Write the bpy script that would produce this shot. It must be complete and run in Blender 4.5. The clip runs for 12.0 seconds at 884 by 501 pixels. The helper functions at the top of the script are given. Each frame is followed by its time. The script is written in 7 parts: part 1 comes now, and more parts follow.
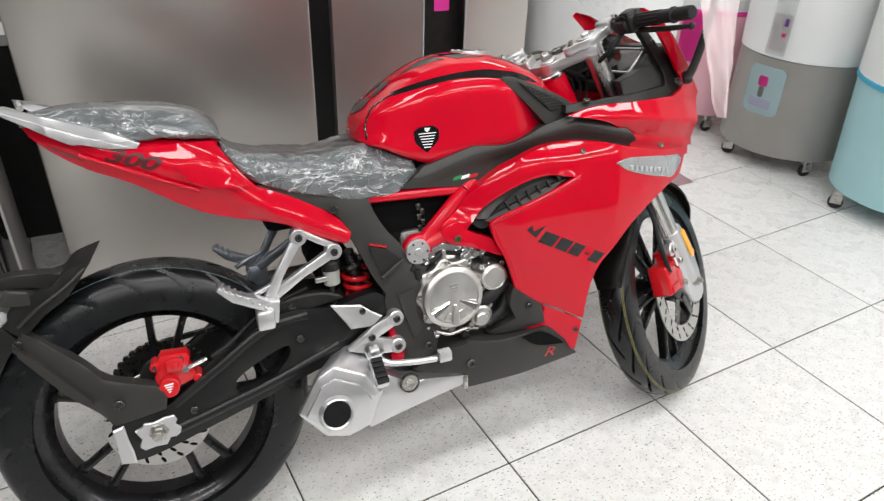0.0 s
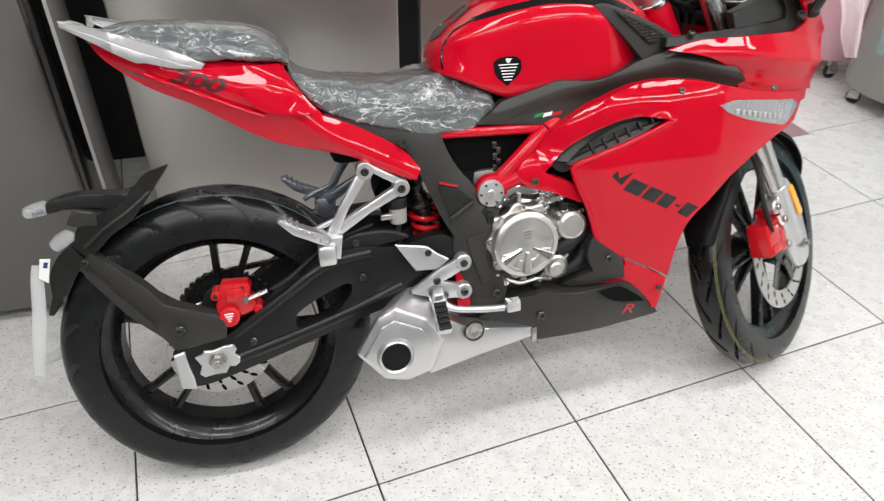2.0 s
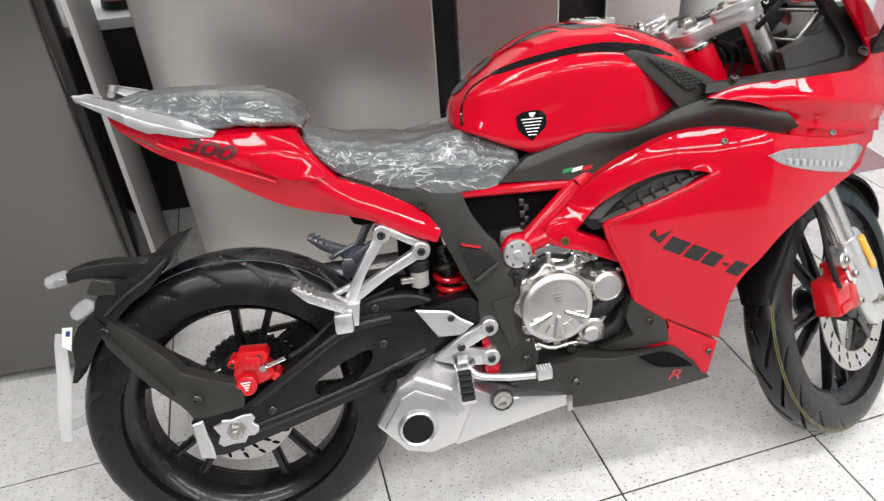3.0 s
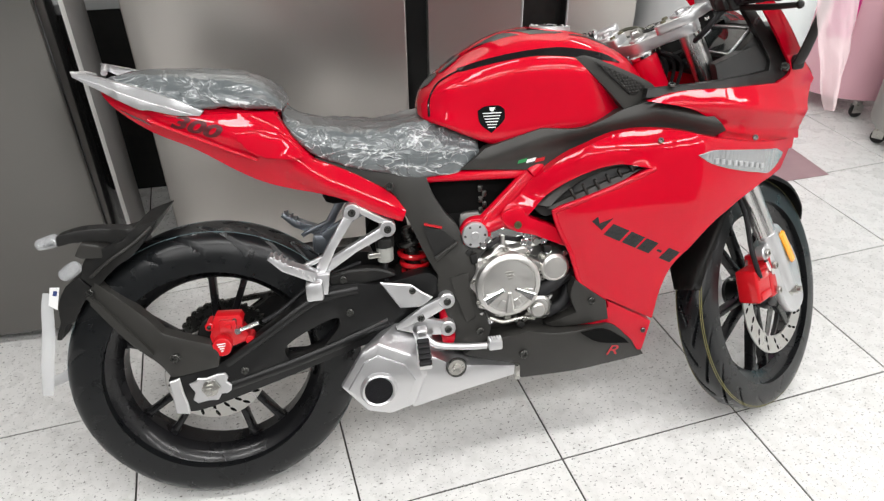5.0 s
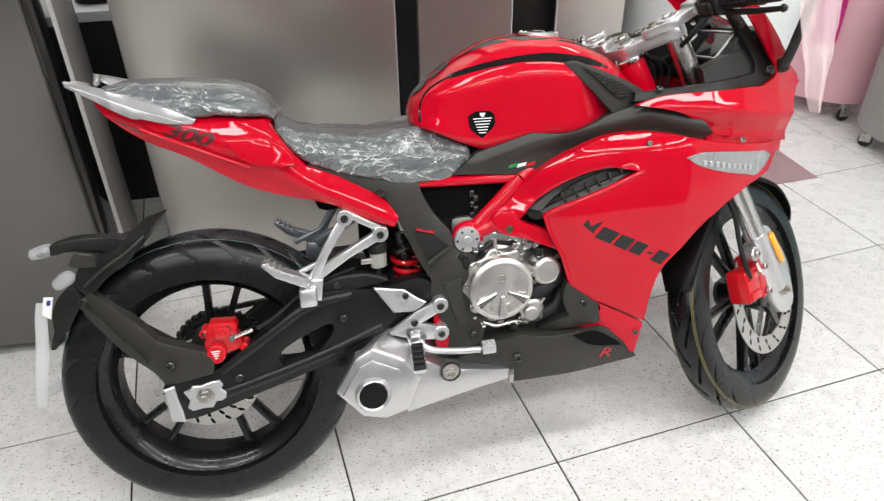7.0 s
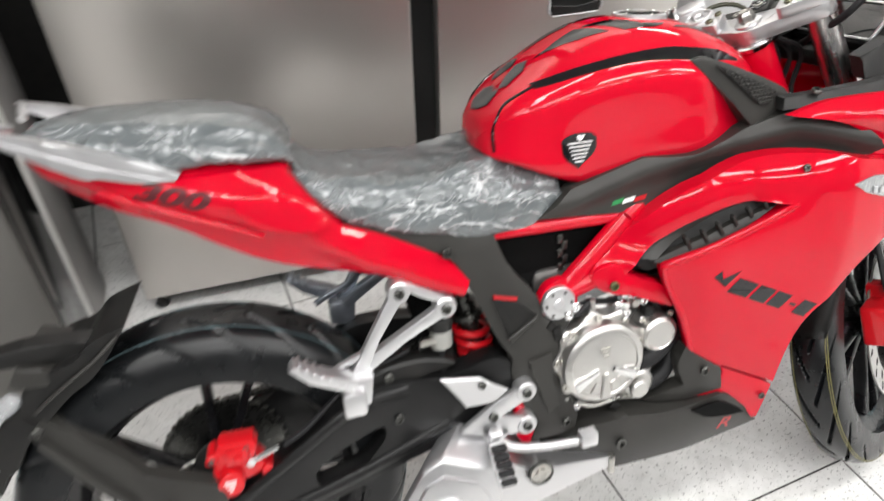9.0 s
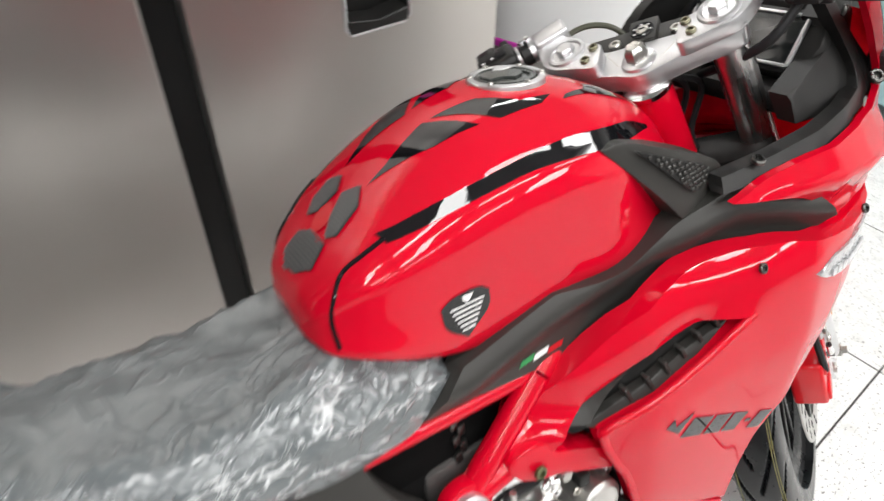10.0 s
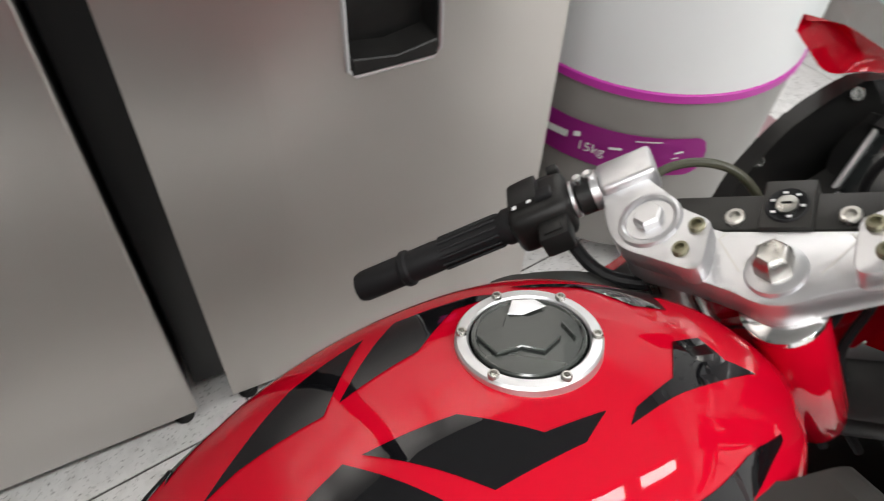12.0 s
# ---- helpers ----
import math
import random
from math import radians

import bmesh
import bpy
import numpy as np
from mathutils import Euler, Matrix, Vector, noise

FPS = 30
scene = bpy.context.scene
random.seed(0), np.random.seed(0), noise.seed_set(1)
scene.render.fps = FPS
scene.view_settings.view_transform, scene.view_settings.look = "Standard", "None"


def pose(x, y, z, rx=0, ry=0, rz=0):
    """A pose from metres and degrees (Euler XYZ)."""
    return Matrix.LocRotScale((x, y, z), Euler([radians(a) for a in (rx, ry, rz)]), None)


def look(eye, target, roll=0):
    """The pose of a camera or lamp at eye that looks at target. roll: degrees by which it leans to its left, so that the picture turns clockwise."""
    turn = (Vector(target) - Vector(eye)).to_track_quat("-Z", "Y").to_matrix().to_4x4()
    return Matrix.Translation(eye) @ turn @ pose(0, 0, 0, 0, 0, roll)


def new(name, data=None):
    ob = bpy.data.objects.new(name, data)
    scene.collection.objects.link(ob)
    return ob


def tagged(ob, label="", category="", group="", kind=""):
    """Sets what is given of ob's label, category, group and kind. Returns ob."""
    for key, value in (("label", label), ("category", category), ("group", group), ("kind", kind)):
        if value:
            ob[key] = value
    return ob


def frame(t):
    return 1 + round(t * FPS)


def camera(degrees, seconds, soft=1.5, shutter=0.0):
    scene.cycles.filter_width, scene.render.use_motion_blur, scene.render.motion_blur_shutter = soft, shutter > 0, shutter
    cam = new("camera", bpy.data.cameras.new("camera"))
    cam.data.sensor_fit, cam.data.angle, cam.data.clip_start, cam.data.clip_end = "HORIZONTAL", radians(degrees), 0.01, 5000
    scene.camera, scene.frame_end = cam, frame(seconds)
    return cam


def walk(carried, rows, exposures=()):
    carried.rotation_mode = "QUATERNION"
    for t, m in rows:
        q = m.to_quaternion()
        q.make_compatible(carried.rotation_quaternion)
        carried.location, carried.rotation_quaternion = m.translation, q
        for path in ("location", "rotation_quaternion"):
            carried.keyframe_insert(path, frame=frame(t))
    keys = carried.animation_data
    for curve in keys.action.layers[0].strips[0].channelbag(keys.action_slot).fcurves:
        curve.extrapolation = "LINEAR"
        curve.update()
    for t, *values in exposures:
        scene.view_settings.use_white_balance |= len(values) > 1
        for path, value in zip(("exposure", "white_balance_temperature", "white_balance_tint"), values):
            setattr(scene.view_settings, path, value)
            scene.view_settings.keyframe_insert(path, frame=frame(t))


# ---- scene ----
cam = camera(64.0, 12.0, 1.3, 0.5)
PATH = [
    (0, (0.103, -1.201, 1.373), (0.784, 0.358, 0.322), 1.9),
    (0.5, (0.096, -1.191, 1.372), (0.721, 0.378, 0.301), 2.0),
    (1, (0.085, -1.177, 1.357), (0.681, 0.375, 0.245), 2.9),
    (1.5, (0.106, -1.153, 1.354), (0.656, 0.38, 0.193), 2.9),
    (2, (0.166, -1.141, 1.324), (0.581, 0.411, 0.132), 0.5),
    (2.5, (0.268, -1.072, 1.341), (0.529, 0.518, 0.156), -3.8),
    (3, (0.298, -1.066, 1.337), (0.5, 0.575, 0.212), -4.7),
    (3.2, (0.297, -1.06, 1.339), (0.477, 0.555, 0.173), -4.5),
    (4.8, (0.279, -1.197, 1.389), (0.581, 0.429, 0.266), -0.3),
    (5, (0.278, -1.196, 1.382), (0.581, 0.423, 0.246), -0.6),
    (5.5, (0.284, -1.189, 1.385), (0.627, 0.437, 0.272), -0.7),
    (6, (0.289, -1.191, 1.39), (0.644, 0.436, 0.282), -0.4),
    (6.5, (0.294, -1.199, 1.392), (0.64, 0.425, 0.277), -0.5),
    (7, (0.278, -1.21, 1.379), (0.601, 0.42, 0.266), -1.0),
    (7.2, (0.298, -1.207, 1.39), (0.568, 0.417, 0.254), -1.4),
    (8.8, (0.144, -0.824, 1.316), (0.492, 0.659, 0.041), -1.1),
    (9, (0.179, -0.722, 1.337), (0.603, 0.77, 0.075), -1.3),
    (9.2, (0.202, -0.651, 1.335), (0.674, 0.823, 0.072), -2.7),
    (9.5, (0.247, -0.516, 1.333), (0.801, 0.928, 0.066), -3.6),
    (9.7, (0.278, -0.405, 1.324), (0.968, 0.940, 0.028), -0.8),
    (10, (0.338, -0.266, 1.298), (1.188, 0.917, -0.072), 0.8),
    (10.2, (0.395, -0.191, 1.285), (1.277, 0.938, -0.094), 0.6),
    (10.5, (0.512, -0.078, 1.261), (1.231, 1.081, -0.203), -3.7),
    (10.8, (0.58, -0.015, 1.247), (1.233, 1.156, -0.236), -4.3),
    (11, (0.594, 0.019, 1.245), (1.213, 1.13, -0.299), -2.3),
    (11.2, (0.591, 0.042, 1.254), (1.259, 1.163, -0.258), 1.1),
    (11.5, (0.595, 0.069, 1.262), (1.427, 1.147, -0.203), 4.5),
    (12, (0.626, 0.07, 1.25), (1.284, 1.221, -0.247), 2.7),
]
walk(cam, [(t, look(eye, target, roll)) for t, eye, target, roll in PATH], ((0, -0.08), (2.0, -0.05), (3.0, 0.10), (5.0, 0.03), (7.2, 0.02), (9.5, 0.30), (10.5, 0.05), (11.5, 0.05), (12, -0.03)))

# ---- world and lamps ----
world = bpy.data.worlds.new("shop_air")
scene.world = world
world.use_nodes = True
world.node_tree.nodes["Background"].inputs[0].default_value = (0.9, 0.95, 1.0, 1)
world.node_tree.nodes["Background"].inputs[1].default_value = 0.05
CEIL = 3.0
LAMP_ROWS = (-3.4, -2.0, -0.6, 2.7)
LAMP_COLS = (-1.2, 0.3, 1.8, 3.3)
LAMP_WATTS = 20.0


# ---- materials ----
def mat(name, base=(0.5, 0.5, 0.5), rough=0.5, metal=0.0, coat=0.0, coat_rough=0.05, spec=0.5):
    m = bpy.data.materials.new(name)
    m.use_nodes = True
    b = m.node_tree.nodes["Principled BSDF"]
    b.inputs["Base Color"].default_value = (*base, 1)
    b.inputs["Roughness"].default_value = rough
    b.inputs["Metallic"].default_value = metal
    b.inputs["Coat Weight"].default_value = coat
    b.inputs["Coat Roughness"].default_value = coat_rough
    b.inputs["Specular IOR Level"].default_value = spec
    return m


def nodes_of(m):
    nt = m.node_tree
    return nt, nt.nodes["Principled BSDF"]


def noise_tex(nt, scale, detail=4.0, stretch=(1, 1, 1), rough=0.55, kind="ShaderNodeTexNoise"):
    tc = nt.nodes.new("ShaderNodeTexCoord")
    mp = nt.nodes.new("ShaderNodeMapping")
    mp.inputs["Scale"].default_value = stretch
    nt.links.new(tc.outputs["Object"], mp.inputs[0])
    t = nt.nodes.new(kind)
    t.inputs["Scale"].default_value = scale
    if kind == "ShaderNodeTexNoise":
        t.inputs["Detail"].default_value = detail
        t.inputs["Roughness"].default_value = rough
    nt.links.new(mp.outputs[0], t.inputs["Vector"])
    return t


def ramp(nt, src, stops):
    r = nt.nodes.new("ShaderNodeValToRGB")
    el = r.color_ramp.elements
    while len(el) < len(stops):
        el.new(0.5)
    for e, (p, col) in zip(el, stops):
        e.position = p
        e.color = (*col, 1) if len(col) == 3 else col
    nt.links.new(src, r.inputs[0])
    return r


def vary(m, scale, lo, hi, stretch=(1, 1, 1), detail=4.0, span=(0.3, 0.7)):
    """Base colour that wanders between two tones."""
    nt, b = nodes_of(m)
    t = noise_tex(nt, scale, detail, stretch)
    r = ramp(nt, t.outputs[0], ((span[0], lo), (span[1], hi)))
    nt.links.new(r.outputs[0], b.inputs["Base Color"])
    return m


def bumpy(m, scale, strength, dist=0.001, detail=3.0, stretch=(1, 1, 1), kind="ShaderNodeTexNoise"):
    nt, b = nodes_of(m)
    t = noise_tex(nt, scale, detail, stretch, kind=kind)
    bp = nt.nodes.new("ShaderNodeBump")
    bp.inputs["Strength"].default_value = strength
    bp.inputs["Distance"].default_value = dist
    nt.links.new(t.outputs[0], bp.inputs["Height"])
    nt.links.new(bp.outputs[0], b.inputs["Normal"])
    return m


def rough_vary(m, scale, lo, hi, stretch=(1, 1, 1)):
    nt, b = nodes_of(m)
    t = noise_tex(nt, scale, 4.0, stretch)
    r = nt.nodes.new("ShaderNodeMapRange")
    r.inputs["From Min"].default_value, r.inputs["From Max"].default_value = 0.3, 0.7
    r.inputs["To Min"].default_value, r.inputs["To Max"].default_value = lo, hi
    nt.links.new(t.outputs[0], r.inputs["Value"])
    nt.links.new(r.outputs[0], b.inputs["Roughness"])
    return m


RED = bumpy(vary(mat("red_paint", (0.54, 0.0014, 0.016), 0.45, 0.0, 0.75, 0.015, 0.0), 3.0, (0.52, 0.0014, 0.015), (0.56, 0.0018, 0.018)), 60, 0.006, 0.0003)
RED_MATTE = mat("red_trim_paint", (0.5, 0.008, 0.015), 0.4, 0.0, 0.4)
DECAL = mat("gloss_black_decal", (0.005, 0.005, 0.006), 0.6, 0, 1.0, 0.02, 0.0)
BLACK = bumpy(vary(mat("satin_black_plastic", (0.012, 0.012, 0.012), 0.42, spec=0.3), 30, (0.009, 0.009, 0.009), (0.016, 0.0155, 0.0145)), 900, 0.15, 0.0003)
GREYB = bumpy(vary(mat("charcoal_panel_plastic", (0.03, 0.029, 0.027), 0.42, spec=0.35), 8, (0.026, 0.025, 0.023), (0.035, 0.034, 0.031)), 1200, 0.12, 0.0003)
# Near-black for holes, slots and hollows: their shade is put into the colour.
DARK = mat("void_shade_black", (0.004, 0.004, 0.004), 0.8, spec=0.1)
GLOSSB = rough_vary(mat("gloss_black_wheel_paint", (0.006, 0.006, 0.007), 0.28, 0, 0.3, 0.1, 0.3), 20, 0.22, 0.34)
RUBBER = bumpy(rough_vary(vary(mat("tyre_rubber", (0.006, 0.0068, 0.0075), 0.4, spec=0.4), 12, (0.0045, 0.005, 0.0056), (0.008, 0.009, 0.010)), 25, 0.24, 0.38), 700, 0.15, 0.0004)
GRIP = bumpy(mat("grip_rubber", (0.010, 0.010, 0.011), 0.55, spec=0.3), 600, 0.2, 0.0004)
SILVER = rough_vary(mat("silver_painted_alloy", (0.66, 0.66, 0.67), 0.34, 0.85), 40, 0.28, 0.42)
CAST = bumpy(rough_vary(mat("cast_aluminium", (0.60, 0.59, 0.57), 0.36, 0.95), 30, 0.28, 0.44), 300, 0.15, 0.0005)
# Darker copy of the cast aluminium: shade round the covers put into its colour.
DARKCAST = bumpy(rough_vary(mat("shaded_cast_metal", (0.14, 0.135, 0.13), 0.4, 0.8), 30, 0.3, 0.5), 200, 0.3, 0.001)
MUFFL = bumpy(rough_vary(mat("silver_muffler_paint", (0.64, 0.64, 0.65), 0.32, 0.9), 30, 0.28, 0.38), 250, 0.015, 0.0003)
CHROME = mat("bright_chrome", (0.8, 0.8, 0.8), 0.12, 1.0)
STEEL = rough_vary(mat("zinc_steel", (0.5, 0.49, 0.46), 0.3, 1.0), 60, 0.22, 0.4)
DISCM = rough_vary(mat("brake_disc_steel", (0.55, 0.54, 0.52), 0.33, 1.0), 50, 0.25, 0.4)
OLIVEB = rough_vary(mat("olive_zinc_bolt", (0.20, 0.19, 0.13), 0.35, 0.9), 80, 0.28, 0.42)
BOLTM = rough_vary(mat("black_zinc_bolt", (0.10, 0.10, 0.095), 0.3, 0.9), 80, 0.22, 0.36)
CALIP = mat("red_caliper_paint", (0.55, 0.006, 0.012), 0.4, 0, 0.9, 0.05, 0.2)
AMBER = mat("amber_reflector", (0.95, 0.40, 0.02), 0.2, 0, 1.0)
WHITE = mat("white_decal", (0.8, 0.8, 0.8), 0.5)
GREEN = mat("green_decal", (0.02, 0.25, 0.07), 0.5)
YELLOW = mat("yellow_paint_line", (0.17, 0.155, 0.06), 0.6)
LINEW = mat("pale_paint_line", (0.10, 0.15, 0.165), 0.6)


def plain_glass(name, tint=(1, 1, 1), rough=0.03, alpha=0.25):
    m = mat(name, tint, rough, 0, 0.0)
    nt, b = nodes_of(m)
    b.inputs["Alpha"].default_value = alpha
    return m


CLEAR = bumpy(plain_glass("clear_plastic", (0.62, 0.64, 0.66), 0.08, 0.34), 70, 0.8, 0.004)
BAGM = bumpy(plain_glass("cloudy_bag_plastic", (0.88, 0.74, 0.75), 0.25, 0.46), 40, 0.6, 0.004, stretch=(1, 1, 0.4))
STRAPM = bumpy(plain_glass("milky_plastic_strip", (0.72, 0.73, 0.74), 0.3, 0.6), 60, 0.5, 0.003)
CELLM = mat("clear_lamp_cell", (0.62, 0.63, 0.64), 0.12, 0.55, 1.0)
LEDM = bumpy(mat("clear_ribbed_lens", (0.38, 0.39, 0.40), 0.14, 0.6, 1.0), 120, 0.7, 0.003, stretch=(1, 1, 0.15))
SWINGM = bumpy(rough_vary(mat("semi_gloss_black_paint", (0.007, 0.007, 0.0072), 0.34, spec=0.4), 18, 0.28, 0.40), 500, 0.1, 0.0003)


def wrap_mat():
    """Dark upholstery under crumpled clear film: patches of sharp creases with painted glints, smooth between."""
    m = mat("film_wrapped_leather", (0.07, 0.08, 0.085), 0.30, 0, 1.0, 0.12)
    nt, b = nodes_of(m)

    def math_node(op, x, y=None, yv=0.5):
        k = nt.nodes.new("ShaderNodeMath")
        k.operation = op
        nt.links.new(x, k.inputs[0])
        if y is not None:
            nt.links.new(y, k.inputs[1])
        else:
            k.inputs[1].default_value = yv
        return k.outputs[0]

    def ridged(scale, stretch, dist, detail=3.0):
        v = noise_tex(nt, scale, detail, stretch, 0.6)
        v.inputs["Distortion"].default_value = dist
        return math_node("ABSOLUTE", math_node("SUBTRACT", v.outputs[0]))

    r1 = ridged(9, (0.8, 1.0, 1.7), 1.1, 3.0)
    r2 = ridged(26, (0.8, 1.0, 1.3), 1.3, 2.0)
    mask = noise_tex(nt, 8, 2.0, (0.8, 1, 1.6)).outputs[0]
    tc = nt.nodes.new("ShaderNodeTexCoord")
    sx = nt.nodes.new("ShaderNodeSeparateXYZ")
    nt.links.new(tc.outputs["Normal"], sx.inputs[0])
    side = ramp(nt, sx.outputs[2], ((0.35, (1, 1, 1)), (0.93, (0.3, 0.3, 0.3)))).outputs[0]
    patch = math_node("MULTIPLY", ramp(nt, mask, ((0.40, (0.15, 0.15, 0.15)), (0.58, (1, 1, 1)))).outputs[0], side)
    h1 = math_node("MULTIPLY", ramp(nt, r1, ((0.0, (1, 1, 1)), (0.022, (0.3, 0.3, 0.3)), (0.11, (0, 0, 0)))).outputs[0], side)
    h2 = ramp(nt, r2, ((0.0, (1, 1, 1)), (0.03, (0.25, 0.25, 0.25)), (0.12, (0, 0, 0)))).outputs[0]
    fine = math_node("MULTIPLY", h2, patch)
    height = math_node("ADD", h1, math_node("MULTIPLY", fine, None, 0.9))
    # Film glints are painted: crease ridges turn near white in the base colour.
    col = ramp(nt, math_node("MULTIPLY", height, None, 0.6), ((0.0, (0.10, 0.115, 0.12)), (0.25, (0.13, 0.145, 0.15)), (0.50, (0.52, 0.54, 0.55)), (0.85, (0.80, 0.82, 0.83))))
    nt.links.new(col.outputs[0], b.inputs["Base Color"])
    bp = nt.nodes.new("ShaderNodeBump")
    bp.inputs["Strength"].default_value = 0.8
    bp.inputs["Distance"].default_value = 0.004
    nt.links.new(height, bp.inputs["Height"])
    nt.links.new(bp.outputs[0], b.inputs["Normal"])
    nt.links.new(bp.outputs[0], b.inputs["Coat Normal"])
    return m


WRAP = wrap_mat()


def tile_mat():
    m = mat("speckled_white_tile", (0.75, 0.74, 0.72), 0.28, 0, 0.0)
    nt, b = nodes_of(m)
    t = noise_tex(nt, 120, 2.0, (1, 1.5, 1))
    t2 = noise_tex(nt, 34, 3.0)
    sp = ramp(nt, t.outputs[0], ((0.335, (0.16, 0.155, 0.15)), (0.375, (1, 1, 1))))
    pt = ramp(nt, t2.outputs[0], ((0.33, (0.84, 0.84, 0.83)), (0.52, (1, 1, 1))))
    info = nt.nodes.new("ShaderNodeObjectInfo")
    tone = ramp(nt, info.outputs["Random"], ((0.0, (0.725, 0.72, 0.705)), (1.0, (0.775, 0.77, 0.755))))
    m1 = nt.nodes.new("ShaderNodeMixRGB")
    m1.blend_type = "MULTIPLY"
    m1.inputs[0].default_value = 0.8
    nt.links.new(tone.outputs[0], m1.inputs[1])
    nt.links.new(sp.outputs[0], m1.inputs[2])
    m2 = nt.nodes.new("ShaderNodeMixRGB")
    m2.blend_type = "MULTIPLY"
    m2.inputs[0].default_value = 0.6
    nt.links.new(m1.outputs[0], m2.inputs[1])
    nt.links.new(pt.outputs[0], m2.inputs[2])
    nt.links.new(m2.outputs[0], b.inputs["Base Color"])
    rough_vary(m, 9, 0.22, 0.36)
    return m


TILE = tile_mat()
GROUT = vary(mat("dark_grout", (0.05, 0.048, 0.045), 0.9), 60, (0.035, 0.034, 0.032), (0.08, 0.075, 0.07))
WALLM = bumpy(vary(mat("white_wall_paint", (0.78, 0.78, 0.77), 0.6), 1.5, (0.75, 0.75, 0.74), (0.8, 0.8, 0.79)), 200, 0.1, 0.001)

# Dark grey for two unseen walls, added to dim what steel and gloss reflect.
GREYWALL = bumpy(vary(mat("unseen_dim_wall", (0.12, 0.12, 0.12), 0.6), 1.5, (0.11, 0.11, 0.11), (0.13, 0.13, 0.13)), 200, 0.1, 0.001)


def brushed(name, tone, rough):
    m = mat(name, tone, rough, 0.85)
    rough_vary(m, 3, rough - 0.02, rough + 0.02, (1.5, 1, 0.4))
    return bumpy(m, 700, 0.012, 0.0003, stretch=(0.05, 1, 1))


FRIDGE = brushed("brushed_steel_door", (0.56, 0.534, 0.507), 0.31)
FRIDGE_SIDE = vary(mat("grey_cabinet_side", (0.30, 0.29, 0.28), 0.4, 0.3), 3, (0.28, 0.27, 0.26), (0.33, 0.32, 0.31))
# Black puts the shade of the gap between the refrigerators into the colour.
FRIDGE_BLACK = mat("black_gap_shade", (0.012, 0.012, 0.012), 0.4, 0, spec=0.3)
FRIDGE_DARK = brushed("dark_brushed_steel_door", (0.17, 0.165, 0.155), 0.30)
GLOSSBK = mat("gloss_black_door_edge", (0.008, 0.008, 0.008), 0.12, 0, 0.6)
GASKET = mat("pale_gasket", (0.78, 0.78, 0.76), 0.5)
DRUM_GREY = vary(mat("grey_tub_plastic", (0.26, 0.25, 0.235), 0.4), 5, (0.245, 0.235, 0.22), (0.28, 0.27, 0.255))
DRUM_WHITE = vary(mat("white_tub_plastic", (0.74, 0.76, 0.76), 0.35), 4, (0.72, 0.74, 0.74), (0.76, 0.78, 0.78))
PINK = vary(mat("pink_tub_plastic", (0.80, 0.45, 0.52), 0.4), 4, (0.78, 0.43, 0.50), (0.82, 0.47, 0.54))
CYAN = vary(mat("aqua_tub_plastic", (0.35, 0.58, 0.62), 0.4), 4, (0.33, 0.56, 0.60), (0.37, 0.60, 0.64))
MAGENTA = mat("magenta_band", (0.50, 0.03, 0.36), 0.45)
HOTPINK = mat("hot_pink_print", (0.80, 0.04, 0.34), 0.45)
BLUEB = mat("blue_band", (0.04, 0.36, 0.55), 0.45)
MAROON = vary(mat("maroon_sheet", (0.34, 0.22, 0.235), 0.5), 12, (0.31, 0.195, 0.21), (0.37, 0.245, 0.26))


# ---- mesh builders ----
def finish(bm, sharp=32):
    bmesh.ops.recalc_face_normals(bm, faces=bm.faces[:])
    lim = radians(sharp)
    for f in bm.faces:
        f.smooth = True
    for e in bm.edges:
        if len(e.link_faces) == 2 and e.calc_face_angle(0) > lim:
            e.smooth = False
    return bm


def mesh_of(name, bm, material, sharp=32):
    finish(bm, sharp)
    me = bpy.data.meshes.new(name)
    bm.to_mesh(me)
    bm.free()
    me.materials.append(material)
    return me


def part(name, bm, material, parent=None, label="", m=None, sharp=32):
    """One mesh object, under a thing or a part."""
    ob = new(name, mesh_of(name, bm, material, sharp))
    if parent:
        ob.parent = parent
    if m is not None:
        ob.matrix_basis = m
    return tagged(ob, label)


def empty(name, m, label, category, group="", kind=""):
    ob = new(name)
    ob.empty_display_size = 0.1
    ob.matrix_basis = m
    return tagged(ob, label, category, group, kind)


def box(sx, sy, sz, bevel=0.003, seg=2, c=(0, 0, 0)):
    bm = bmesh.new()
    bmesh.ops.create_cube(bm, size=1)
    bmesh.ops.scale(bm, vec=(sx, sy, sz), verts=bm.verts)
    if bevel:
        bmesh.ops.bevel(bm, geom=bm.edges[:], offset=bevel, segments=seg, affect="EDGES", profile=0.5)
    bmesh.ops.translate(bm, vec=c, verts=bm.verts)
    return bm


def lathe(profile, seg=48, axis="y", close=False):
    """Turn a profile of (radius, along) about an axis."""
    bm = bmesh.new()
    rings = []
    for r, h in profile:
        ring = []
        for i in range(seg):
            a = 2 * math.pi * i / seg
            u, v = r * math.cos(a), r * math.sin(a)
            ring.append(bm.verts.new({"y": (u, h, v), "z": (u, v, h), "x": (h, u, v)}[axis]))
        rings.append(ring)
    pairs = list(zip(rings, rings[1:])) + ([(rings[-1], rings[0])] if close else [])
    for a, b in pairs:
        for i in range(seg):
            bm.faces.new((a[i], a[(i + 1) % seg], b[(i + 1) % seg], b[i]))
    if not close:
        bm.faces.new(rings[0])
        bm.faces.new(rings[-1])
    return bm


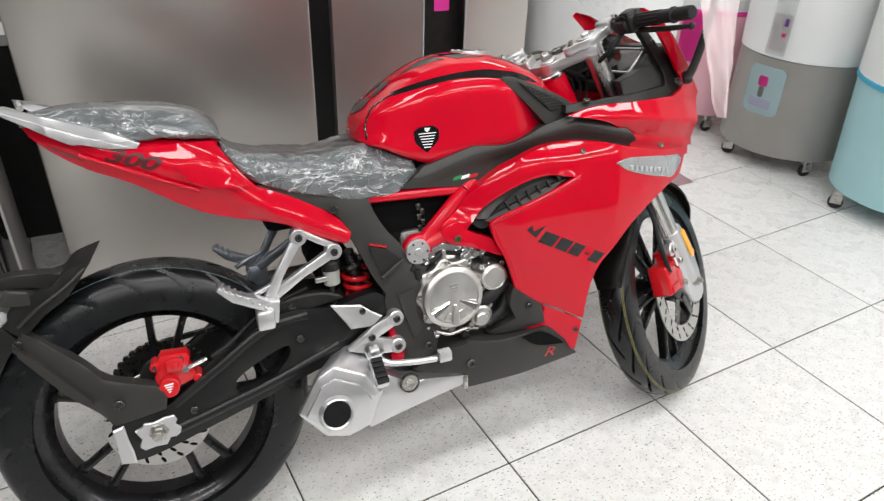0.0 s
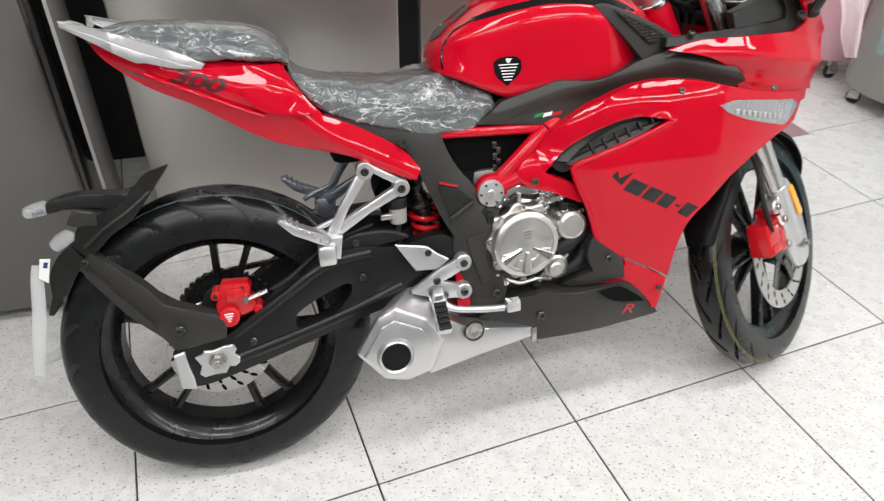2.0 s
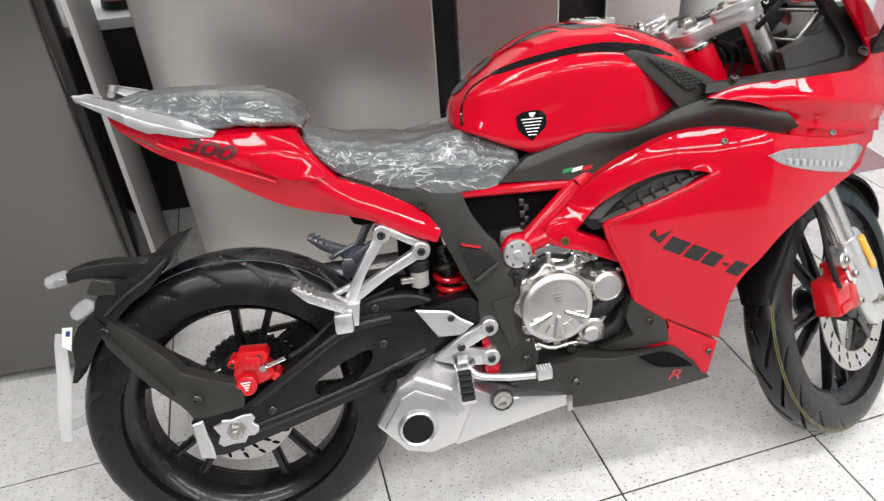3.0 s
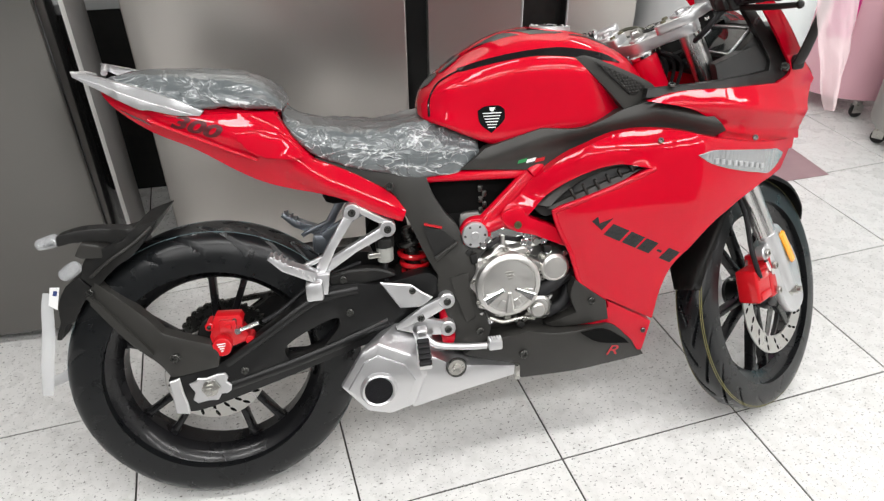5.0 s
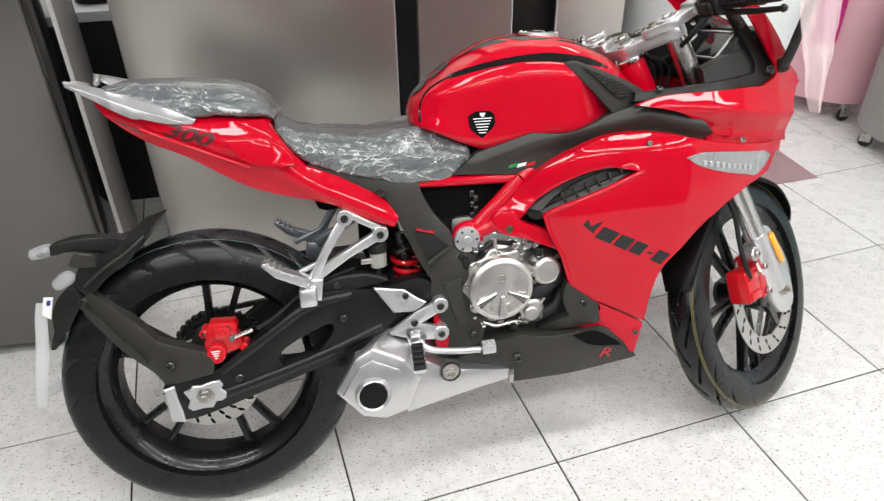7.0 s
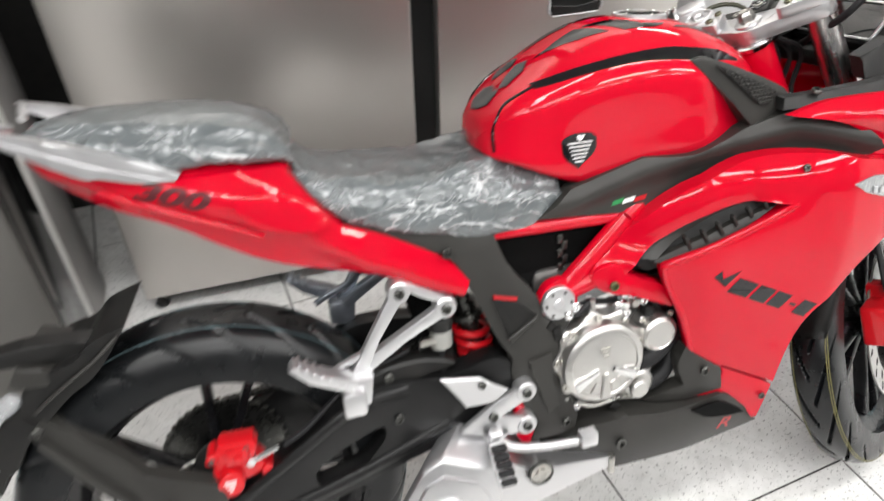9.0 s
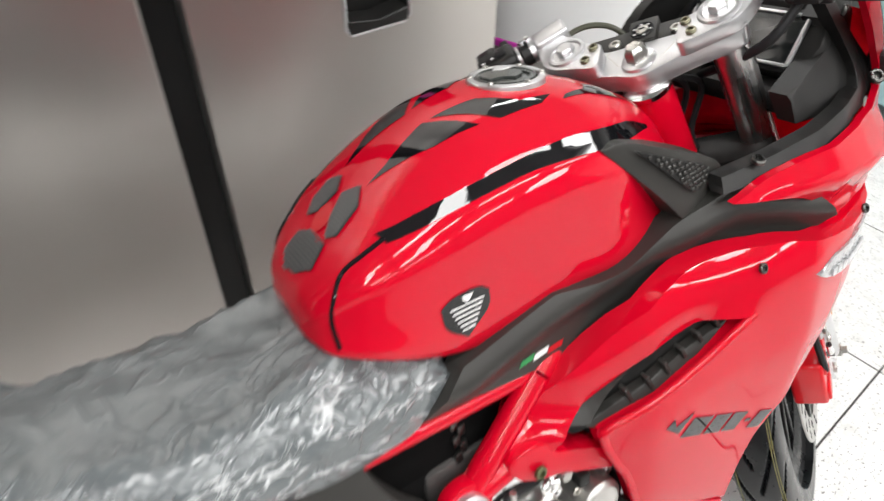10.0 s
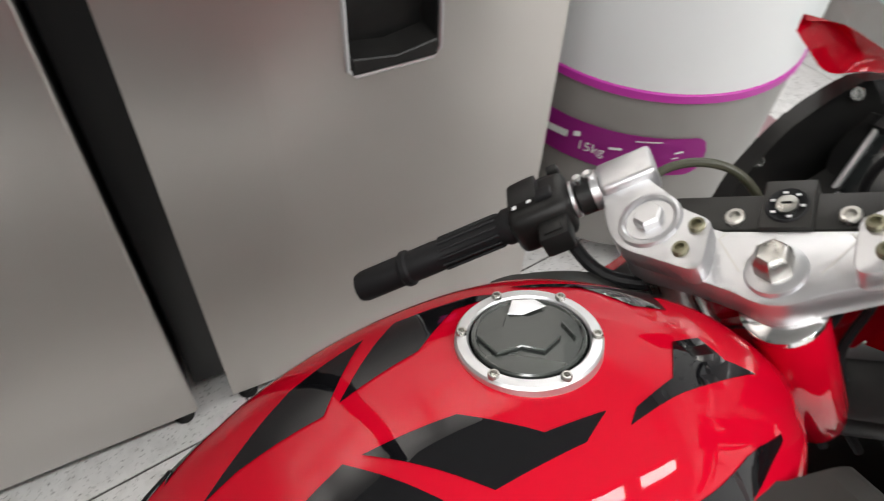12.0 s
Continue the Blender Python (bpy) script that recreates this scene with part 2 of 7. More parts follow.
def rod(p, q, r, seg=12, r2=None, bevel=0.0):
    p, q = Vector(p), Vector(q)
    h = (q - p).length
    r2 = r if r2 is None else r2
    b = bevel
    prof = [(r - b, 0), (r, b), (r2, h - b), (r2 - b, h)] if b else [(r, 0), (r2, h)]
    bm = lathe(prof, seg, "z")
    bm.transform(Matrix.Translation(p) @ (q - p).to_track_quat("Z", "Y").to_matrix().to_4x4())
    return bm


def spline(pts, n=6, closed=False):
    """A smooth line through points; a point with a truthy last extra value is a corner."""
    dim = min(len(p) for p in pts)
    base = [Vector(p[:dim]) for p in pts]
    sharp = [len(p) > dim for p in pts]
    k = len(base)
    out = []
    for i in range(k if closed else k - 1):
        j = (i + 1) % k
        a, b = base[i], base[j]
        pa = base[i - 1] if (closed or i > 0) else a
        nb = base[(j + 1) % k] if (closed or j < k - 1) else b
        ta = (b - a) if sharp[i] or (not closed and i == 0) else (b - pa) * 0.5
        tb = (b - a) if sharp[j] or (not closed and j == k - 1) else (nb - a) * 0.5
        la = (b - a).length
        ta = ta * min(1, 1.5 * la / max(ta.length, 1e-6))
        tb = tb * min(1, 1.5 * la / max(tb.length, 1e-6))
        for s in range(n):
            u = s / n
            h1, h2 = 2 * u**3 - 3 * u**2 + 1, u**3 - 2 * u**2 + u
            h3, h4 = -2 * u**3 + 3 * u**2, u**3 - u**2
            out.append(a * h1 + ta * h2 + b * h3 + tb * h4)
    if not closed:
        out.append(base[-1])
    return out


def tube(pts, r, seg=10, n=6, flat=1.0):
    """A round bar along a smooth line."""
    line = spline(pts, n) if n > 1 else [Vector(p) for p in pts]
    bm = bmesh.new()
    rings = []
    u = None
    for i, p in enumerate(line):
        d = (line[min(i + 1, len(line) - 1)] - line[max(i - 1, 0)]).normalized()
        if u is None:
            u = d.cross(Vector((0, 1, 0)))
            u = u.normalized() if u.length > 1e-3 else d.orthogonal().normalized()
        u = (u - d * u.dot(d)).normalized()
        v = d.cross(u)
        rr = r(i / (len(line) - 1)) if callable(r) else r
        rings.append([bm.verts.new(p + rr * (math.cos(2 * math.pi * k / seg) * u + flat * math.sin(2 * math.pi * k / seg) * v)) for k in range(seg)])
    for a, b in zip(rings, rings[1:]):
        for k in range(seg):
            bm.faces.new((a[k], a[(k + 1) % seg], b[(k + 1) % seg], b[k]))
    bm.faces.new(rings[0])
    bm.faces.new(rings[-1])
    return bm


def plate(outline, y0, y1, bevel=0.002, holes=(), seg=1):
    """A flat plate: an outline in x and z, from y0 to y1."""
    bm = bmesh.new()
    f = bm.faces.new([bm.verts.new((p[0], y0, p[1])) for p in outline])
    r = bmesh.ops.extrude_face_region(bm, geom=[f])
    bmesh.ops.translate(bm, vec=(0, y1 - y0, 0), verts=[v for v in r["geom"] if isinstance(v, bmesh.types.BMVert)])
    if bevel:
        rim = [e for e in bm.edges if abs(e.verts[0].co.y - e.verts[1].co.y) < 1e-7]
        bmesh.ops.bevel(bm, geom=rim, offset=bevel, segments=seg, affect="EDGES", profile=0.5, clamp_overlap=True)
    big = [f for f in bm.faces if len(f.verts) > 4]
    bmesh.ops.triangulate(bm, faces=big)
    return bm


def holed(outer, inner):
    """One outline that runs round outer and, over a seam, back round inner."""
    i0 = min(range(len(inner)), key=lambda i: (Vector(inner[i][:2]) - Vector(outer[0][:2])).length)
    area = lambda q: sum(q[i][0] * q[(i + 1) % len(q)][1] - q[(i + 1) % len(q)][0] * q[i][1] for i in range(len(q)))
    inn = inner[i0:] + inner[:i0]
    if area(outer) * area(inner) > 0:
        inn = [inn[0]] + inn[:0:-1]
    return list(outer) + [outer[0]] + inn + [inn[0]]


def gridded(outline, step, place):
    """A filled outline, cut into small faces and laid into space by place(u, v)."""
    bm = bmesh.new()
    bm.faces.new([bm.verts.new((p[0], 0, p[1])) for p in outline])
    for axis in (0, 2):
        lo = min(v.co[axis] for v in bm.verts)
        hi = max(v.co[axis] for v in bm.verts)
        k = math.ceil(lo / step + 0.01)
        while k * step < hi - 1e-4:
            co, no = [0, 0, 0], [0, 0, 0]
            co[axis], no[axis] = k * step, 1
            bmesh.ops.bisect_plane(bm, geom=bm.verts[:] + bm.edges[:] + bm.faces[:], plane_co=co, plane_no=no, dist=1e-5)
            k += 1
    big = [f for f in bm.faces if len(f.verts) > 4]
    bmesh.ops.triangulate(bm, faces=big)
    for v in bm.verts:
        v.co = place(v.co.x, v.co.z)
    return bm


def rim_distance(outline):
    a = np.array([[p[0], p[1]] for p in outline])
    b = np.roll(a, -1, 0)

    def d(x, z):
        p = np.array([x, z])
        ab = b - a
        k = np.clip(((p - a) * ab).sum(1) / np.maximum((ab * ab).sum(1), 1e-12), 0, 1)
        return float(np.sqrt((((a + ab * k[:, None]) - p) ** 2).sum(1).min()))

    return d


def shell(outline, width, side=-1, depth=0.025, step=0.022, bevel=0.004, puff=0.0, puff_at=0.03, soft=3):
    """A moulded panel: a side outline in x and z, bent to the half width width(x, z), with a folded-in rim."""
    d = rim_distance(outline)

    def place(x, z):
        y = width(x, z) + (puff * (1 - math.exp(-d(x, z) / puff_at)) if puff else 0)
        return Vector((x, side * y, z))

    bm = gridded(outline, step, place)
    inner = [v for v in bm.verts if not v.is_boundary]
    for _ in range(soft):
        bmesh.ops.smooth_vert(bm, verts=inner, factor=0.5, use_axis_x=True, use_axis_y=True, use_axis_z=True)
    rim = [e for e in bm.edges if e.is_boundary]
    r = bmesh.ops.extrude_edge_only(bm, edges=rim)
    for v in r["geom"]:
        if isinstance(v, bmesh.types.BMVert):
            v.co.y -= side * depth
    if bevel:
        bmesh.ops.bevel(bm, geom=[e for e in rim if e.is_valid], offset=bevel, segments=2, affect="EDGES", profile=0.5, clamp_overlap=True)
    return bm


def loft(rows, n=4, m=3, cap=True, mirror=True):
    """A skin over half sections (lists of points from the middle outwards), mirrored about y = 0."""
    fine = [spline([tuple(p) for p in row], m) for row in rows]
    cols = [spline([tuple(r[k]) for r in fine], n) for k in range(len(fine[0]))]
    bm = bmesh.new()
    grid = []
    for i in range(len(cols[0])):
        right = [bm.verts.new(cols[k][i]) for k in range(len(cols))]
        if mirror:
            left = [bm.verts.new((v.co.x, -v.co.y, v.co.z)) for v in right[1:]]
            grid.append(left[::-1] + right)
        else:
            grid.append(right)
    for a, b in zip(grid, grid[1:]):
        for k in range(len(a) - 1):
            bm.faces.new((a[k], a[k + 1], b[k + 1], b[k]))
    if cap:
        for ring in (grid[0], grid[-1]):
            bm.faces.new(ring)
    return bm


def joined(*many):
    out = bmesh.new()
    for bm in many:
        me = bpy.data.meshes.new("tmp")
        bm.to_mesh(me)
        bm.free()
        out.from_mesh(me)
        bpy.data.meshes.remove(me)
    return out


def moved(bm, m):
    bm.transform(m)
    return bm


def mirrored(bm):
    bm.transform(Matrix.Diagonal((1, -1, 1, 1)))
    bmesh.ops.reverse_faces(bm, faces=bm.faces[:])
    return bm


def tree_of(ob):
    from mathutils.bvhtree import BVHTree
    me = ob.data
    return BVHTree.FromPolygons([v.co.copy() for v in me.vertices], [tuple(p.vertices) for p in me.polygons])


def sticker(tree, outline, way="right", step=0.012, lift=0.0008):
    """A thin decal that follows the surface under it. way: seen from the right (x, z), the left or the top (x, y)."""
    def place(u, v):
        if way == "top":
            o, d = Vector((u, v, 2)), Vector((0, 0, -1))
        else:
            s = -1 if way == "right" else 1
            o, d = Vector((u, s * 1.0, v)), Vector((0, -s, 0))
        hit, nor, _, _ = tree.ray_cast(o, d)
        if hit is None:
            hit, nor, _, _ = tree.find_nearest(o + d * (0.85 if way != "top" else 1.1))
        if nor.dot(d) > 0:
            nor = -nor
        return hit + nor * lift

    return gridded(outline, step, place)


def letters(text, size, m=None, bold=0.0):
    """Flat letters as a mesh in x and z, facing -y."""
    cu = bpy.data.curves.new("letters", "FONT")
    cu.body, cu.size, cu.align_x, cu.align_y, cu.extrude = text, size, "CENTER", "CENTER", 0.0
    cu.offset = bold
    ob = new("letters", cu)
    dg = bpy.context.evaluated_depsgraph_get()
    me = bpy.data.meshes.new_from_object(ob.evaluated_get(dg))
    bm = bmesh.new()
    bm.from_mesh(me)
    bpy.data.objects.remove(ob)
    bpy.data.curves.remove(cu)
    bpy.data.meshes.remove(me)
    bm.transform(Matrix.Rotation(radians(90), 4, "X"))
    if m is not None:
        bm.transform(m)
    return bm


def arc(cx, cz, r, a0, a1, n=10, k=1.0):
    return [(cx + r * math.cos(radians(a0 + (a1 - a0) * i / n)), cz + k * r * math.sin(radians(a0 + (a1 - a0) * i / n))) for i in range(n + 1)]


def ngon(cx, cz, r, n, a0=0):
    return [(cx + r * math.cos(radians(a0) + 2 * math.pi * i / n), cz + r * math.sin(radians(a0) + 2 * math.pi * i / n)) for i in range(n)]


def lerp(x, table):
    """Piecewise smooth lookup in a table of (x, value)."""
    if x <= table[0][0]:
        return table[0][1]
    for (x0, v0), (x1, v1) in zip(table, table[1:]):
        if x <= x1:
            u = (x - x0) / (x1 - x0)
            return v0 + (v1 - v0) * u
    return table[-1][1]




def bolt(parent, p, r=0.007, n=(0, -1, 0), material=None, name="bolt", label=""):
    """A socket-head bolt at p, its head facing n."""
    bm = lathe([(r * 0.2, r * 0.15), (r * 0.5, r * 0.15), (r * 0.55, r * 0.62), (r * 0.85, r * 0.62), (r, r * 0.45), (r, 0), (r * 0.2, 0)], 14, "z")
    m = Matrix.Translation(p) @ Vector(n).to_track_quat("Z", "Y").to_matrix().to_4x4()
    return part(name, bm, material or BOLTM, parent, label, m)


# ---- the room ----
X0, X1, Y0, Y1 = -3.3, 4.6, -4.4, 3.6


def room():
    slab = box(X1 - X0 + 0.4, Y1 - Y0 + 0.4, 0.2, 0, c=((X0 + X1) / 2, (Y0 + Y1) / 2, -0.1045))
    fl = part("floor", slab, GROUT)
    tagged(fl, "speckled white vinyl tile floor with thin dark joints", "floor", kind="structure")
    for nm, sx, sy, c in (("wall_north", X1 - X0 + 0.4, 0.2, ((X0 + X1) / 2, Y1 + 0.1, CEIL / 2)), ("wall_south", X1 - X0 + 0.4, 0.2, ((X0 + X1) / 2, Y0 - 0.1, CEIL / 2)),
                          ("wall_west", 0.2, Y1 - Y0, (X0 - 0.1, (Y0 + Y1) / 2, CEIL / 2)), ("wall_east", 0.2, Y1 - Y0, (X1 + 0.1, (Y0 + Y1) / 2, CEIL / 2))):
        tagged(part(nm, box(sx, sy, CEIL, 0, c=c), GREYWALL if nm in ("wall_west", "wall_south") else WALLM), "plain grey unseen wall, added to dim reflections" if nm in ("wall_west", "wall_south") else "plain white painted shop wall", "wall", kind="structure")
    CEILM = bumpy(vary(mat("grey_ceiling_board", (0.4, 0.4, 0.39), 0.8), 2.0, (0.38, 0.38, 0.37), (0.43, 0.43, 0.42)), 150, 0.2, 0.002)
    ce = part("ceiling", box(X1 - X0 + 0.4, Y1 - Y0 + 0.4, 0.1, 0, c=((X0 + X1) / 2, (Y0 + Y1) / 2, CEIL + 0.05)), CEILM)
    tagged(ce, "flat grey shop ceiling", "ceiling", kind="structure")
    for y in LAMP_ROWS:
        for x in LAMP_COLS:
            fx = empty("ceiling_light", pose(x, y, CEIL - 0.03), "white rectangular ceiling light with bright panel", "light", "ceiling lights")
            part("frame", joined(box(1.24, 0.02, 0.05, 0.002, c=(0, 0.16, 0.003)), box(1.24, 0.02, 0.05, 0.002, c=(0, -0.16, 0.003)), box(0.02, 0.30, 0.05, 0.002, c=(0.61, 0, 0.003)), box(0.02, 0.30, 0.05, 0.002, c=(-0.61, 0, 0.003))), WHITE, fx)
            li = bpy.data.lights.new("panel_lamp", "AREA")
            li.shape, li.size, li.size_y, li.energy, li.color = "RECTANGLE", 1.18, 0.28, LAMP_WATTS, (1.0, 0.99, 0.98)
            lo = new("panel_lamp", li)
            lo.matrix_basis = pose(x, y, CEIL - 0.04)


TILE_SIZE, TILE_TURN, TILE_AT = 0.489, 6.5, (0.763, -0.152)


def tiles():
    bm = box(TILE_SIZE - 0.0045, TILE_SIZE - 0.0045, 0.004, 0.0008, 1, c=(0, 0, -0.002))
    me = mesh_of("tile", bm, TILE)
    fl = bpy.data.objects["floor"]
    turn = Matrix.Rotation(radians(TILE_TURN), 4, "Z")
    for i in range(-10, 11):
        for j in range(-11, 11):
            p = turn @ Vector(((i + 0.5) * TILE_SIZE, (j + 0.5) * TILE_SIZE, 0)) + Vector((*TILE_AT, 0))
            if not (X0 - 0.25 < p.x < X1 + 0.25 and Y0 - 0.25 < p.y < Y1 + 0.25):
                continue
            ob = new("tile", me)
            ob.parent = fl
            ob.matrix_basis = Matrix.Translation(p) @ turn


def fridge(name, x0, x1, y, h, depth, label, door_mat, side_mat, edge=0.055, strip=0.012, more=0.0):
    w = x1 - x0
    fr = empty(name, pose((x0 + x1) / 2, y, 0), label, "refrigerator", "refrigerators")
    back = edge + strip
    part("cabinet", box(w - 0.006 + more, depth - back, h - 0.04, 0.006, c=(-more / 2, back + (depth - back) / 2, 0.04 + (h - 0.04) / 2)), side_mat, fr, "painted cabinet")
    part("gasket", box(w - 0.008, strip, h - 0.10, 0.003, c=(0, edge + strip / 2, 0.05 + (h - 0.1) / 2)), GASKET if strip > 0.04 else BLACK, fr, "pale door gasket" if strip > 0.04 else "dark door gasket")
    for sx in (-1, 1):
        for sy in (0.035, depth - 0.08):
            part("foot", lathe([(0.018, 0), (0.02, 0.004), (0.014, 0.012), (0.012, 0.045)], 16, "z"), BLACK, fr, "black levelling foot", pose(sx * (w / 2 - 0.03), sy, 0))
    return fr, w


def appliances():
    fa, w = fridge("refrigerator", -0.203, 0.561, 0.838, 1.75, 0.70, "tall brushed steel refrigerator with plain flat door", FRIDGE, FRIDGE_BLACK)
    part("door", box(w, 0.018, 1.68, 0.006, 3, c=(0, 0.009, 0.05 + 0.84)), FRIDGE, fa, "brushed steel door skin")
    part("door_body", box(w - 0.004, 0.038, 1.675, 0.003, c=(0, 0.0365, 0.05 + 0.84)), FRIDGE_BLACK, fa, "door body, shade of the gap put into its black colour")
    # The extra cabinet width closes the gap in black, shade put into shape.
    fb, w = fridge("refrigerator", 0.627, 1.264, 0.838, 1.75, 0.70, "brushed steel refrigerator with recessed water dispenser in door", FRIDGE, FRIDGE_BLACK, more=0.064)
    # door round the dispenser niche, one plate with a hole
    z0, z1, n0, n1 = 0.05, 1.73, 0.683, 1.08
    a, b = 0.906 - 0.9455, 1.046 - 0.9455
    hw = w / 2
    hole = [(a, n1), (a, n0 + 0.012), (a + 0.012, n0), (b - 0.012, n0), (b, n0 + 0.012), (b, n1)]
    fold = 0.789 - 0.9455
    dm = plate(holed([(fold, z0), (hw, z0), (hw, z1), (fold, z1)], hole), 0.0, 0.055, 0.0)
    strip = fold + hw
    part("door_strip", moved(box(strip, 0.045, z1 - z0, 0, c=(-strip / 2, 0.0225, (z0 + z1) / 2)), Matrix.Translation((fold, 0, 0)) @ Matrix.Rotation(radians(-2.0), 4, "Z")), FRIDGE, fb, "brushed steel door strip folded back")
    door = part("door", dm, FRIDGE, fb, "brushed steel door with cut-out")
    for bm in (box(b - a, 0.004, n1 - n0, 0, c=((a + b) / 2, 0.052, (n0 + n1) / 2)), box(0.004, 0.05, n1 - n0, 0, c=(a + 0.003, 0.027, (n0 + n1) / 2)), box(0.004, 0.05, n1 - n0, 0, c=(b - 0.003, 0.027, (n0 + n1) / 2)), box(b - a, 0.05, 0.004, 0, c=((a + b) / 2, 0.027, n1 - 0.003))):
        part("niche_panel", bm, BLACK, door, "dark plastic niche panel")
    rim = [(a, n1), (a, n0 + 0.012), (a + 0.012, n0), (b - 0.012, n0), (b, n0 + 0.012), (b, n1)]
    part("niche_rim", tube([(x, -0.001, z) for x, z in rim], 0.0035, 8, 1), SILVER, door, "thin silver rim")
    part("drip_tray", plate([(a + 0.006, n0 + 0.004), (b - 0.006, n0 + 0.004), (b - 0.006, n0 + 0.03), ((a + b) / 2, n0 + 0.02), (a + 0.006, n0 + 0.03)], -0.006, 0.045, 0.002), BLACK, door, "dark grey drip tray")
    part("sticker", box(0.05, 0.002, 0.10, 0, c=((a + b) / 2 + 0.01, 0.049, 0.90)), HOTPINK, door, "pink and silver sticker")
    # dark refrigerator standing ahead of the row
    fc, w = fridge("refrigerator", -1.12, -0.312, 0.55, 1.75, 0.40, "dark brushed steel refrigerator with gloss black door edge", FRIDGE_DARK, FRIDGE_SIDE, edge=0.172, strip=0.05)
    part("door", box(w - 0.004, 0.016, 1.70, 0.004, 2, c=(-0.002, 0.008, 0.04 + 0.85)), FRIDGE_DARK, fc, "dark brushed steel door skin")
    part("door_edge", box(w, 0.155, 1.70, 0.004, 2, c=(0, 0.0945, 0.04 + 0.85)), GLOSSBK, fc, "gloss black door edge")
    part("tape", box(0.02, 0.001, 0.05, 0, c=(-0.12, -0.0006, 0.07)), mat("blue_tape", (0.02, 0.16, 0.35), 0.5), fc, "blue tape scrap")
    # black counter at the back with a red appliance on it
    ct = empty("display_plinth", pose(-0.55, 1.437, 0), "black display plinth with white top board", "plinth")
    part("body", box(0.9, 0.5, 0.70, 0.003, c=(0, 0.25, 0.35)), BLACK, ct)
    part("top", box(0.92, 0.52, 0.035, 0.003, c=(0, 0.25, 0.7175)), DRUM_WHITE, ct, "white top board")
    rj = empty("appliance", pose(-0.40, 1.60, 0.735), "small glossy dark red kitchen appliance on white board", "appliance")
    part("body", lathe([(0.05, 0), (0.075, 0.01), (0.085, 0.06), (0.07, 0.16), (0.05, 0.2)], 24, "z"), mat("dark_red_gloss", (0.25, 0.01, 0.03), 0.2, 0, 1), rj)
    part("base", lathe([(0.07, 0), (0.085, 0.004), (0.08, 0.03)], 24, "z"), BLACK, rj, "black base", pose(0, 0, -0.0))


def tub(name, x, y, r, split, h, low, high, label, band=None, lean=0.02, group="round washing machines"):
    wm = empty(name, pose(x, y, 0), label, "washing machine", group)
    part("tub", lathe([(r - lean - 0.03, 0.075), (r - lean, 0.085), (r, split), (r - 0.01, split + 0.001)], 64, "z"), low, wm, "lower tub shell")
    part("upper_shell", lathe([(r - 0.008, split), (r + 0.004, split + 0.004), (r + 0.012, h - 0.03), (r - 0.01, h), (r - 0.06, h + 0.01), (r - 0.07, h - 0.01)], 64, "z"), high, wm, "upper tub shell")
    part("lid", lathe([(r - 0.065, h - 0.005), (r - 0.07, h + 0.02), (0.02, h + 0.035)], 48, "z"), high, wm, "round lid")
    if band:
        part("band", lathe([(r + 0.001, split - 0.012), (r + 0.007, split - 0.008), (r + 0.008, split + 0.008), (r + 0.002, split + 0.012)], 64, "z"), band, wm, "coloured seam band")
    for k in range(4):
        a = radians(45 + 90 * k + 24)
        cx, cy = (r - 0.03) * math.cos(a), (r - 0.03) * math.sin(a)
        ca = part("caster", joined(box(0.03, 0.03, 0.03, 0.004, c=(0, 0, 0.068)), box(0.004, 0.045, 0.04, 0.002, c=(0.016, 0, 0.045)), box(0.004, 0.045, 0.04, 0.002, c=(-0.016, 0, 0.045))), STEEL, wm, "metal caster fork", pose(cx, cy, 0, 0, 0, 40 * k))
        part("wheel", lathe([(0.01, -0.011), (0.026, -0.011), (0.03, -0.006), (0.03, 0.006), (0.026, 0.011), (0.01, 0.011)], 20, "x"), BLACK, ca, "black caster wheel", pose(0, 0, 0.03))
    return wm


def wrapped(r, z, a0, a1, z0, z1, lift=0.003, round_=0.02, n=64):
    """A label bent round a tub of radius r."""
    bm = bmesh.new()
    cols = []
    for i in range(n + 1):
        u = i / n
        a = radians(a0 + (a1 - a0) * u)
        arcw = abs(radians(a1 - a0)) * r
        e = min(u, 1 - u) * arcw
        cut = round_ - math.sqrt(max(round_**2 - max(round_ - e, 0) ** 2, 0)) if round_ else 0
        cols.append([bm.verts.new(((r + lift) * math.cos(a), (r + lift) * math.sin(a), zz)) for zz in (z0 + cut, z1 - cut)])
    for p, q in zip(cols, cols[1:]):
        bm.faces.new((p[0], q[0], q[1], p[1]))
    bmesh.ops.solidify(bm, geom=bm.faces[:], thickness=0.001)
    return bm


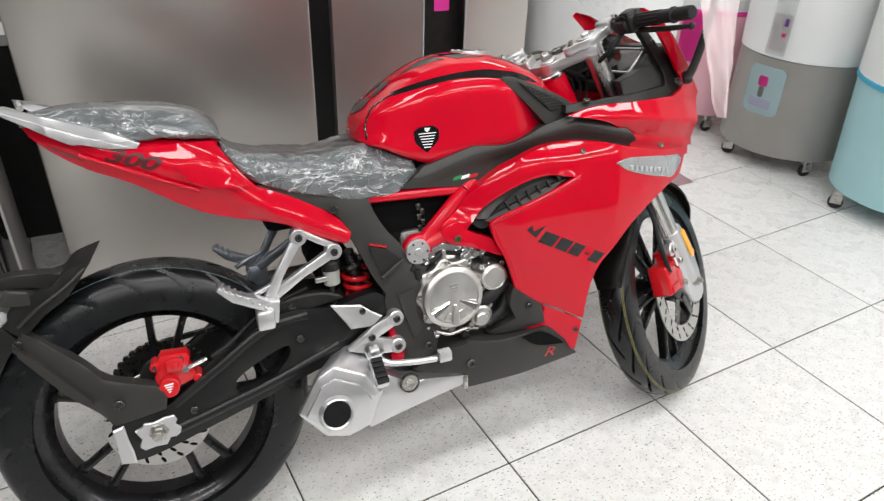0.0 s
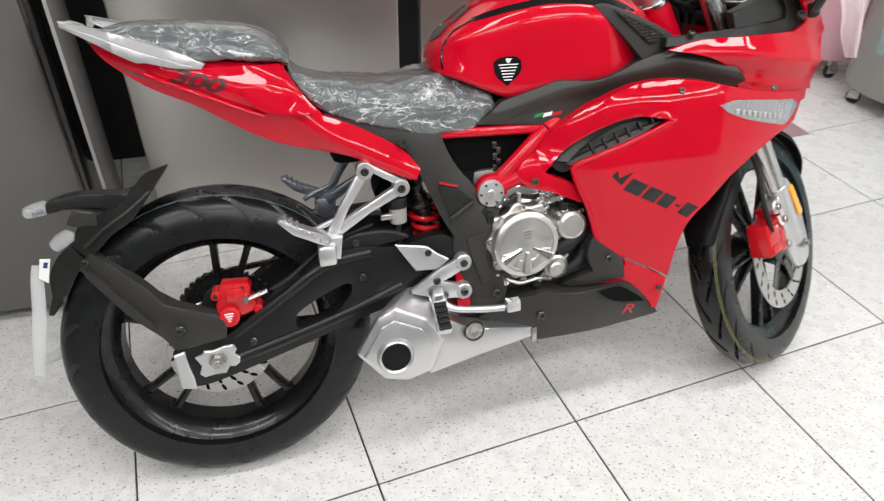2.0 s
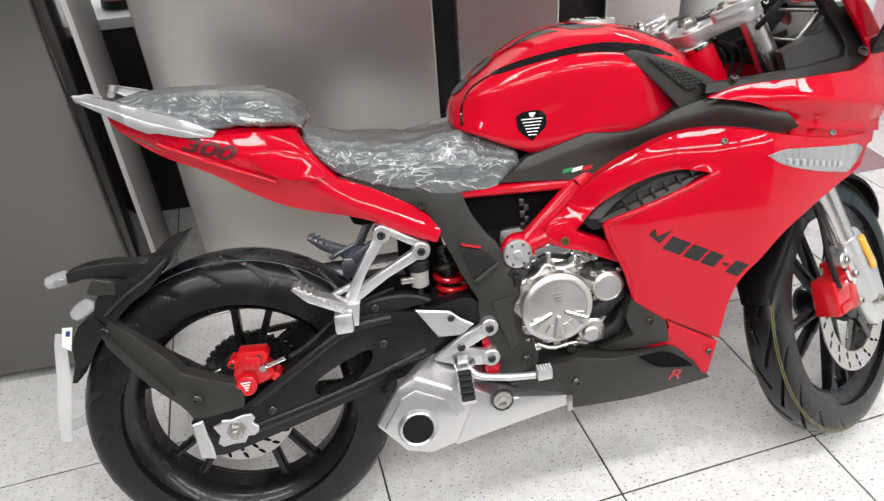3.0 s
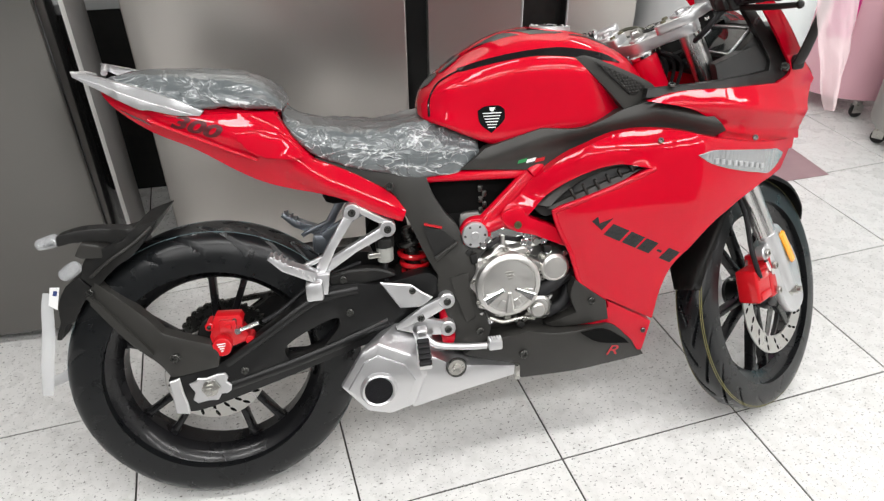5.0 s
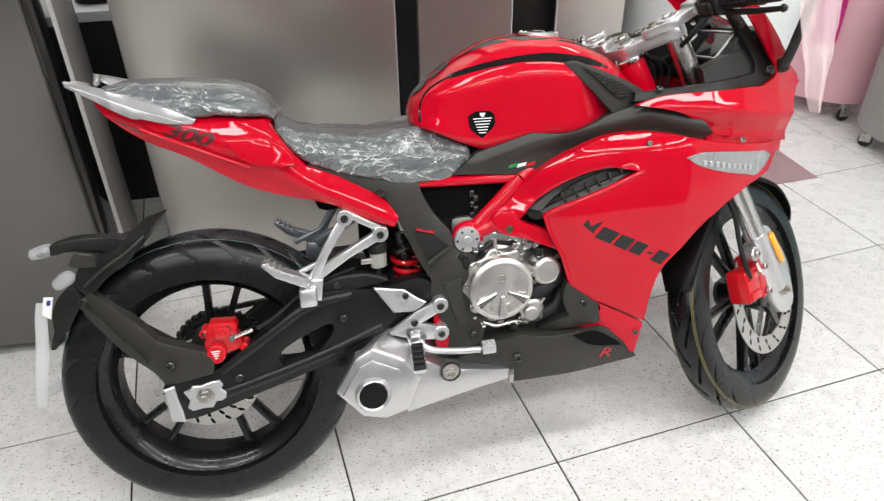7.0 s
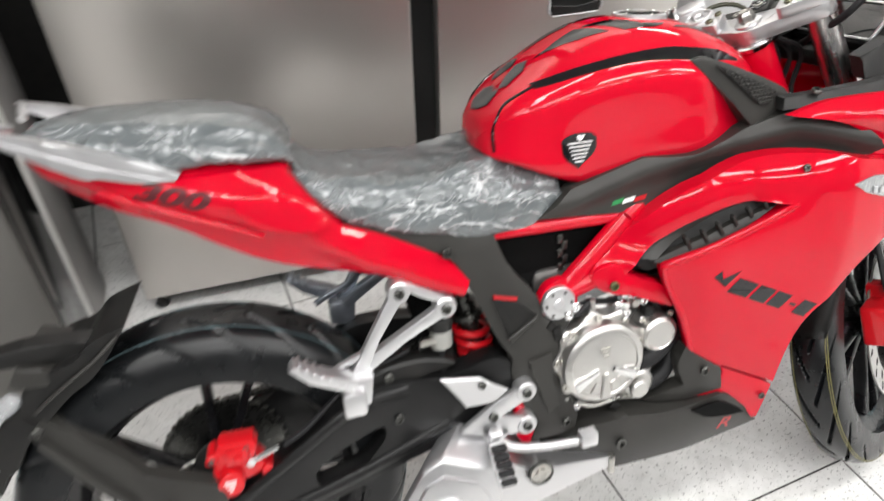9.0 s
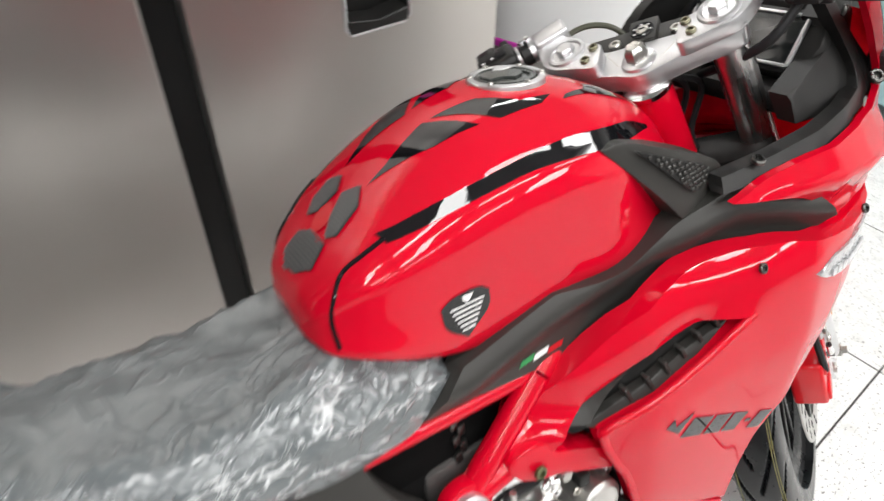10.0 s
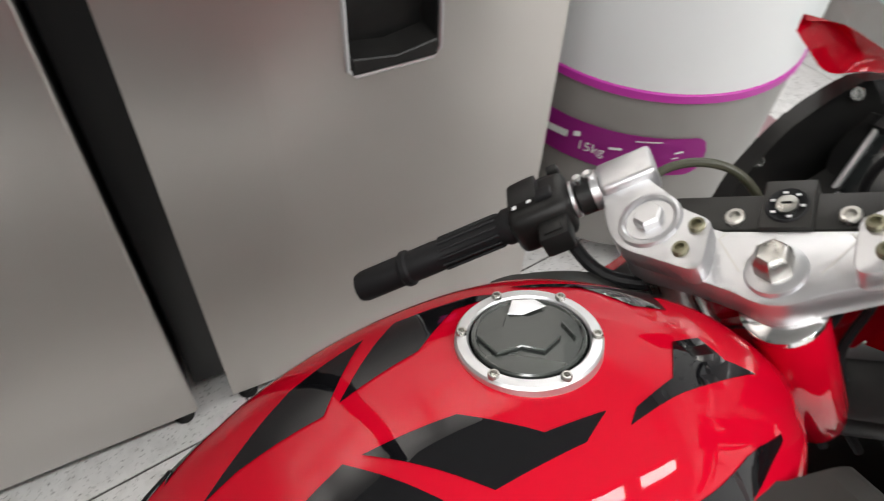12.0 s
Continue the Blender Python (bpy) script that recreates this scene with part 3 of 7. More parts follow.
def tubs():
    a = tub("washing_machine", 1.651, 1.040, 0.300, 0.502, 0.93, DRUM_GREY, DRUM_WHITE, "round washing machine, grey below and white above a magenta band", MAGENTA)
    ls = part("label_strip", wrapped(0.295, 0, 160, 258, 0.316, 0.408, 0.004, 0.035), MAGENTA, a, "magenta label strip with white print")

    def bent(bm, at, z, lift=0.0065):
        for v in bm.verts:
            ang = radians(at) + v.co.x / 0.30
            v.co = Vector(((0.295 + lift) * math.cos(ang), (0.295 + lift) * math.sin(ang), z + v.co.z))
        return bm

    part("print_weight", bent(letters("15kg", 0.030), 215, 0.354), WHITE, ls, "white print 15kg")
    for at, z, w, h in ((189, 0.382, 0.066, 0.016), (199, 0.394, 0.014, 0.012), (214, 0.386, 0.024, 0.006), (225, 0.414, 0.050, 0.003), (237, 0.392, 0.016, 0.005), (236, 0.378, 0.014, 0.003)):
        part("print_bar", bent(gridded([(-w / 2, -h / 2), (w / 2, -h / 2 + 0.004), (w / 2, h / 2 + 0.004), (-w / 2, h / 2)], 0.008, lambda u, v: Vector((u, 0, v))), at + 10, z - 0.018), WHITE, ls, "plain white print bar")
    part("print_disc", bent(gridded(ngon(0, 0, 0.022, 20), 0.01, lambda u, v: Vector((u, 0, v))), 234, 0.354), WHITE, ls, "white round print")
    part("print_shape", bent(gridded([(-0.006, -0.012), (0.010, -0.014), (0.012, 0.0), (0.0, 0.012), (-0.012, 0.006)], 0.01, lambda u, v: Vector((u, 0, v))), 234, 0.350, 0.0075), DRUM_GREY, ls, "grey print shape")
    b = tub("washing_machine", 2.898, 1.113, 0.288, 0.512, 0.95, DRUM_GREY, DRUM_WHITE, "round grey and white washing machine with pale sticker on casters", lean=-0.006)
    part("sticker", wrapped(0.2885, 0, 175, 209, 0.26, 0.475, 0.003, 0.03), mat("pale_aqua_sticker", (0.55, 0.72, 0.75), 0.5), b, "pale aqua printed sticker")
    part("sticker_print", wrapped(0.2885, 0, 186, 195, 0.385, 0.430, 0.0045, 0.01), HOTPINK, b, "pink printed shape")
    part("sticker_print", wrapped(0.2885, 0, 188, 193, 0.335, 0.385, 0.0045, 0.01), DRUM_GREY, b, "grey printed shape")
    part("sticker_print", wrapped(0.2885, 0, 181, 202, 0.29, 0.33, 0.0042, 0.01), mat("pale_lilac_print", (0.55, 0.55, 0.72), 0.5), b, "pale lilac printed band")
    tg = part("hang_tag", wrapped(0.298, 0, 186, 203, 0.53, 0.85, 0.006, 0.0), CLEAR, b, "clear plastic sleeve with papers")
    part("paper", wrapped(0.298, 0, 187, 202, 0.55, 0.70, 0.004, 0.0), mat("beige_paper", (0.66, 0.60, 0.56), 0.6), tg, "folded beige paper")
    part("print_bar", wrapped(0.298, 0, 197, 200, 0.655, 0.685, 0.0075, 0.0), mat("blue_red_print", (0.25, 0.10, 0.45), 0.5), tg, "violet printed square")
    part("print_bar", wrapped(0.298, 0, 197, 200, 0.61, 0.625, 0.0075, 0.0), HOTPINK, tg, "red printed bar")
    q = tub("washing_machine", 2.951, 0.487, 0.315, 0.541, 0.95, CYAN, DRUM_WHITE, "round aqua washing machine with blue seam band on casters", BLUEB)
    part("round_print", wrapped(0.313, 0, 196, 212, 0.25, 0.36, 0.003, 0.04), BLUEB, q, "blue round print")
    p = tub("washing_machine", 2.84, 1.72, 0.30, 0.60, 0.95, PINK, DRUM_WHITE, "round pink and white washing machine on casters", HOTPINK)
    part("sticker", wrapped(0.30, 0, 205, 225, 0.36, 0.60, 0.006, 0.02), HOTPINK, p, "hot pink printed sticker")
    sh = part("floor_sheet", plate([(2.02, 0.968), (2.277, 0.986), (2.268, 1.30), (2.0, 1.28)], 0, 0.002, 0), MAROON, None)
    sh.matrix_basis = Matrix(((1, 0, 0, 0), (0, 0, 1, 0), (0, 1, 0, 0.0005), (0, 0, 0, 1)))
    tagged(sh, "dull maroon sheet lying flat on tiles", "sheet")


room()
appliances()
tubs()


# ---- the motorcycle: x ahead, y to its left, z up, leaning on its side stand ----
RAKED = Matrix(((0.9960, 0.0292, 0.0141), (0.0292, 0.9641, 0.0284), (0.0141, 0.0284, 0.9839)))
bike = empty("motorcycle", pose(-0.0069, -0.0542, 0.0042, -16.42, 0.4, -1.95),
             "glossy red sport motorcycle with black trim and film-wrapped seat", "motorcycle")
STEER, RAKE, STEM = 36.0, 25.0, (0.962, 0, 0.943)
FORK = Matrix.Translation(STEM) @ Matrix.Rotation(radians(-RAKE), 4, "Y") @ Matrix.Rotation(radians(STEER), 4, "Z")
REAR_R, FRONT_R = 0.31, 0.289


def tyre(R, W, rim_r, grooves, slant, gl, seg=960, rings=44):
    """A motorcycle tyre about y with slanted tread grooves cut in."""
    prof = []
    for k in range(rings + 1):
        a = -1 + 2 * k / rings
        y = W / 2 * math.sin(a * math.pi / 2 * 0.98)
        cr = R - (R - rim_r) * (1 - (1 - abs(a) ** 2.6) ** 0.62)
        prof.append((max(cr, rim_r), y, a))
    verts, faces = [], []
    for i in range(seg):
        th = 2 * math.pi * i / seg
        for r, y, a in prof:
            cut = 0.0
            ab = abs(a)
            if gl[0] < ab < gl[1]:
                ph = (th * grooves / (2 * math.pi) + slant * (ab - gl[0]) + (0.5 if a > 0 else 0)) % 1.0
                w = 0.19
                if ph < w:
                    cut = 0.0048 * (1 - math.cos(2 * math.pi * ph / w))
            rr = r - cut
            verts.append((rr * math.cos(th), y, rr * math.sin(th)))
    n = rings + 1
    for i in range(seg):
        j = (i + 1) % seg
        for k in range(rings):
            faces.append((i * n + k, i * n + k + 1, j * n + k + 1, j * n + k))
        faces.append((i * n + rings, i * n, j * n, j * n + rings))
    me = bpy.data.meshes.new("tyre")
    me.from_pydata(verts, [], faces)
    bm = bmesh.new()
    bm.from_mesh(me)
    bpy.data.meshes.remove(me)
    return bm


def tyre_r(R, W, rim_r, y):
    """The tyre's radius at an offset from its middle."""
    a = math.asin(max(-1, min(1, y / (W / 2)))) / (math.pi / 2 * 0.98)
    return R - (R - rim_r) * (1 - (1 - abs(a) ** 2.6) ** 0.62)


def ring_line(r, y, w=0.0008):
    return lathe([(r - 0.002, y - w), (r, y - w), (r, y + w), (r - 0.002, y + w)], 120, "y", True)


def wheel(parent, name, m, R, W, rim_r, rim_w, hub_r, label, arms, lines, grooves, turn=20, slant=1.0, reach=(0.05, 0.72)):
    hub = part(name, lathe([(0.018, -0.062), (hub_r * 0.8, -0.06), (hub_r, -0.045), (hub_r * 0.85, -0.02), (hub_r * 0.85, 0.02), (hub_r, 0.045), (hub_r * 0.8, 0.06), (0.018, 0.062)], 40), GLOSSB, parent, label, m)
    ty = part("tyre", tyre(R, W, rim_r + 0.004, grooves, slant, reach), RUBBER, hub, "black rubber tyre with slanted grooves")
    for r, y, mm in lines:
        part("tread_line", ring_line(tyre_r(R, W, rim_r + 0.004, y) + 0.0007, y), mm, ty, "thin painted tyre line")
    h = rim_w / 2
    part("rim", lathe([(rim_r + 0.006, -h), (rim_r + 0.008, -h + 0.006), (rim_r - 0.004, -h + 0.012), (rim_r - 0.016, -h * 0.6), (rim_r - 0.026, -h * 0.35), (rim_r - 0.026, h * 0.35), (rim_r - 0.016, h * 0.6), (rim_r - 0.004, h - 0.012), (rim_r + 0.008, h - 0.006), (rim_r + 0.006, h), (rim_r + 0.012, h - 0.002), (rim_r + 0.012, -h + 0.002)], 96, "y", True), GLOSSB, hub, "gloss black alloy rim")
    ri = rim_r - 0.022
    base = [(hub_r * 0.75, -0.013), (hub_r * 1.5, -0.009), (ri * 0.62, -0.0075), (ri - 0.012, -0.007), (ri, -0.013), (ri, 0.013), (ri - 0.012, 0.007), (ri * 0.62, 0.007), (hub_r * 1.5, 0.009), (hub_r * 0.75, 0.013)]
    for k in range(arms):
        for s in (-1, 1):
            bm = plate(base, -0.014, 0.014, 0.004, seg=2)
            bmesh.ops.rotate(bm, cent=(hub_r * 0.8, 0, 0), matrix=Matrix.Rotation(radians(1.5 * s), 3, "Y"), verts=bm.verts)
            bmesh.ops.rotate(bm, cent=(0, 0, 0), matrix=Matrix.Rotation(radians(360 / arms * k + 9 * s + turn), 3, "Y"), verts=bm.verts)
            part("spoke", bm, GLOSSB, hub)
    return hub


def disc(parent, y, r0, r1, holes, m=None):
    """A drilled brake disc: a ring whose small holes are drawn as near-black plugs."""
    n, t = 120, 0.004
    bm = lathe([(r0, y - t / 2), (r1 - 0.001, y - t / 2), (r1, y - t / 2 + 0.001), (r1, y + t / 2 - 0.001), (r1 - 0.001, y + t / 2), (r0, y + t / 2)], n, "y", True)
    d = part("brake_disc", bm, DISCM, parent, "drilled steel brake disc", m)
    for k in range(holes):
        a = 2 * math.pi * k / holes
        for q, rr in enumerate((0.3, 0.72)):
            r = r0 + (r1 - r0) * rr
            aa = a + 0.10 * q
            # The plug's colour stands in for the shade inside a drilled hole.
            hb = lathe([(0.001, 0.0026), (0.0042, 0.0026), (0.0042, -0.0026), (0.001, -0.0026)], 10)
            part("drilled_hole", hb, DARK, d, "", Matrix.Translation((r * math.cos(aa), y, r * math.sin(aa))) @ Matrix.Rotation(-aa - 0.6, 4, "Y") @ Matrix.Diagonal((2.0, 1, 0.8, 1)))
    return d


# rear wheel
rear = wheel(bike, "rear_wheel", Matrix.Translation((0.005, 0, REAR_R)), REAR_R, 0.150, 0.226, 0.125, 0.052, "gloss black rear wheel with paired spokes", 5,
             ((0.3035, -0.040, LINEW), (0.3035, 0.040, LINEW)), 20, 65, 1.5, (0.06, 0.84))
disc(rear, -0.072, 0.066, 0.105, 18)
part("sprocket", joined(lathe([(0.045, 0.070), (0.102, 0.070), (0.102, 0.077), (0.045, 0.077)], 80, "y", True),
                        *[box(0.008, 0.006, 0.006, 0.001, c=(0.105 * math.cos(k * 2 * math.pi / 42), 0.0735, 0.105 * math.sin(k * 2 * math.pi / 42))) for k in range(42)]), BOLTM, rear, "dark rear sprocket")


def chain():
    n = 60
    bms = []
    for i in range(n):
        a = i / n
        for z0, z1 in ((0.413, 0.452), (0.207, 0.375)):
            x = 0.02 + 0.50 * a
            z = z0 + (z1 - z0) * a
            bms.append(box(0.011, 0.016, 0.010, 0.002, 1, c=(x, 0.074, z)))
    for k in range(20):
        t = math.pi / 2 + math.pi * k / 19
        bms.append(box(0.011, 0.016, 0.010, 0.002, 1, c=(0.005 + 0.104 * math.cos(t), 0.074, REAR_R + 0.104 * math.sin(t))))
    part("drive_chain", joined(*bms), BOLTM, bike, "dark oily drive chain")


chain()
# swingarm: right and left arms with a slot, cross tube
SWING = [(-0.078, 0.335), (-0.072, 0.262), (-0.015, 0.258), (0.15, 0.303), (0.29, 0.346), (0.40, 0.376), (0.47, 0.40), (0.50, 0.45), (0.47, 0.50), (0.375, 0.488), (0.30, 0.497), (0.235, 0.488), (0.14, 0.426), (0.03, 0.358)]


def swing(side):
    out = spline([(*p, 1) if i < 2 else p for i, p in enumerate(SWING)], 5, True)
    hole = spline([(0.160, 0.362), (0.168, 0.380), (0.209, 0.404), (0.258, 0.424), (0.276, 0.424), (0.274, 0.404), (0.256, 0.382), (0.236, 0.364), (0.172, 0.345)], 3, True)
    bm = plate(holed([tuple(p) for p in out], [tuple(p) for p in hole]), side * 0.085, side * 0.125, 0.0)
    bmesh.ops.remove_doubles(bm, verts=bm.verts, dist=1e-5)
    rim = [e for e in bm.edges if e.is_manifold and e.calc_face_angle(0) > 1.0]
    bmesh.ops.bevel(bm, geom=rim, offset=0.007, segments=3, affect="EDGES", profile=0.5, clamp_overlap=True)
    return bm


for sd in (-1, 1):
    arm = part("swingarm", swing(sd), SWINGM, bike, "satin black swingarm")
    part("arm_rib", tube([(0.0, sd * 0.122, 0.292), (0.12, sd * 0.125, 0.322), (0.25, sd * 0.125, 0.358), (0.38, sd * 0.122, 0.402)], 0.011, 12, 6, 0.7), SWINGM, arm, "rounded lower rib")
    part("arm_rib", tube([(0.04, sd * 0.120, 0.352), (0.13, sd * 0.125, 0.410), (0.23, sd * 0.125, 0.470), (0.32, sd * 0.122, 0.482)], 0.010, 12, 6, 0.7), SWINGM, arm, "rounded upper rib")
    part("spring_plate", plate([(-0.077, 0.332), (-0.072, 0.258), (-0.044, 0.252), (-0.046, 0.278), (-0.052, 0.305), (-0.056, 0.337)], sd * 0.120, sd * 0.130, 0.003), SILVER, arm, "silver swingarm end cap")
    star = [(-0.038, 0.322), (-0.024, 0.327), (-0.020, 0.333), (-0.002, 0.331), (0.019, 0.337), (0.036, 0.337), (0.041, 0.326), (0.036, 0.318), (0.046, 0.308), (0.044, 0.297), (0.035, 0.291), (0.024, 0.292), (0.016, 0.279), (-0.005, 0.280), (-0.025, 0.277), (-0.034, 0.286), (-0.028, 0.302)]
    part("chain_adjuster", plate(star, sd * 0.126, sd * 0.133, 0.0015), SILVER, arm, "cast silver axle adjuster plate")
    ax = part("axle_nut", lathe([(0.019, sd * 0.134), (0.019, sd * 0.138), (0.0135, sd * 0.1385), (0.0135, sd * 0.149), (0.008, sd * 0.150), (0.008, sd * 0.156)], 6), STEEL, arm, "zinc axle nut", Matrix.Translation((0.005, 0, REAR_R)))
    bolt(arm, (0.30, sd * 0.126, 0.435), 0.008, (0, sd, 0))
    bolt(arm, (0.075, sd * 0.126, 0.335), 0.008, (0, sd, 0))
part("swingarm_tube", rod((0.40, -0.11, 0.44), (0.40, 0.11, 0.44), 0.034, 20), BLACK, bike, "satin black cross tube")
part("chain_guard", plate(spline([(0.26, 0.51), (0.30, 0.522), (0.36, 0.52), (0.40, 0.50), (0.34, 0.49), (0.28, 0.485)], 4, True), -0.115, -0.085, 0.004), BLACK, bike, "black plastic guard")
bolt(bike, (0.292, -0.1155, 0.505), 0.008)

# rear caliper
CAL = (0.047, -0.095, 0.425)
ca = part("rear_caliper", plate([(-0.040, 0.016), (-0.030, 0.026), (-0.022, 0.038), (0.034, 0.034), (0.040, 0.022), (0.036, 0.004), (0.048, -0.012), (0.046, -0.030), (0.020, -0.038), (-0.010, -0.044), (-0.036, -0.030), (-0.040, -0.010), (-0.034, 0.004)], -0.024, 0.012, 0.005, seg=2), CALIP, bike, "red painted brake caliper", Matrix.Translation(CAL) @ Matrix.Diagonal((0.88, 1, 0.92, 1)))
for bm, nm in ((box(0.038, 0.012, 0.030, 0.004, 2, c=(0.006, -0.028, 0.014)), "caliper_body"), (rod((-0.036, -0.030, 0.016), (-0.036, 0.01, 0.016), 0.010, 16, bevel=0.002), "slide_pin"), (rod((0.050, -0.028, -0.028), (0.050, 0.01, -0.028), 0.010, 16, bevel=0.002), "slide_pin"),
               (rod((-0.030, -0.028, -0.028), (-0.030, 0.01, -0.028), 0.009, 16, bevel=0.002), "slide_pin"), (box(0.014, 0.008, 0.012, 0.002, c=(0.008, -0.036, 0.014)), "caliper_rib")):
    part(nm, bm, CALIP, ca, "red caliper casting")
part("caliper_cap", lathe([(0.004, -0.042), (0.019, -0.042), (0.022, -0.040), (0.023, -0.028), (0.023, -0.01)], 32), CALIP, ca, "round red piston cap with pale crest", Matrix.Translation((-0.011, 0, -0.030)))
for x0, w, z in ((-0.010, 0.021, 0.006), (-0.008, 0.017, 0.0005), (-0.005, 0.012, -0.005), (-0.003, 0.007, -0.0105)):
    part("crest_bar", plate([(x0, z), (x0 + w, z + 0.001), (x0 + w - 0.003, z + 0.0035), (x0, z + 0.0030)], -0.0006, 0, 0), WHITE, ca, "pale crest bar", Matrix.Translation((-0.011, -0.0424, -0.029)))
for x, z in ((-0.036, 0.016), (0.022, 0.026)):
    bolt(ca, (x, -0.030, z), 0.005, material=BOLTM)
part("banjo_fitting", joined(rod((0.028, -0.038, 0.002), (0.028, -0.01, 0.002), 0.008, 6), rod((0.034, -0.030, 0.002), (0.075, -0.026, 0.012), 0.005, 10)), CHROME, ca, "chrome brake line fitting")
part("brake_hose", tube([(CAL[0] + 0.075, CAL[1] - 0.026, CAL[2] + 0.012), (0.16, -0.118, 0.455), (0.24, -0.10, 0.505), (0.33, -0.09, 0.53)], 0.005, 8), GRIP, bike, "black rear brake hose")
part("caliper_bracket", plate(spline([(0.0, 0.34), (-0.02, 0.40), (0.0, 0.44), (0.05, 0.44), (0.06, 0.39), (0.03, 0.33)], 4, True), -0.086, -0.078, 0.002), BLACK, bike, "black caliper bracket")

# number-plate arm low beside the wheel
ARM = [(-0.232, 0.510, 1), (-0.203, 0.546, 1), (-0.165, 0.520, 1), (-0.109, 0.472), (-0.078, 0.436, 1), (0.016, 0.406, 1), (0.030, 0.385), (0.026, 0.357, 1), (-0.072, 0.336, 1), (-0.095, 0.368), (-0.150, 0.416), (-0.218, 0.500)]
part("plate_arm", shell(spline(ARM, 4, True), lambda x, z: lerp(x, ((-0.24, 0.060), (-0.16, 0.095), (-0.05, 0.125), (0.03, 0.138))), -1, 0.030, 0.02, 0.005, 0.008, 0.012), GREYB, bike, "charcoal plastic hugger arm")
RAISE = [(-0.211, 0.513, 1), (-0.190, 0.497), (-0.150, 0.455), (-0.103, 0.402, 1), (-0.100, 0.393, 1), (-0.130, 0.408), (-0.178, 0.458), (-0.217, 0.503, 1)]
part("arm_ridge", shell(spline(RAISE, 3, True), lambda x, z: lerp(x, ((-0.24, 0.060), (-0.16, 0.095), (-0.05, 0.125), (0.03, 0.138))) + 0.012, -1, 0.012, 0.02, 0.002), GREYB, bike, "raised rib on arm")
bolt(bike, (-0.055, -0.137, 0.388), 0.010)
bolt(bike, (-0.212, -0.083, 0.528), 0.008)
# splash guard over the wheel, its signal stalks and plate bracket
FLAP = [(-0.064, 0.663, 1), (-0.093, 0.625), (-0.121, 0.596), (-0.155, 0.576), (-0.202, 0.532, 1), (-0.230, 0.558, 1), (-0.212, 0.597), (-0.167, 0.620), (-0.136, 0.628), (-0.113, 0.649)]
gd = part("splash_guard", shell(spline(FLAP, 4, True), lambda x, z: lerp(x, ((-0.23, 0.070), (-0.15, 0.088), (-0.06, 0.078))), -1, 0.15, 0.012, 0.002), BLACK, bike, "black plastic rear splash guard", sharp=40)
part("guard_step", shell([(-0.229, 0.606), (-0.213, 0.632), (-0.184, 0.624), (-0.148, 0.610), (-0.160, 0.596), (-0.220, 0.600)], lambda x, z: 0.082, -1, 0.13, 0.02, 0.004), GREYB, gd, "moulded guard step", sharp=40)
part("guard_rib", tube([(-0.205, -0.083, 0.560), (-0.165, -0.094, 0.592), (-0.115, -0.090, 0.622), (-0.078, -0.082, 0.650)], 0.003, 8), GREYB, gd, "raised guard rib")
STALK = [(-0.257, 0.648, 1), (-0.220, 0.655), (-0.174, 0.652), (-0.115, 0.642, 1), (-0.135, 0.614, 1), (-0.186, 0.627), (-0.228, 0.631), (-0.258, 0.628, 1)]
for sd, dx, dz in ((-1, 0.0, 0.0),):
    st = part("signal_stalk", shell(spline([(p[0], p[1], *p[2:]) for p in STALK], 3, True), lambda x, z: lerp(x, ((-0.26, 0.078), (-0.12, 0.060))), sd, 0.035, 0.02, 0.004), BLACK, bike, "black turn signal stalk", Matrix.Translation((dx, 0, dz)), sharp=40)
    lens_at = Matrix.Translation((-0.262, sd * 0.064, 0.638)) @ Matrix.Rotation(radians(sd * -12), 4, "Z") @ Matrix.Rotation(radians(-8), 4, "Y")
    ln = part("signal_lens", moved(lathe([(0.004, -0.038), (0.011, -0.034), (0.014, -0.012), (0.0135, 0.002), (0.010, 0.004)], 8, "x"), lens_at), CLEAR, st, "film-wrapped clear signal lens", sharp=20)
    part("signal_bulb", moved(box(0.020, 0.012, 0.009, 0.002, c=(-0.014, 0, -0.004)), lens_at), BOLTM, ln, "dark bulb block")
part("plate_lamp", moved(lathe([(0.004, -0.024), (0.012, -0.019), (0.015, 0.0), (0.013, 0.016), (0.005, 0.022)], 8, "x"), Matrix.Translation((-0.240, -0.082, 0.578)) @ Matrix.Rotation(radians(-32), 4, "Y")), CLEAR, bike, "crumpled clear film round plate lamp", sharp=20)
BRK = [(-0.234, 0.556, 1), (-0.213, 0.529, 1), (-0.239, 0.494), (-0.255, 0.465, 1), (-0.275, 0.455, 1), (-0.289, 0.426, 1), (-0.298, 0.428, 1), (-0.284, 0.465, 1), (-0.281, 0.505), (-0.261, 0.541)]
part("plate_bracket", shell(spline(BRK, 2, True), lambda x, z: 0.066, -1, 0.05, 0.02, 0.003), BLACK, bike, "black number plate bracket", sharp=40)
pt = part("plate_tag", plate([(-0.290, 0.543), (-0.272, 0.541), (-0.284, 0.494), (-0.299, 0.506)], -0.0695, -0.067, 0.0008), WHITE, bike, "small white paper tag with blue print")
part("print_mark", plate([(-0.284, 0.536), (-0.277, 0.535), (-0.280, 0.524), (-0.287, 0.526)], -0.0703, -0.0694, 0), mat("dark_blue_print", (0.02, 0.04, 0.16), 0.5), pt, "dark blue print mark")
part("strap", tube([(-0.300, -0.060, 0.528), (-0.306, -0.058, 0.500), (-0.318, -0.052, 0.43), (-0.335, -0.045, 0.36), (-0.352, -0.03, 0.29)], lambda u: 0.009 + 0.004 * math.sin(u * 2.6), 10, 5, 0.25), STRAPM, bike, "hanging strip of milky plastic film")
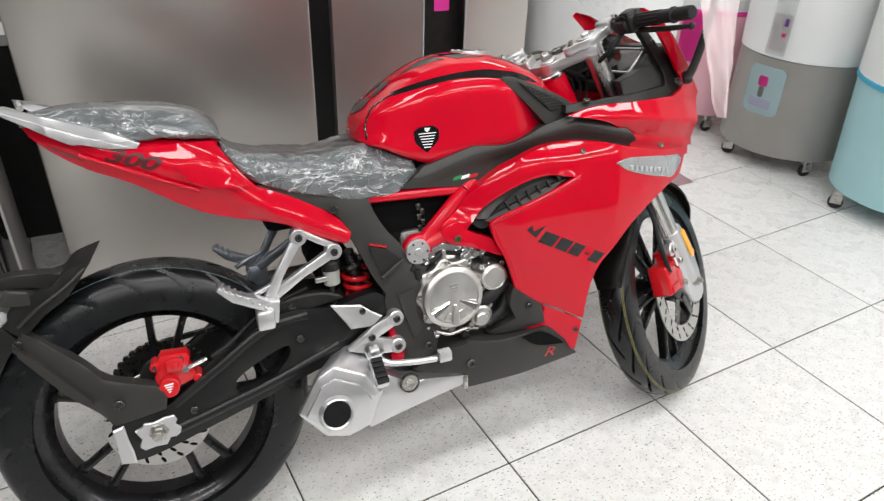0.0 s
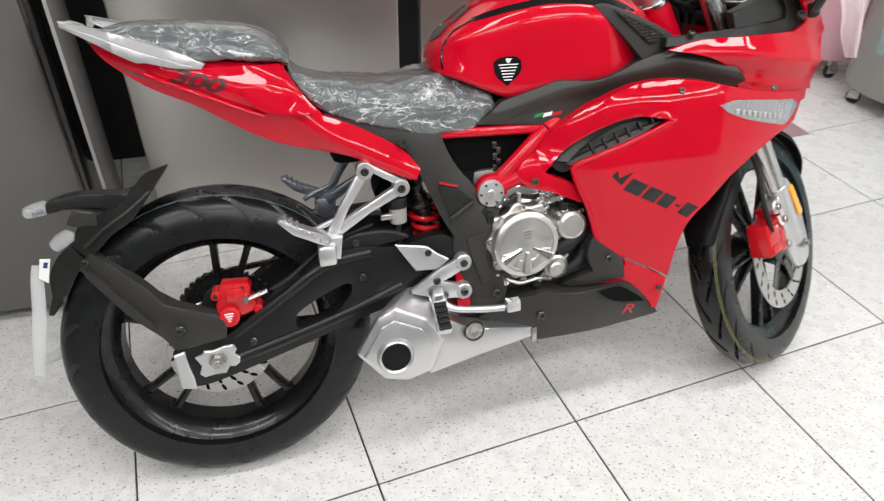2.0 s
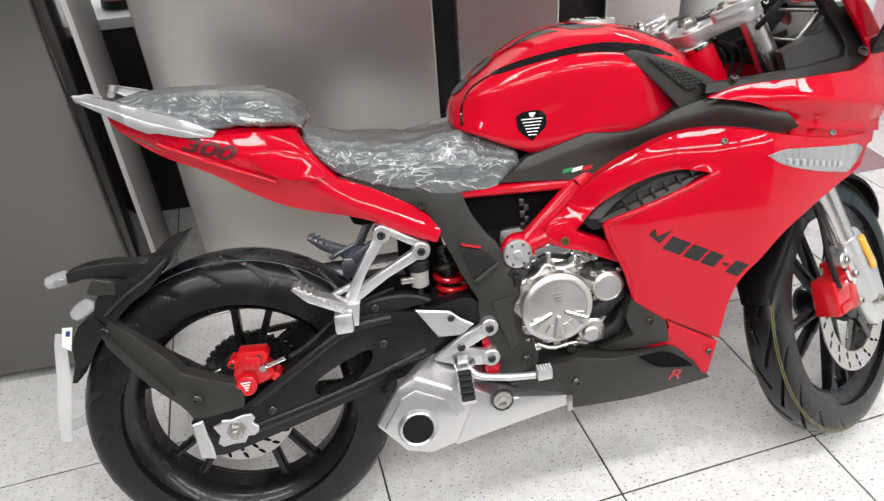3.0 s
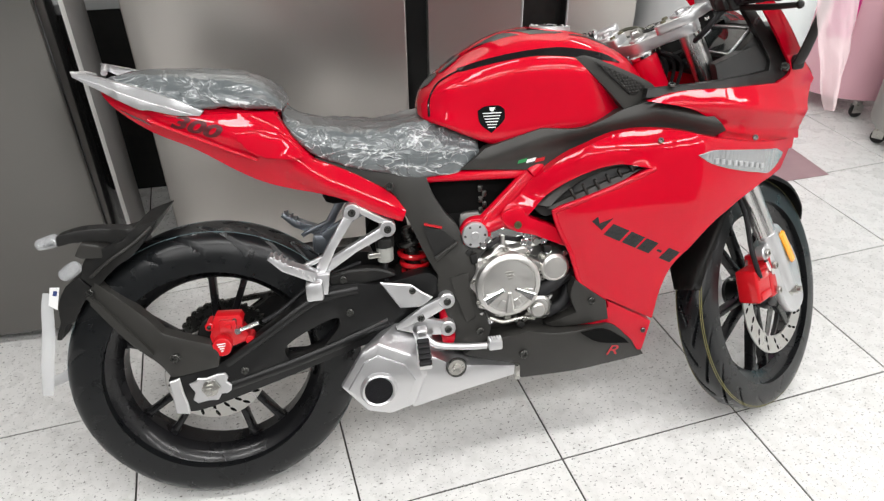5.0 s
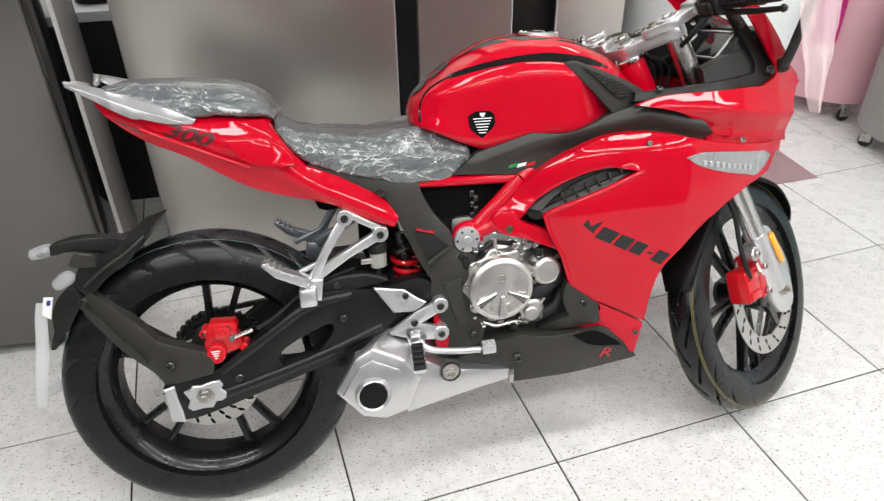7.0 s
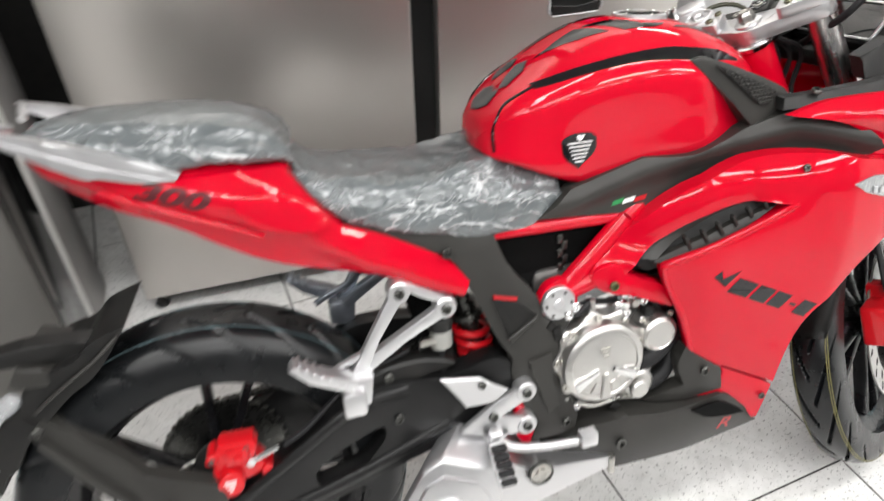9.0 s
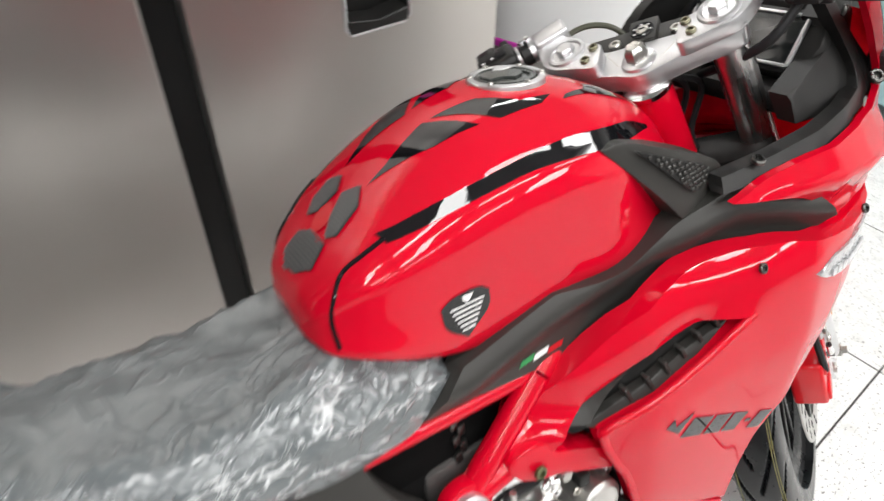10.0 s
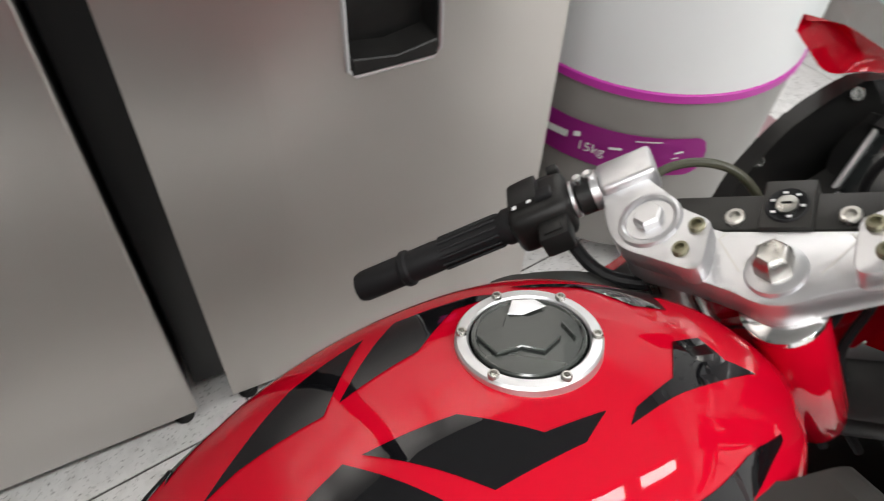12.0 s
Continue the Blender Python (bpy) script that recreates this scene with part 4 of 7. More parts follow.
part("strap", tube([(-0.355, -0.018, 0.312), (-0.322, 0.0, 0.315), (-0.29, 0.02, 0.335), (-0.265, 0.03, 0.355)], 0.012, 10, 5, 0.25), STRAPM, bike, "loose strip of milky plastic film")

# ---- exhaust ----
# the muffler: a six-sided can whose broad end plate faces out to the right and back
HEX = [(0.268, 0.298), (0.316, 0.373), (0.353, 0.390), (0.424, 0.352), (0.452, 0.30), (0.425, 0.232), (0.371, 0.217), (0.322, 0.232)]


def can():
    bm = bmesh.new()
    cx, cz = 0.355, 0.298
    rings = []
    for y, k, dx, dz in ((-0.040, 0.86, 0.10, 0.02), (-0.12, 0.98, 0.045, 0.010), (-0.176, 1.0, 0.004, 0.0), (-0.189, 0.94, 0.0, 0.0), (-0.194, 0.62, -0.004, -0.006), (-0.196, 0.46, -0.006, -0.010)):
        rings.append([bm.verts.new((cx + dx + (x - cx) * k, y, cz + dz + (z - cz) * k)) for x, z in HEX])
    n = len(HEX)
    for a, b in zip(rings, rings[1:]):
        for k in range(n):
            bm.faces.new((a[k], a[(k + 1) % n], b[(k + 1) % n], b[k]))
    bm.faces.new(rings[0])
    bm.faces.new(rings[-1])
    bmesh.ops.bevel(bm, geom=bm.edges[:], offset=0.005, segments=2, affect="EDGES", profile=0.5, clamp_overlap=True)
    return bm


ex = part("muffler", can(), MUFFL, bike, "angular silver muffler", sharp=24)
part("end_step", plate([(0.353 + (x - 0.355) * 0.76, 0.294 + (z - 0.298) * 0.74) for x, z in HEX], -0.1985, -0.185, 0.003, seg=2), MUFFL, ex, "raised six-sided end plate", sharp=24)
part("mouth_ring", lathe([(0.0285, -0.18), (0.0295, -0.206), (0.033, -0.209), (0.037, -0.205), (0.041, -0.19)], 40), MUFFL, ex, "silver outlet ring", Matrix.Translation((0.349, 0, 0.288)))
part("mouth", lathe([(0.0292, -0.2062), (0.0285, -0.170), (0.024, -0.160), (0.002, -0.155)], 40), mat("near_black_pipe", (0.012, 0.012, 0.014), 0.25, 0.7), ex, "dark open outlet", Matrix.Translation((0.349, 0, 0.288)))
TAPER = [(0.40, 0.36, 1), (0.46, 0.335), (0.515, 0.302), (0.58, 0.288), (0.650, 0.272, 1), (0.655, 0.252, 1), (0.55, 0.240), (0.42, 0.222, 1)]
part("muffler_shield", shell(spline(TAPER, 4, True), lambda x, z: lerp(x, ((0.40, 0.180), (0.50, 0.168), (0.66, 0.150))), -1, 0.10, 0.025, 0.006, 0.010, 0.02), MUFFL, ex, "tapering silver heat shield", sharp=40)
part("bolt_recess", lathe([(0.0175, 0.004), (0.0185, -0.001), (0.0215, -0.001), (0.0225, 0.004)], 28), BOLTM, ex, "dark bolt recess", Matrix.Translation((0.517, -0.177, 0.300)))
sb = part("shield_bolt", lathe([(0.006, -0.003), (0.009, -0.004), (0.010, 0.004), (0.016, 0.005), (0.018, 0.0)], 24), STEEL, ex, "recessed steel bolt", Matrix.Translation((0.517, -0.176, 0.300)))
bolt(ex, (0.398, -0.150, 0.362), 0.008, (0.3, -0.7, 0.6))
part("end_lip", box(0.012, 0.05, 0.035, 0.003, c=(0.655, -0.13, 0.255)), STEEL, ex, "folded steel shield edge", Matrix.Identity(4))

# ---- frame, engine ----
def bar(p, q, r=0.016):
    return rod(p, q, r, 18)


fr_ = part("frame", joined(bar((0.47, -0.095, 0.700), (0.69, -0.100, 0.690), 0.011), bar((0.574, -0.105, 0.575), (0.695, -0.105, 0.688), 0.016), bar((0.574, -0.105, 0.575), (0.66, -0.115, 0.605), 0.016),
                           bar((0.46, 0.095, 0.700), (0.69, 0.100, 0.690), 0.011), bar((0.574, 0.105, 0.575), (0.695, 0.105, 0.688), 0.016), bar((0.695, -0.105, 0.688), (0.90, -0.06, 0.83), 0.016), bar((0.695, 0.105, 0.688), (0.90, 0.06, 0.83), 0.016),
                           bar((0.42, -0.09, 0.62), (0.20, -0.07, 0.78), 0.012), bar((0.42, 0.09, 0.62), (0.20, 0.07, 0.78), 0.012)), RED, bike, "red tubular frame")
part("head_tube", moved(lathe([(0.026, -0.20), (0.029, -0.19), (0.029, -0.055), (0.027, -0.045)], 32, "z"), Matrix.Translation(STEM) @ Matrix.Rotation(radians(-RAKE), 4, "Y")), RED, bike, "red steering head tube")
part("head_ring", moved(lathe([(0.025, -0.046), (0.031, -0.044), (0.032, -0.037), (0.027, -0.034)], 32, "z"), Matrix.Translation(STEM) @ Matrix.Rotation(radians(-RAKE), 4, "Y")), CHROME, bike, "chrome bearing ring")
part("pivot_plate", plate(spline([(0.538, 0.56), (0.552, 0.60), (0.585, 0.608), (0.607, 0.590), (0.605, 0.555), (0.575, 0.538)], 5, True), -0.118, -0.095, 0.006, seg=2), RED, bike, "red pivot boss plate")
pv = part("pivot_cap", lathe([(0.002, -0.013), (0.007, -0.013), (0.009, -0.011), (0.016, -0.0115), (0.026, -0.0105), (0.028, -0.008), (0.028, 0)], 40), SILVER, bike, "round silver pivot cap", Matrix.Translation((0.571, -0.118, 0.573)))
for k in range(6):
    a = k * math.pi / 3
    part("cap_screw", lathe([(0.001, -0.0128), (0.0026, -0.0128), (0.0026, -0.0105)], 8), BOLTM, pv, "", Matrix.Translation((0.021 * math.cos(a), 0, 0.021 * math.sin(a))))
part("frame_tab", plate(spline([(0.493, 0.447), (0.512, 0.455), (0.525, 0.44), (0.515, 0.40), (0.525, 0.345), (0.518, 0.325), (0.495, 0.335), (0.49, 0.39)], 4, True), -0.128, -0.10, 0.004, seg=2), RED, bike, "red frame tab")

# side panel, charcoal, from under the seat down beside the engine
SIDE = [(0.259, 0.763, 1), (0.345, 0.742), (0.472, 0.711, 1), (0.488, 0.664), (0.512, 0.623), (0.537, 0.591), (0.547, 0.553, 1), (0.592, 0.537, 1), (0.574, 0.512, 1), (0.570, 0.450), (0.584, 0.413), (0.601, 0.360, 1), (0.594, 0.327, 1), (0.516, 0.330, 1), (0.522, 0.358), (0.502, 0.412), (0.488, 0.462), (0.490, 0.495, 1), (0.466, 0.539), (0.446, 0.587), (0.426, 0.634), (0.401, 0.681), (0.330, 0.718)]
SIDE_W = lambda x, z: lerp(z, ((0.34, 0.130), (0.50, 0.128), (0.60, 0.118), (0.72, 0.108), (0.78, 0.100)))
sp = part("side_panel", shell(spline(SIDE, 4, True), SIDE_W, -1, 0.03, 0.02, 0.004, 0.012, 0.02), GREYB, bike, "charcoal plastic side panel", sharp=40)
part("panel_inset", shell([(0.462, 0.606), (0.504, 0.592), (0.531, 0.566), (0.484, 0.540)], lambda x, z: SIDE_W(x, z) + 0.011, -1, 0.004, 0.02, 0.001), BLACK, sp, "sunk black facet")
part("panel_facet", shell([(0.514, 0.490), (0.553, 0.496), (0.556, 0.44), (0.566, 0.395), (0.545, 0.385), (0.530, 0.43)], lambda x, z: SIDE_W(x, z) + 0.0125, -1, 0.004, 0.02, 0.002), GREYB, sp, "raised lower facet")
part("panel_ridge", plate([(0.482, 0.538), (0.531, 0.568), (0.533, 0.562), (0.486, 0.528)], -0.140, -0.128, 0.002), GREYB, sp, "moulded ridge")
part("red_mark", plate([(0.464, 0.608), (0.500, 0.597), (0.502, 0.600), (0.465, 0.611)], -0.1312, -0.12, 0), RED_MATTE, sp, "small red stripe")
bolt(bike, (0.398, -0.121, 0.694), 0.009)
bolt(bike, (0.575, -0.143, 0.362), 0.008)
# Near-black blocks: the shade inside the frame is put into their colour.
part("inner_body", box(0.26, 0.15, 0.17, 0.02, c=(0.60, 0, 0.68)), DARK, bike, "airbox behind frame, shade put into its near-black colour")
part("inner_body", box(0.20, 0.13, 0.10, 0.02, c=(0.36, 0, 0.70)), DARK, bike, "under-seat tray, shade put into its near-black colour")
part("inner_body", box(0.11, 0.15, 0.32, 0.015, c=(0.535, 0, 0.46)), DARK, bike, "near-black plate standing in for shade inside frame")
# battery and fuse bits glimpsed between the tubes
for k in range(5):
    part("wire_clip", box(0.010, 0.006, 0.014, 0.002, c=(0.592 + 0.008 * (k % 2), -0.079, 0.66 - 0.012 * k)), BOLTM, bike, "small metal clip")

# engine
eng = part("engine_case", joined(box(0.26, 0.20, 0.20, 0.03, 3, c=(0.66, 0, 0.44)), box(0.16, 0.17, 0.16, 0.02, 2, c=(0.62, 0, 0.535)), box(0.20, 0.18, 0.08, 0.02, 2, c=(0.64, 0, 0.36))), DARKCAST, bike, "cast aluminium engine case, gap shade put into its dark colour")
cy = part("cylinder", box(0.10, 0.12, 0.12, 0.01, c=(0.76, 0, 0.585)), BLACK, bike, "black finned cylinder")
for k in range(6):
    part("fin", box(0.13, 0.15, 0.008, 0.002, 1, c=(0.73 + 0.012 * k, 0, 0.545 + 0.016 * k)), BLACK, cy)
part("cover_flange", plate(spline([(0.637 + (0.084 if k % 2 else 0.072) * math.cos(k * math.pi / 9), 0.465 + (0.084 if k % 2 else 0.072) * math.sin(k * math.pi / 9)) for k in range(18)], 3, True), -0.136, -0.10, 0.003), CAST, bike, "lobed silver cover flange")
cl = part("clutch_cover", lathe([(0.067, -0.10), (0.070, -0.150), (0.069, -0.158), (0.064, -0.162), (0.058, -0.163), (0.056, -0.160), (0.030, -0.162), (0.002, -0.163)], 64), CAST, bike, "round silver clutch cover", Matrix.Translation((0.637, 0, 0.465)))
for k in range(7):
    a = radians(205 + 22 * k)
    ri, ro = 0.034, 0.052
    part("cover_window", plate([(ri * math.cos(a - 0.13), ri * math.sin(a - 0.13)), (ro * math.cos(a - 0.16), ro * math.sin(a - 0.16)), (ro * math.cos(a + 0.16), ro * math.sin(a + 0.16)), (ri * math.cos(a + 0.13), ri * math.sin(a + 0.13))], -0.1645, -0.158, 0.001), CAST, cl, "")
for a in (210, 270, 330):
    bm = plate([(0.014, -0.004), (0.060, -0.009), (0.062, 0.009), (0.014, 0.004)], -0.168, -0.158, 0.002)
    bmesh.ops.rotate(bm, cent=(0, 0, 0), matrix=Matrix.Rotation(radians(-a), 3, "Y"), verts=bm.verts)
    part("cover_rib", bm, CHROME if a != 270 else CAST, cl, "bright machined rib")
part("crest", joined(*[plate([(x0, z), (x0 + w, z + 0.002), (x0 + w - 0.003, z + 0.005), (x0, z + 0.004)], -0.1642, -0.162, 0) for x0, w, z in ((-0.009, 0.020, 0.028), (-0.006, 0.016, 0.021), (-0.003, 0.011, 0.014))]), STEEL, cl, "embossed crest bars")
for k in range(9):
    a = radians(40 * k + 12)
    bolt(bike, (0.637 + 0.074 * math.cos(a), -0.138, 0.465 + 0.074 * math.sin(a)), 0.006, material=STEEL)
for (x, z, r, y) in ((0.742, 0.487, 0.031, -0.150), (0.706, 0.402, 0.026, -0.150)):
    c2 = part("side_cover", lathe([(r, -0.09), (r, y + 0.004), (r - 0.004, y), (r * 0.8, y - 0.001), (r * 0.75, y + 0.001), (0.002, y + 0.001)], 36), CAST, bike, "small round silver cover", Matrix.Translation((x, 0, z)))
    for k in range(4):
        a = radians(45 + 90 * k)
        bolt(bike, (x + (r + 0.005) * math.cos(a), y + 0.02, z + (r + 0.005) * math.sin(a)), 0.006, material=STEEL)
part("pump_cap", lathe([(0.016, -0.152), (0.016, -0.160), (0.013, -0.163), (0.002, -0.163)], 24), CAST, bike, "silver filler cap", Matrix.Translation((0.702, 0, 0.400)))
part("coolant_hose", tube([(0.705, -0.13, 0.43), (0.735, -0.135, 0.445), (0.76, -0.13, 0.46), (0.79, -0.11, 0.46)], 0.017, 14), GRIP, bike, "thick black coolant hose")
part("coolant_hose", tube([(0.73, -0.12, 0.375), (0.765, -0.12, 0.395), (0.785, -0.11, 0.43)], 0.014, 14), GRIP, bike, "black coolant hose")
part("engine_wires", tube([(0.585, -0.11, 0.56), (0.60, -0.125, 0.545), (0.63, -0.12, 0.558), (0.67, -0.115, 0.55), (0.70, -0.11, 0.565)], 0.005, 8), GRIP, bike, "black engine wires")
for p in ((0.588, 0.548), (0.600, 0.560), (0.676, 0.545), (0.689, 0.530), (0.70, 0.56), (0.72, 0.545), (0.715, 0.435), (0.688, 0.43), (0.66, 0.372), (0.60, 0.375), (0.73, 0.52)):
    bolt(bike, (p[0], -0.125, p[1]), 0.008, material=CHROME)
part("cylinder_cover", joined(box(0.09, 0.02, 0.045, 0.008, c=(0.635, -0.105, 0.56)), box(0.05, 0.03, 0.03, 0.006, c=(0.70, -0.105, 0.545))), CHROME, bike, "shiny cast cylinder cover")
for k in range(34):
    a = radians(random.choice((random.uniform(40, 150), random.uniform(-75, 30), random.uniform(200, 285))))
    r = random.uniform(0.086, 0.112)
    p = (0.650 + 1.15 * r * math.cos(a), -random.uniform(0.112, 0.130), 0.463 + r * math.sin(a))
    kind = k % 4
    mm = (CHROME, CAST, BLACK, STEEL)[k % 4]
    if kind == 0:
        bm = rod((0, 0.02, 0), (0, -0.006, 0), random.uniform(0.005, 0.008), 6, bevel=0.001)
    elif kind == 1:
        bm = rod((-0.012, 0, 0), (0.012, 0, random.uniform(-0.01, 0.01)), random.uniform(0.004, 0.007), 10)
    elif kind == 2:
        bm = box(random.uniform(0.012, 0.024), 0.02, random.uniform(0.010, 0.018), 0.003)
    else:
        bm = lathe([(0.004, -0.004), (0.007, -0.004), (0.009, 0.0), (0.009, 0.012)], 14)
    part("engine_fitting", bm, mm, bike, "small engine fitting", Matrix.Translation(p) @ Matrix.Rotation(random.uniform(0, 3), 4, "Y"))
part("oil_line", tube([(0.60, -0.128, 0.382), (0.63, -0.134, 0.372), (0.67, -0.134, 0.376), (0.70, -0.130, 0.368)], 0.0045, 8), STEEL, bike, "thin steel oil line")
part("radiator", box(0.03, 0.26, 0.24, 0.004, c=(0.86, 0, 0.50)), DARK, bike, "radiator behind fairing, shade put into its near-black colour")

# ---- footrests ----


def limb(pts, y0, y1, w):
    """A flat bar of varying width through points of x and z."""
    pts = [Vector(p) for p in pts]
    left, right = [], []
    for i, p in enumerate(pts):
        d = (pts[min(i + 1, len(pts) - 1)] - pts[max(i - 1, 0)]).normalized()
        nrm = Vector((-d.y, d.x))
        ww = w[i] if isinstance(w, (list, tuple)) else w
        left.append(p + nrm * ww)
        right.append(p - nrm * ww)
    return plate(left + right[::-1], y0, y1, 0.003, seg=2)


def passenger(side, material, label):
    s = side
    pk = part("passenger_bracket", joined(limb(((0.319, 0.652), (0.275, 0.585), (0.240, 0.520)), s * 0.118, s * 0.134, (0.011, 0.009, 0.012)), limb(((0.389, 0.607), (0.32, 0.573), (0.245, 0.530)), s * 0.108, s * 0.126, (0.011, 0.009, 0.012)),
                                          limb(((0.325, 0.658), (0.36, 0.635), (0.389, 0.618)), s * 0.110, s * 0.122, 0.007), limb(((0.27, 0.567), (0.22, 0.548), (0.195, 0.535)), s * 0.118, s * 0.130, 0.005),
                                          rod((0.319, s * 0.105, 0.652), (0.319, s * 0.136, 0.652), 0.017, 24, bevel=0.002), rod((0.389, s * 0.095, 0.607), (0.389, s * 0.127, 0.607), 0.017, 24, bevel=0.002),
                                          limb(((0.245, 0.535), (0.242, 0.49)), s * 0.110, s * 0.150, (0.022, 0.018))), material, bike, label)
    for x, z, y in ((0.319, 0.652, 0.136), (0.389, 0.607, 0.127)):
        bolt(pk, (x, s * y, z), 0.008, (0, s, 0))
    pg = part("passenger_peg", limb(((0.152, 0.586), (0.180, 0.562), (0.24, 0.533)), s * 0.135, s * 0.165, (0.005, 0.009, 0.011)), material, pk, "ribbed folding peg")
    for k in range(8):
        part("peg_rib", box(0.005, 0.034, 0.007, 0.0012, 1, c=(0.163 + 0.0105 * k, s * 0.150, 0.585 - 0.0078 * k)), material, pg)
    part("peg_joint", box(0.035, 0.05, 0.04, 0.006, c=(0.235, s * 0.145, 0.505)), material, pk, "peg hinge block")


passenger(-1, SILVER, "silver alloy passenger footrest bracket")
# Darker copy of the silver bracket: far-side shade is put into its colour.
passenger(1, rough_vary(mat("shaded_blue_grey_alloy", (0.30, 0.33, 0.37), 0.35, 0.8), 40, 0.28, 0.42), "silver passenger footrest bracket, far-side shade put into its colour")
hg = part("heel_guard", plate([(0.366, 0.502), (0.430, 0.489), (0.452, 0.470), (0.475, 0.455), (0.455, 0.440), (0.445, 0.437), (0.405, 0.440)], -0.150, -0.142, 0.0025), SILVER, bike, "silver alloy heel guard")
bolt(hg, (0.432, -0.150, 0.476), 0.007)
rb = part("rider_bracket", joined(limb(((0.504, 0.444), (0.46, 0.425), (0.395, 0.395)), -0.152, -0.138, (0.013, 0.015, 0.005)), limb(((0.504, 0.380), (0.45, 0.392), (0.395, 0.397)), -0.150, -0.136, (0.014, 0.020, 0.005)),
                                  plate([(0.43, 0.415), (0.47, 0.40), (0.475, 0.375), (0.455, 0.352), (0.435, 0.36), (0.425, 0.39)], -0.150, -0.138, 0.003), rod((0.504, -0.125, 0.444), (0.504, -0.154, 0.444), 0.017, 24, bevel=0.002), rod((0.504, -0.125, 0.380), (0.504, -0.152, 0.380), 0.017, 24, bevel=0.002)), SILVER, bike, "silver alloy rider footrest bracket")
for x, z, y in ((0.504, 0.444, 0.154), (0.504, 0.380, 0.152), (0.447, 0.414, 0.152)):
    bolt(rb, (x, -y, z), 0.008)
pegm = Matrix.Translation((0.447, -0.155, 0.375)) @ Matrix.Rotation(radians(25), 4, "X")
pg = part("rider_peg", joined(box(0.030, 0.075, 0.016, 0.006, 2, c=(0, -0.045, -0.004)), box(0.022, 0.02, 0.035, 0.005, c=(0, 0.0, 0.005))), SILVER, rb, "silver folding footpeg", pegm)
part("peg_rubber", joined(*[box(0.026, 0.012, 0.008, 0.003, c=(0, -0.022 - 0.014 * k, 0.007)) for k in range(5)]), GRIP, pg, "black ribbed rubber")
pd = part("brake_pedal", joined(tube([(0.45, -0.145, 0.375), (0.475, -0.155, 0.350), (0.53, -0.165, 0.342), (0.585, -0.168, 0.338)], 0.0075, 12), box(0.030, 0.024, 0.022, 0.004, c=(0.602, -0.172, 0.342))), SILVER, bike, "silver rear brake pedal")
part("pedal_pad", joined(*[box(0.004, 0.004, 0.003, 0.0008, 1, c=(0.590 + 0.006 * i, -0.181 + 0.006 * j, 0.354)) for i in range(5) for j in range(4)]), SILVER, pd, "knurled pedal pad")
part("return_spring", tube([(0.462 + 0.004 * math.cos(k * 1.3), -0.135 + 0.004 * math.sin(k * 1.3), 0.43 - 0.0011 * k) for k in range(40)], 0.001, 6, 1), STEEL, bike, "small coil spring")

# ---- shock absorber and brake reservoir ----
spn = []
for k in range(140):
    a = k / 140 * 2 * math.pi * 6.2
    u = k / 139
    c0, c1 = Vector((0.440, -0.045, 0.535)), Vector((0.462, -0.045, 0.405))
    c = c0.lerp(c1, u)
    spn.append(c + Vector((0.027 * math.cos(a), 0.027 * math.sin(a), 0.0)))
sk = part("shock_body", joined(rod((0.435, -0.045, 0.570), (0.468, -0.045, 0.36), 0.015, 16), rod((0.440, -0.045, 0.545), (0.437, -0.045, 0.556), 0.030, 24, bevel=0.002), rod((0.434, -0.045, 0.556), (0.432, -0.045, 0.582), 0.012, 12)), BOLTM, bike, "dark shock absorber body")
part("shock_spring", tube([tuple(p) for p in spn], 0.0062, 10, 1), CALIP, sk, "red coil spring")
rs = part("brake_reservoir", lathe([(0.014, -0.03), (0.017, -0.028), (0.018, 0.004)], 24, "z"), mat("milky_reservoir", (0.30, 0.30, 0.28), 0.35), bike, "milky brake fluid reservoir", Matrix.Translation((0.382, -0.100, 0.560)))
part("reservoir_cap", lathe([(0.0195, 0.003), (0.020, 0.02), (0.017, 0.024), (0.003, 0.025)], 24, "z"), BLACK, rs, "black cap")
part("reservoir_clamp", joined(box(0.03, 0.012, 0.012, 0.003, c=(-0.022, -0.008, -0.012))), STEEL, rs, "steel clamp")
part("reservoir_hose", tube([(0.382, -0.10, 0.532), (0.380, -0.102, 0.50), (0.388, -0.105, 0.46), (0.40, -0.11, 0.42)], 0.006, 8), GRIP, bike, "black reservoir hose")
part("brake_line_nut", rod((0.405, -0.12, 0.462), (0.448, -0.115, 0.492), 0.006, 10), CHROME, bike, "bright brake line ferrule")
part("rear_arch", plate(spline([(0.345, 0.56), (0.36, 0.60), (0.40, 0.62), (0.44, 0.56), (0.42, 0.50), (0.38, 0.49)], 4, True), -0.03, 0.09, 0.01), DARK, bike, "inner mudguard, shade put into its near-black colour")


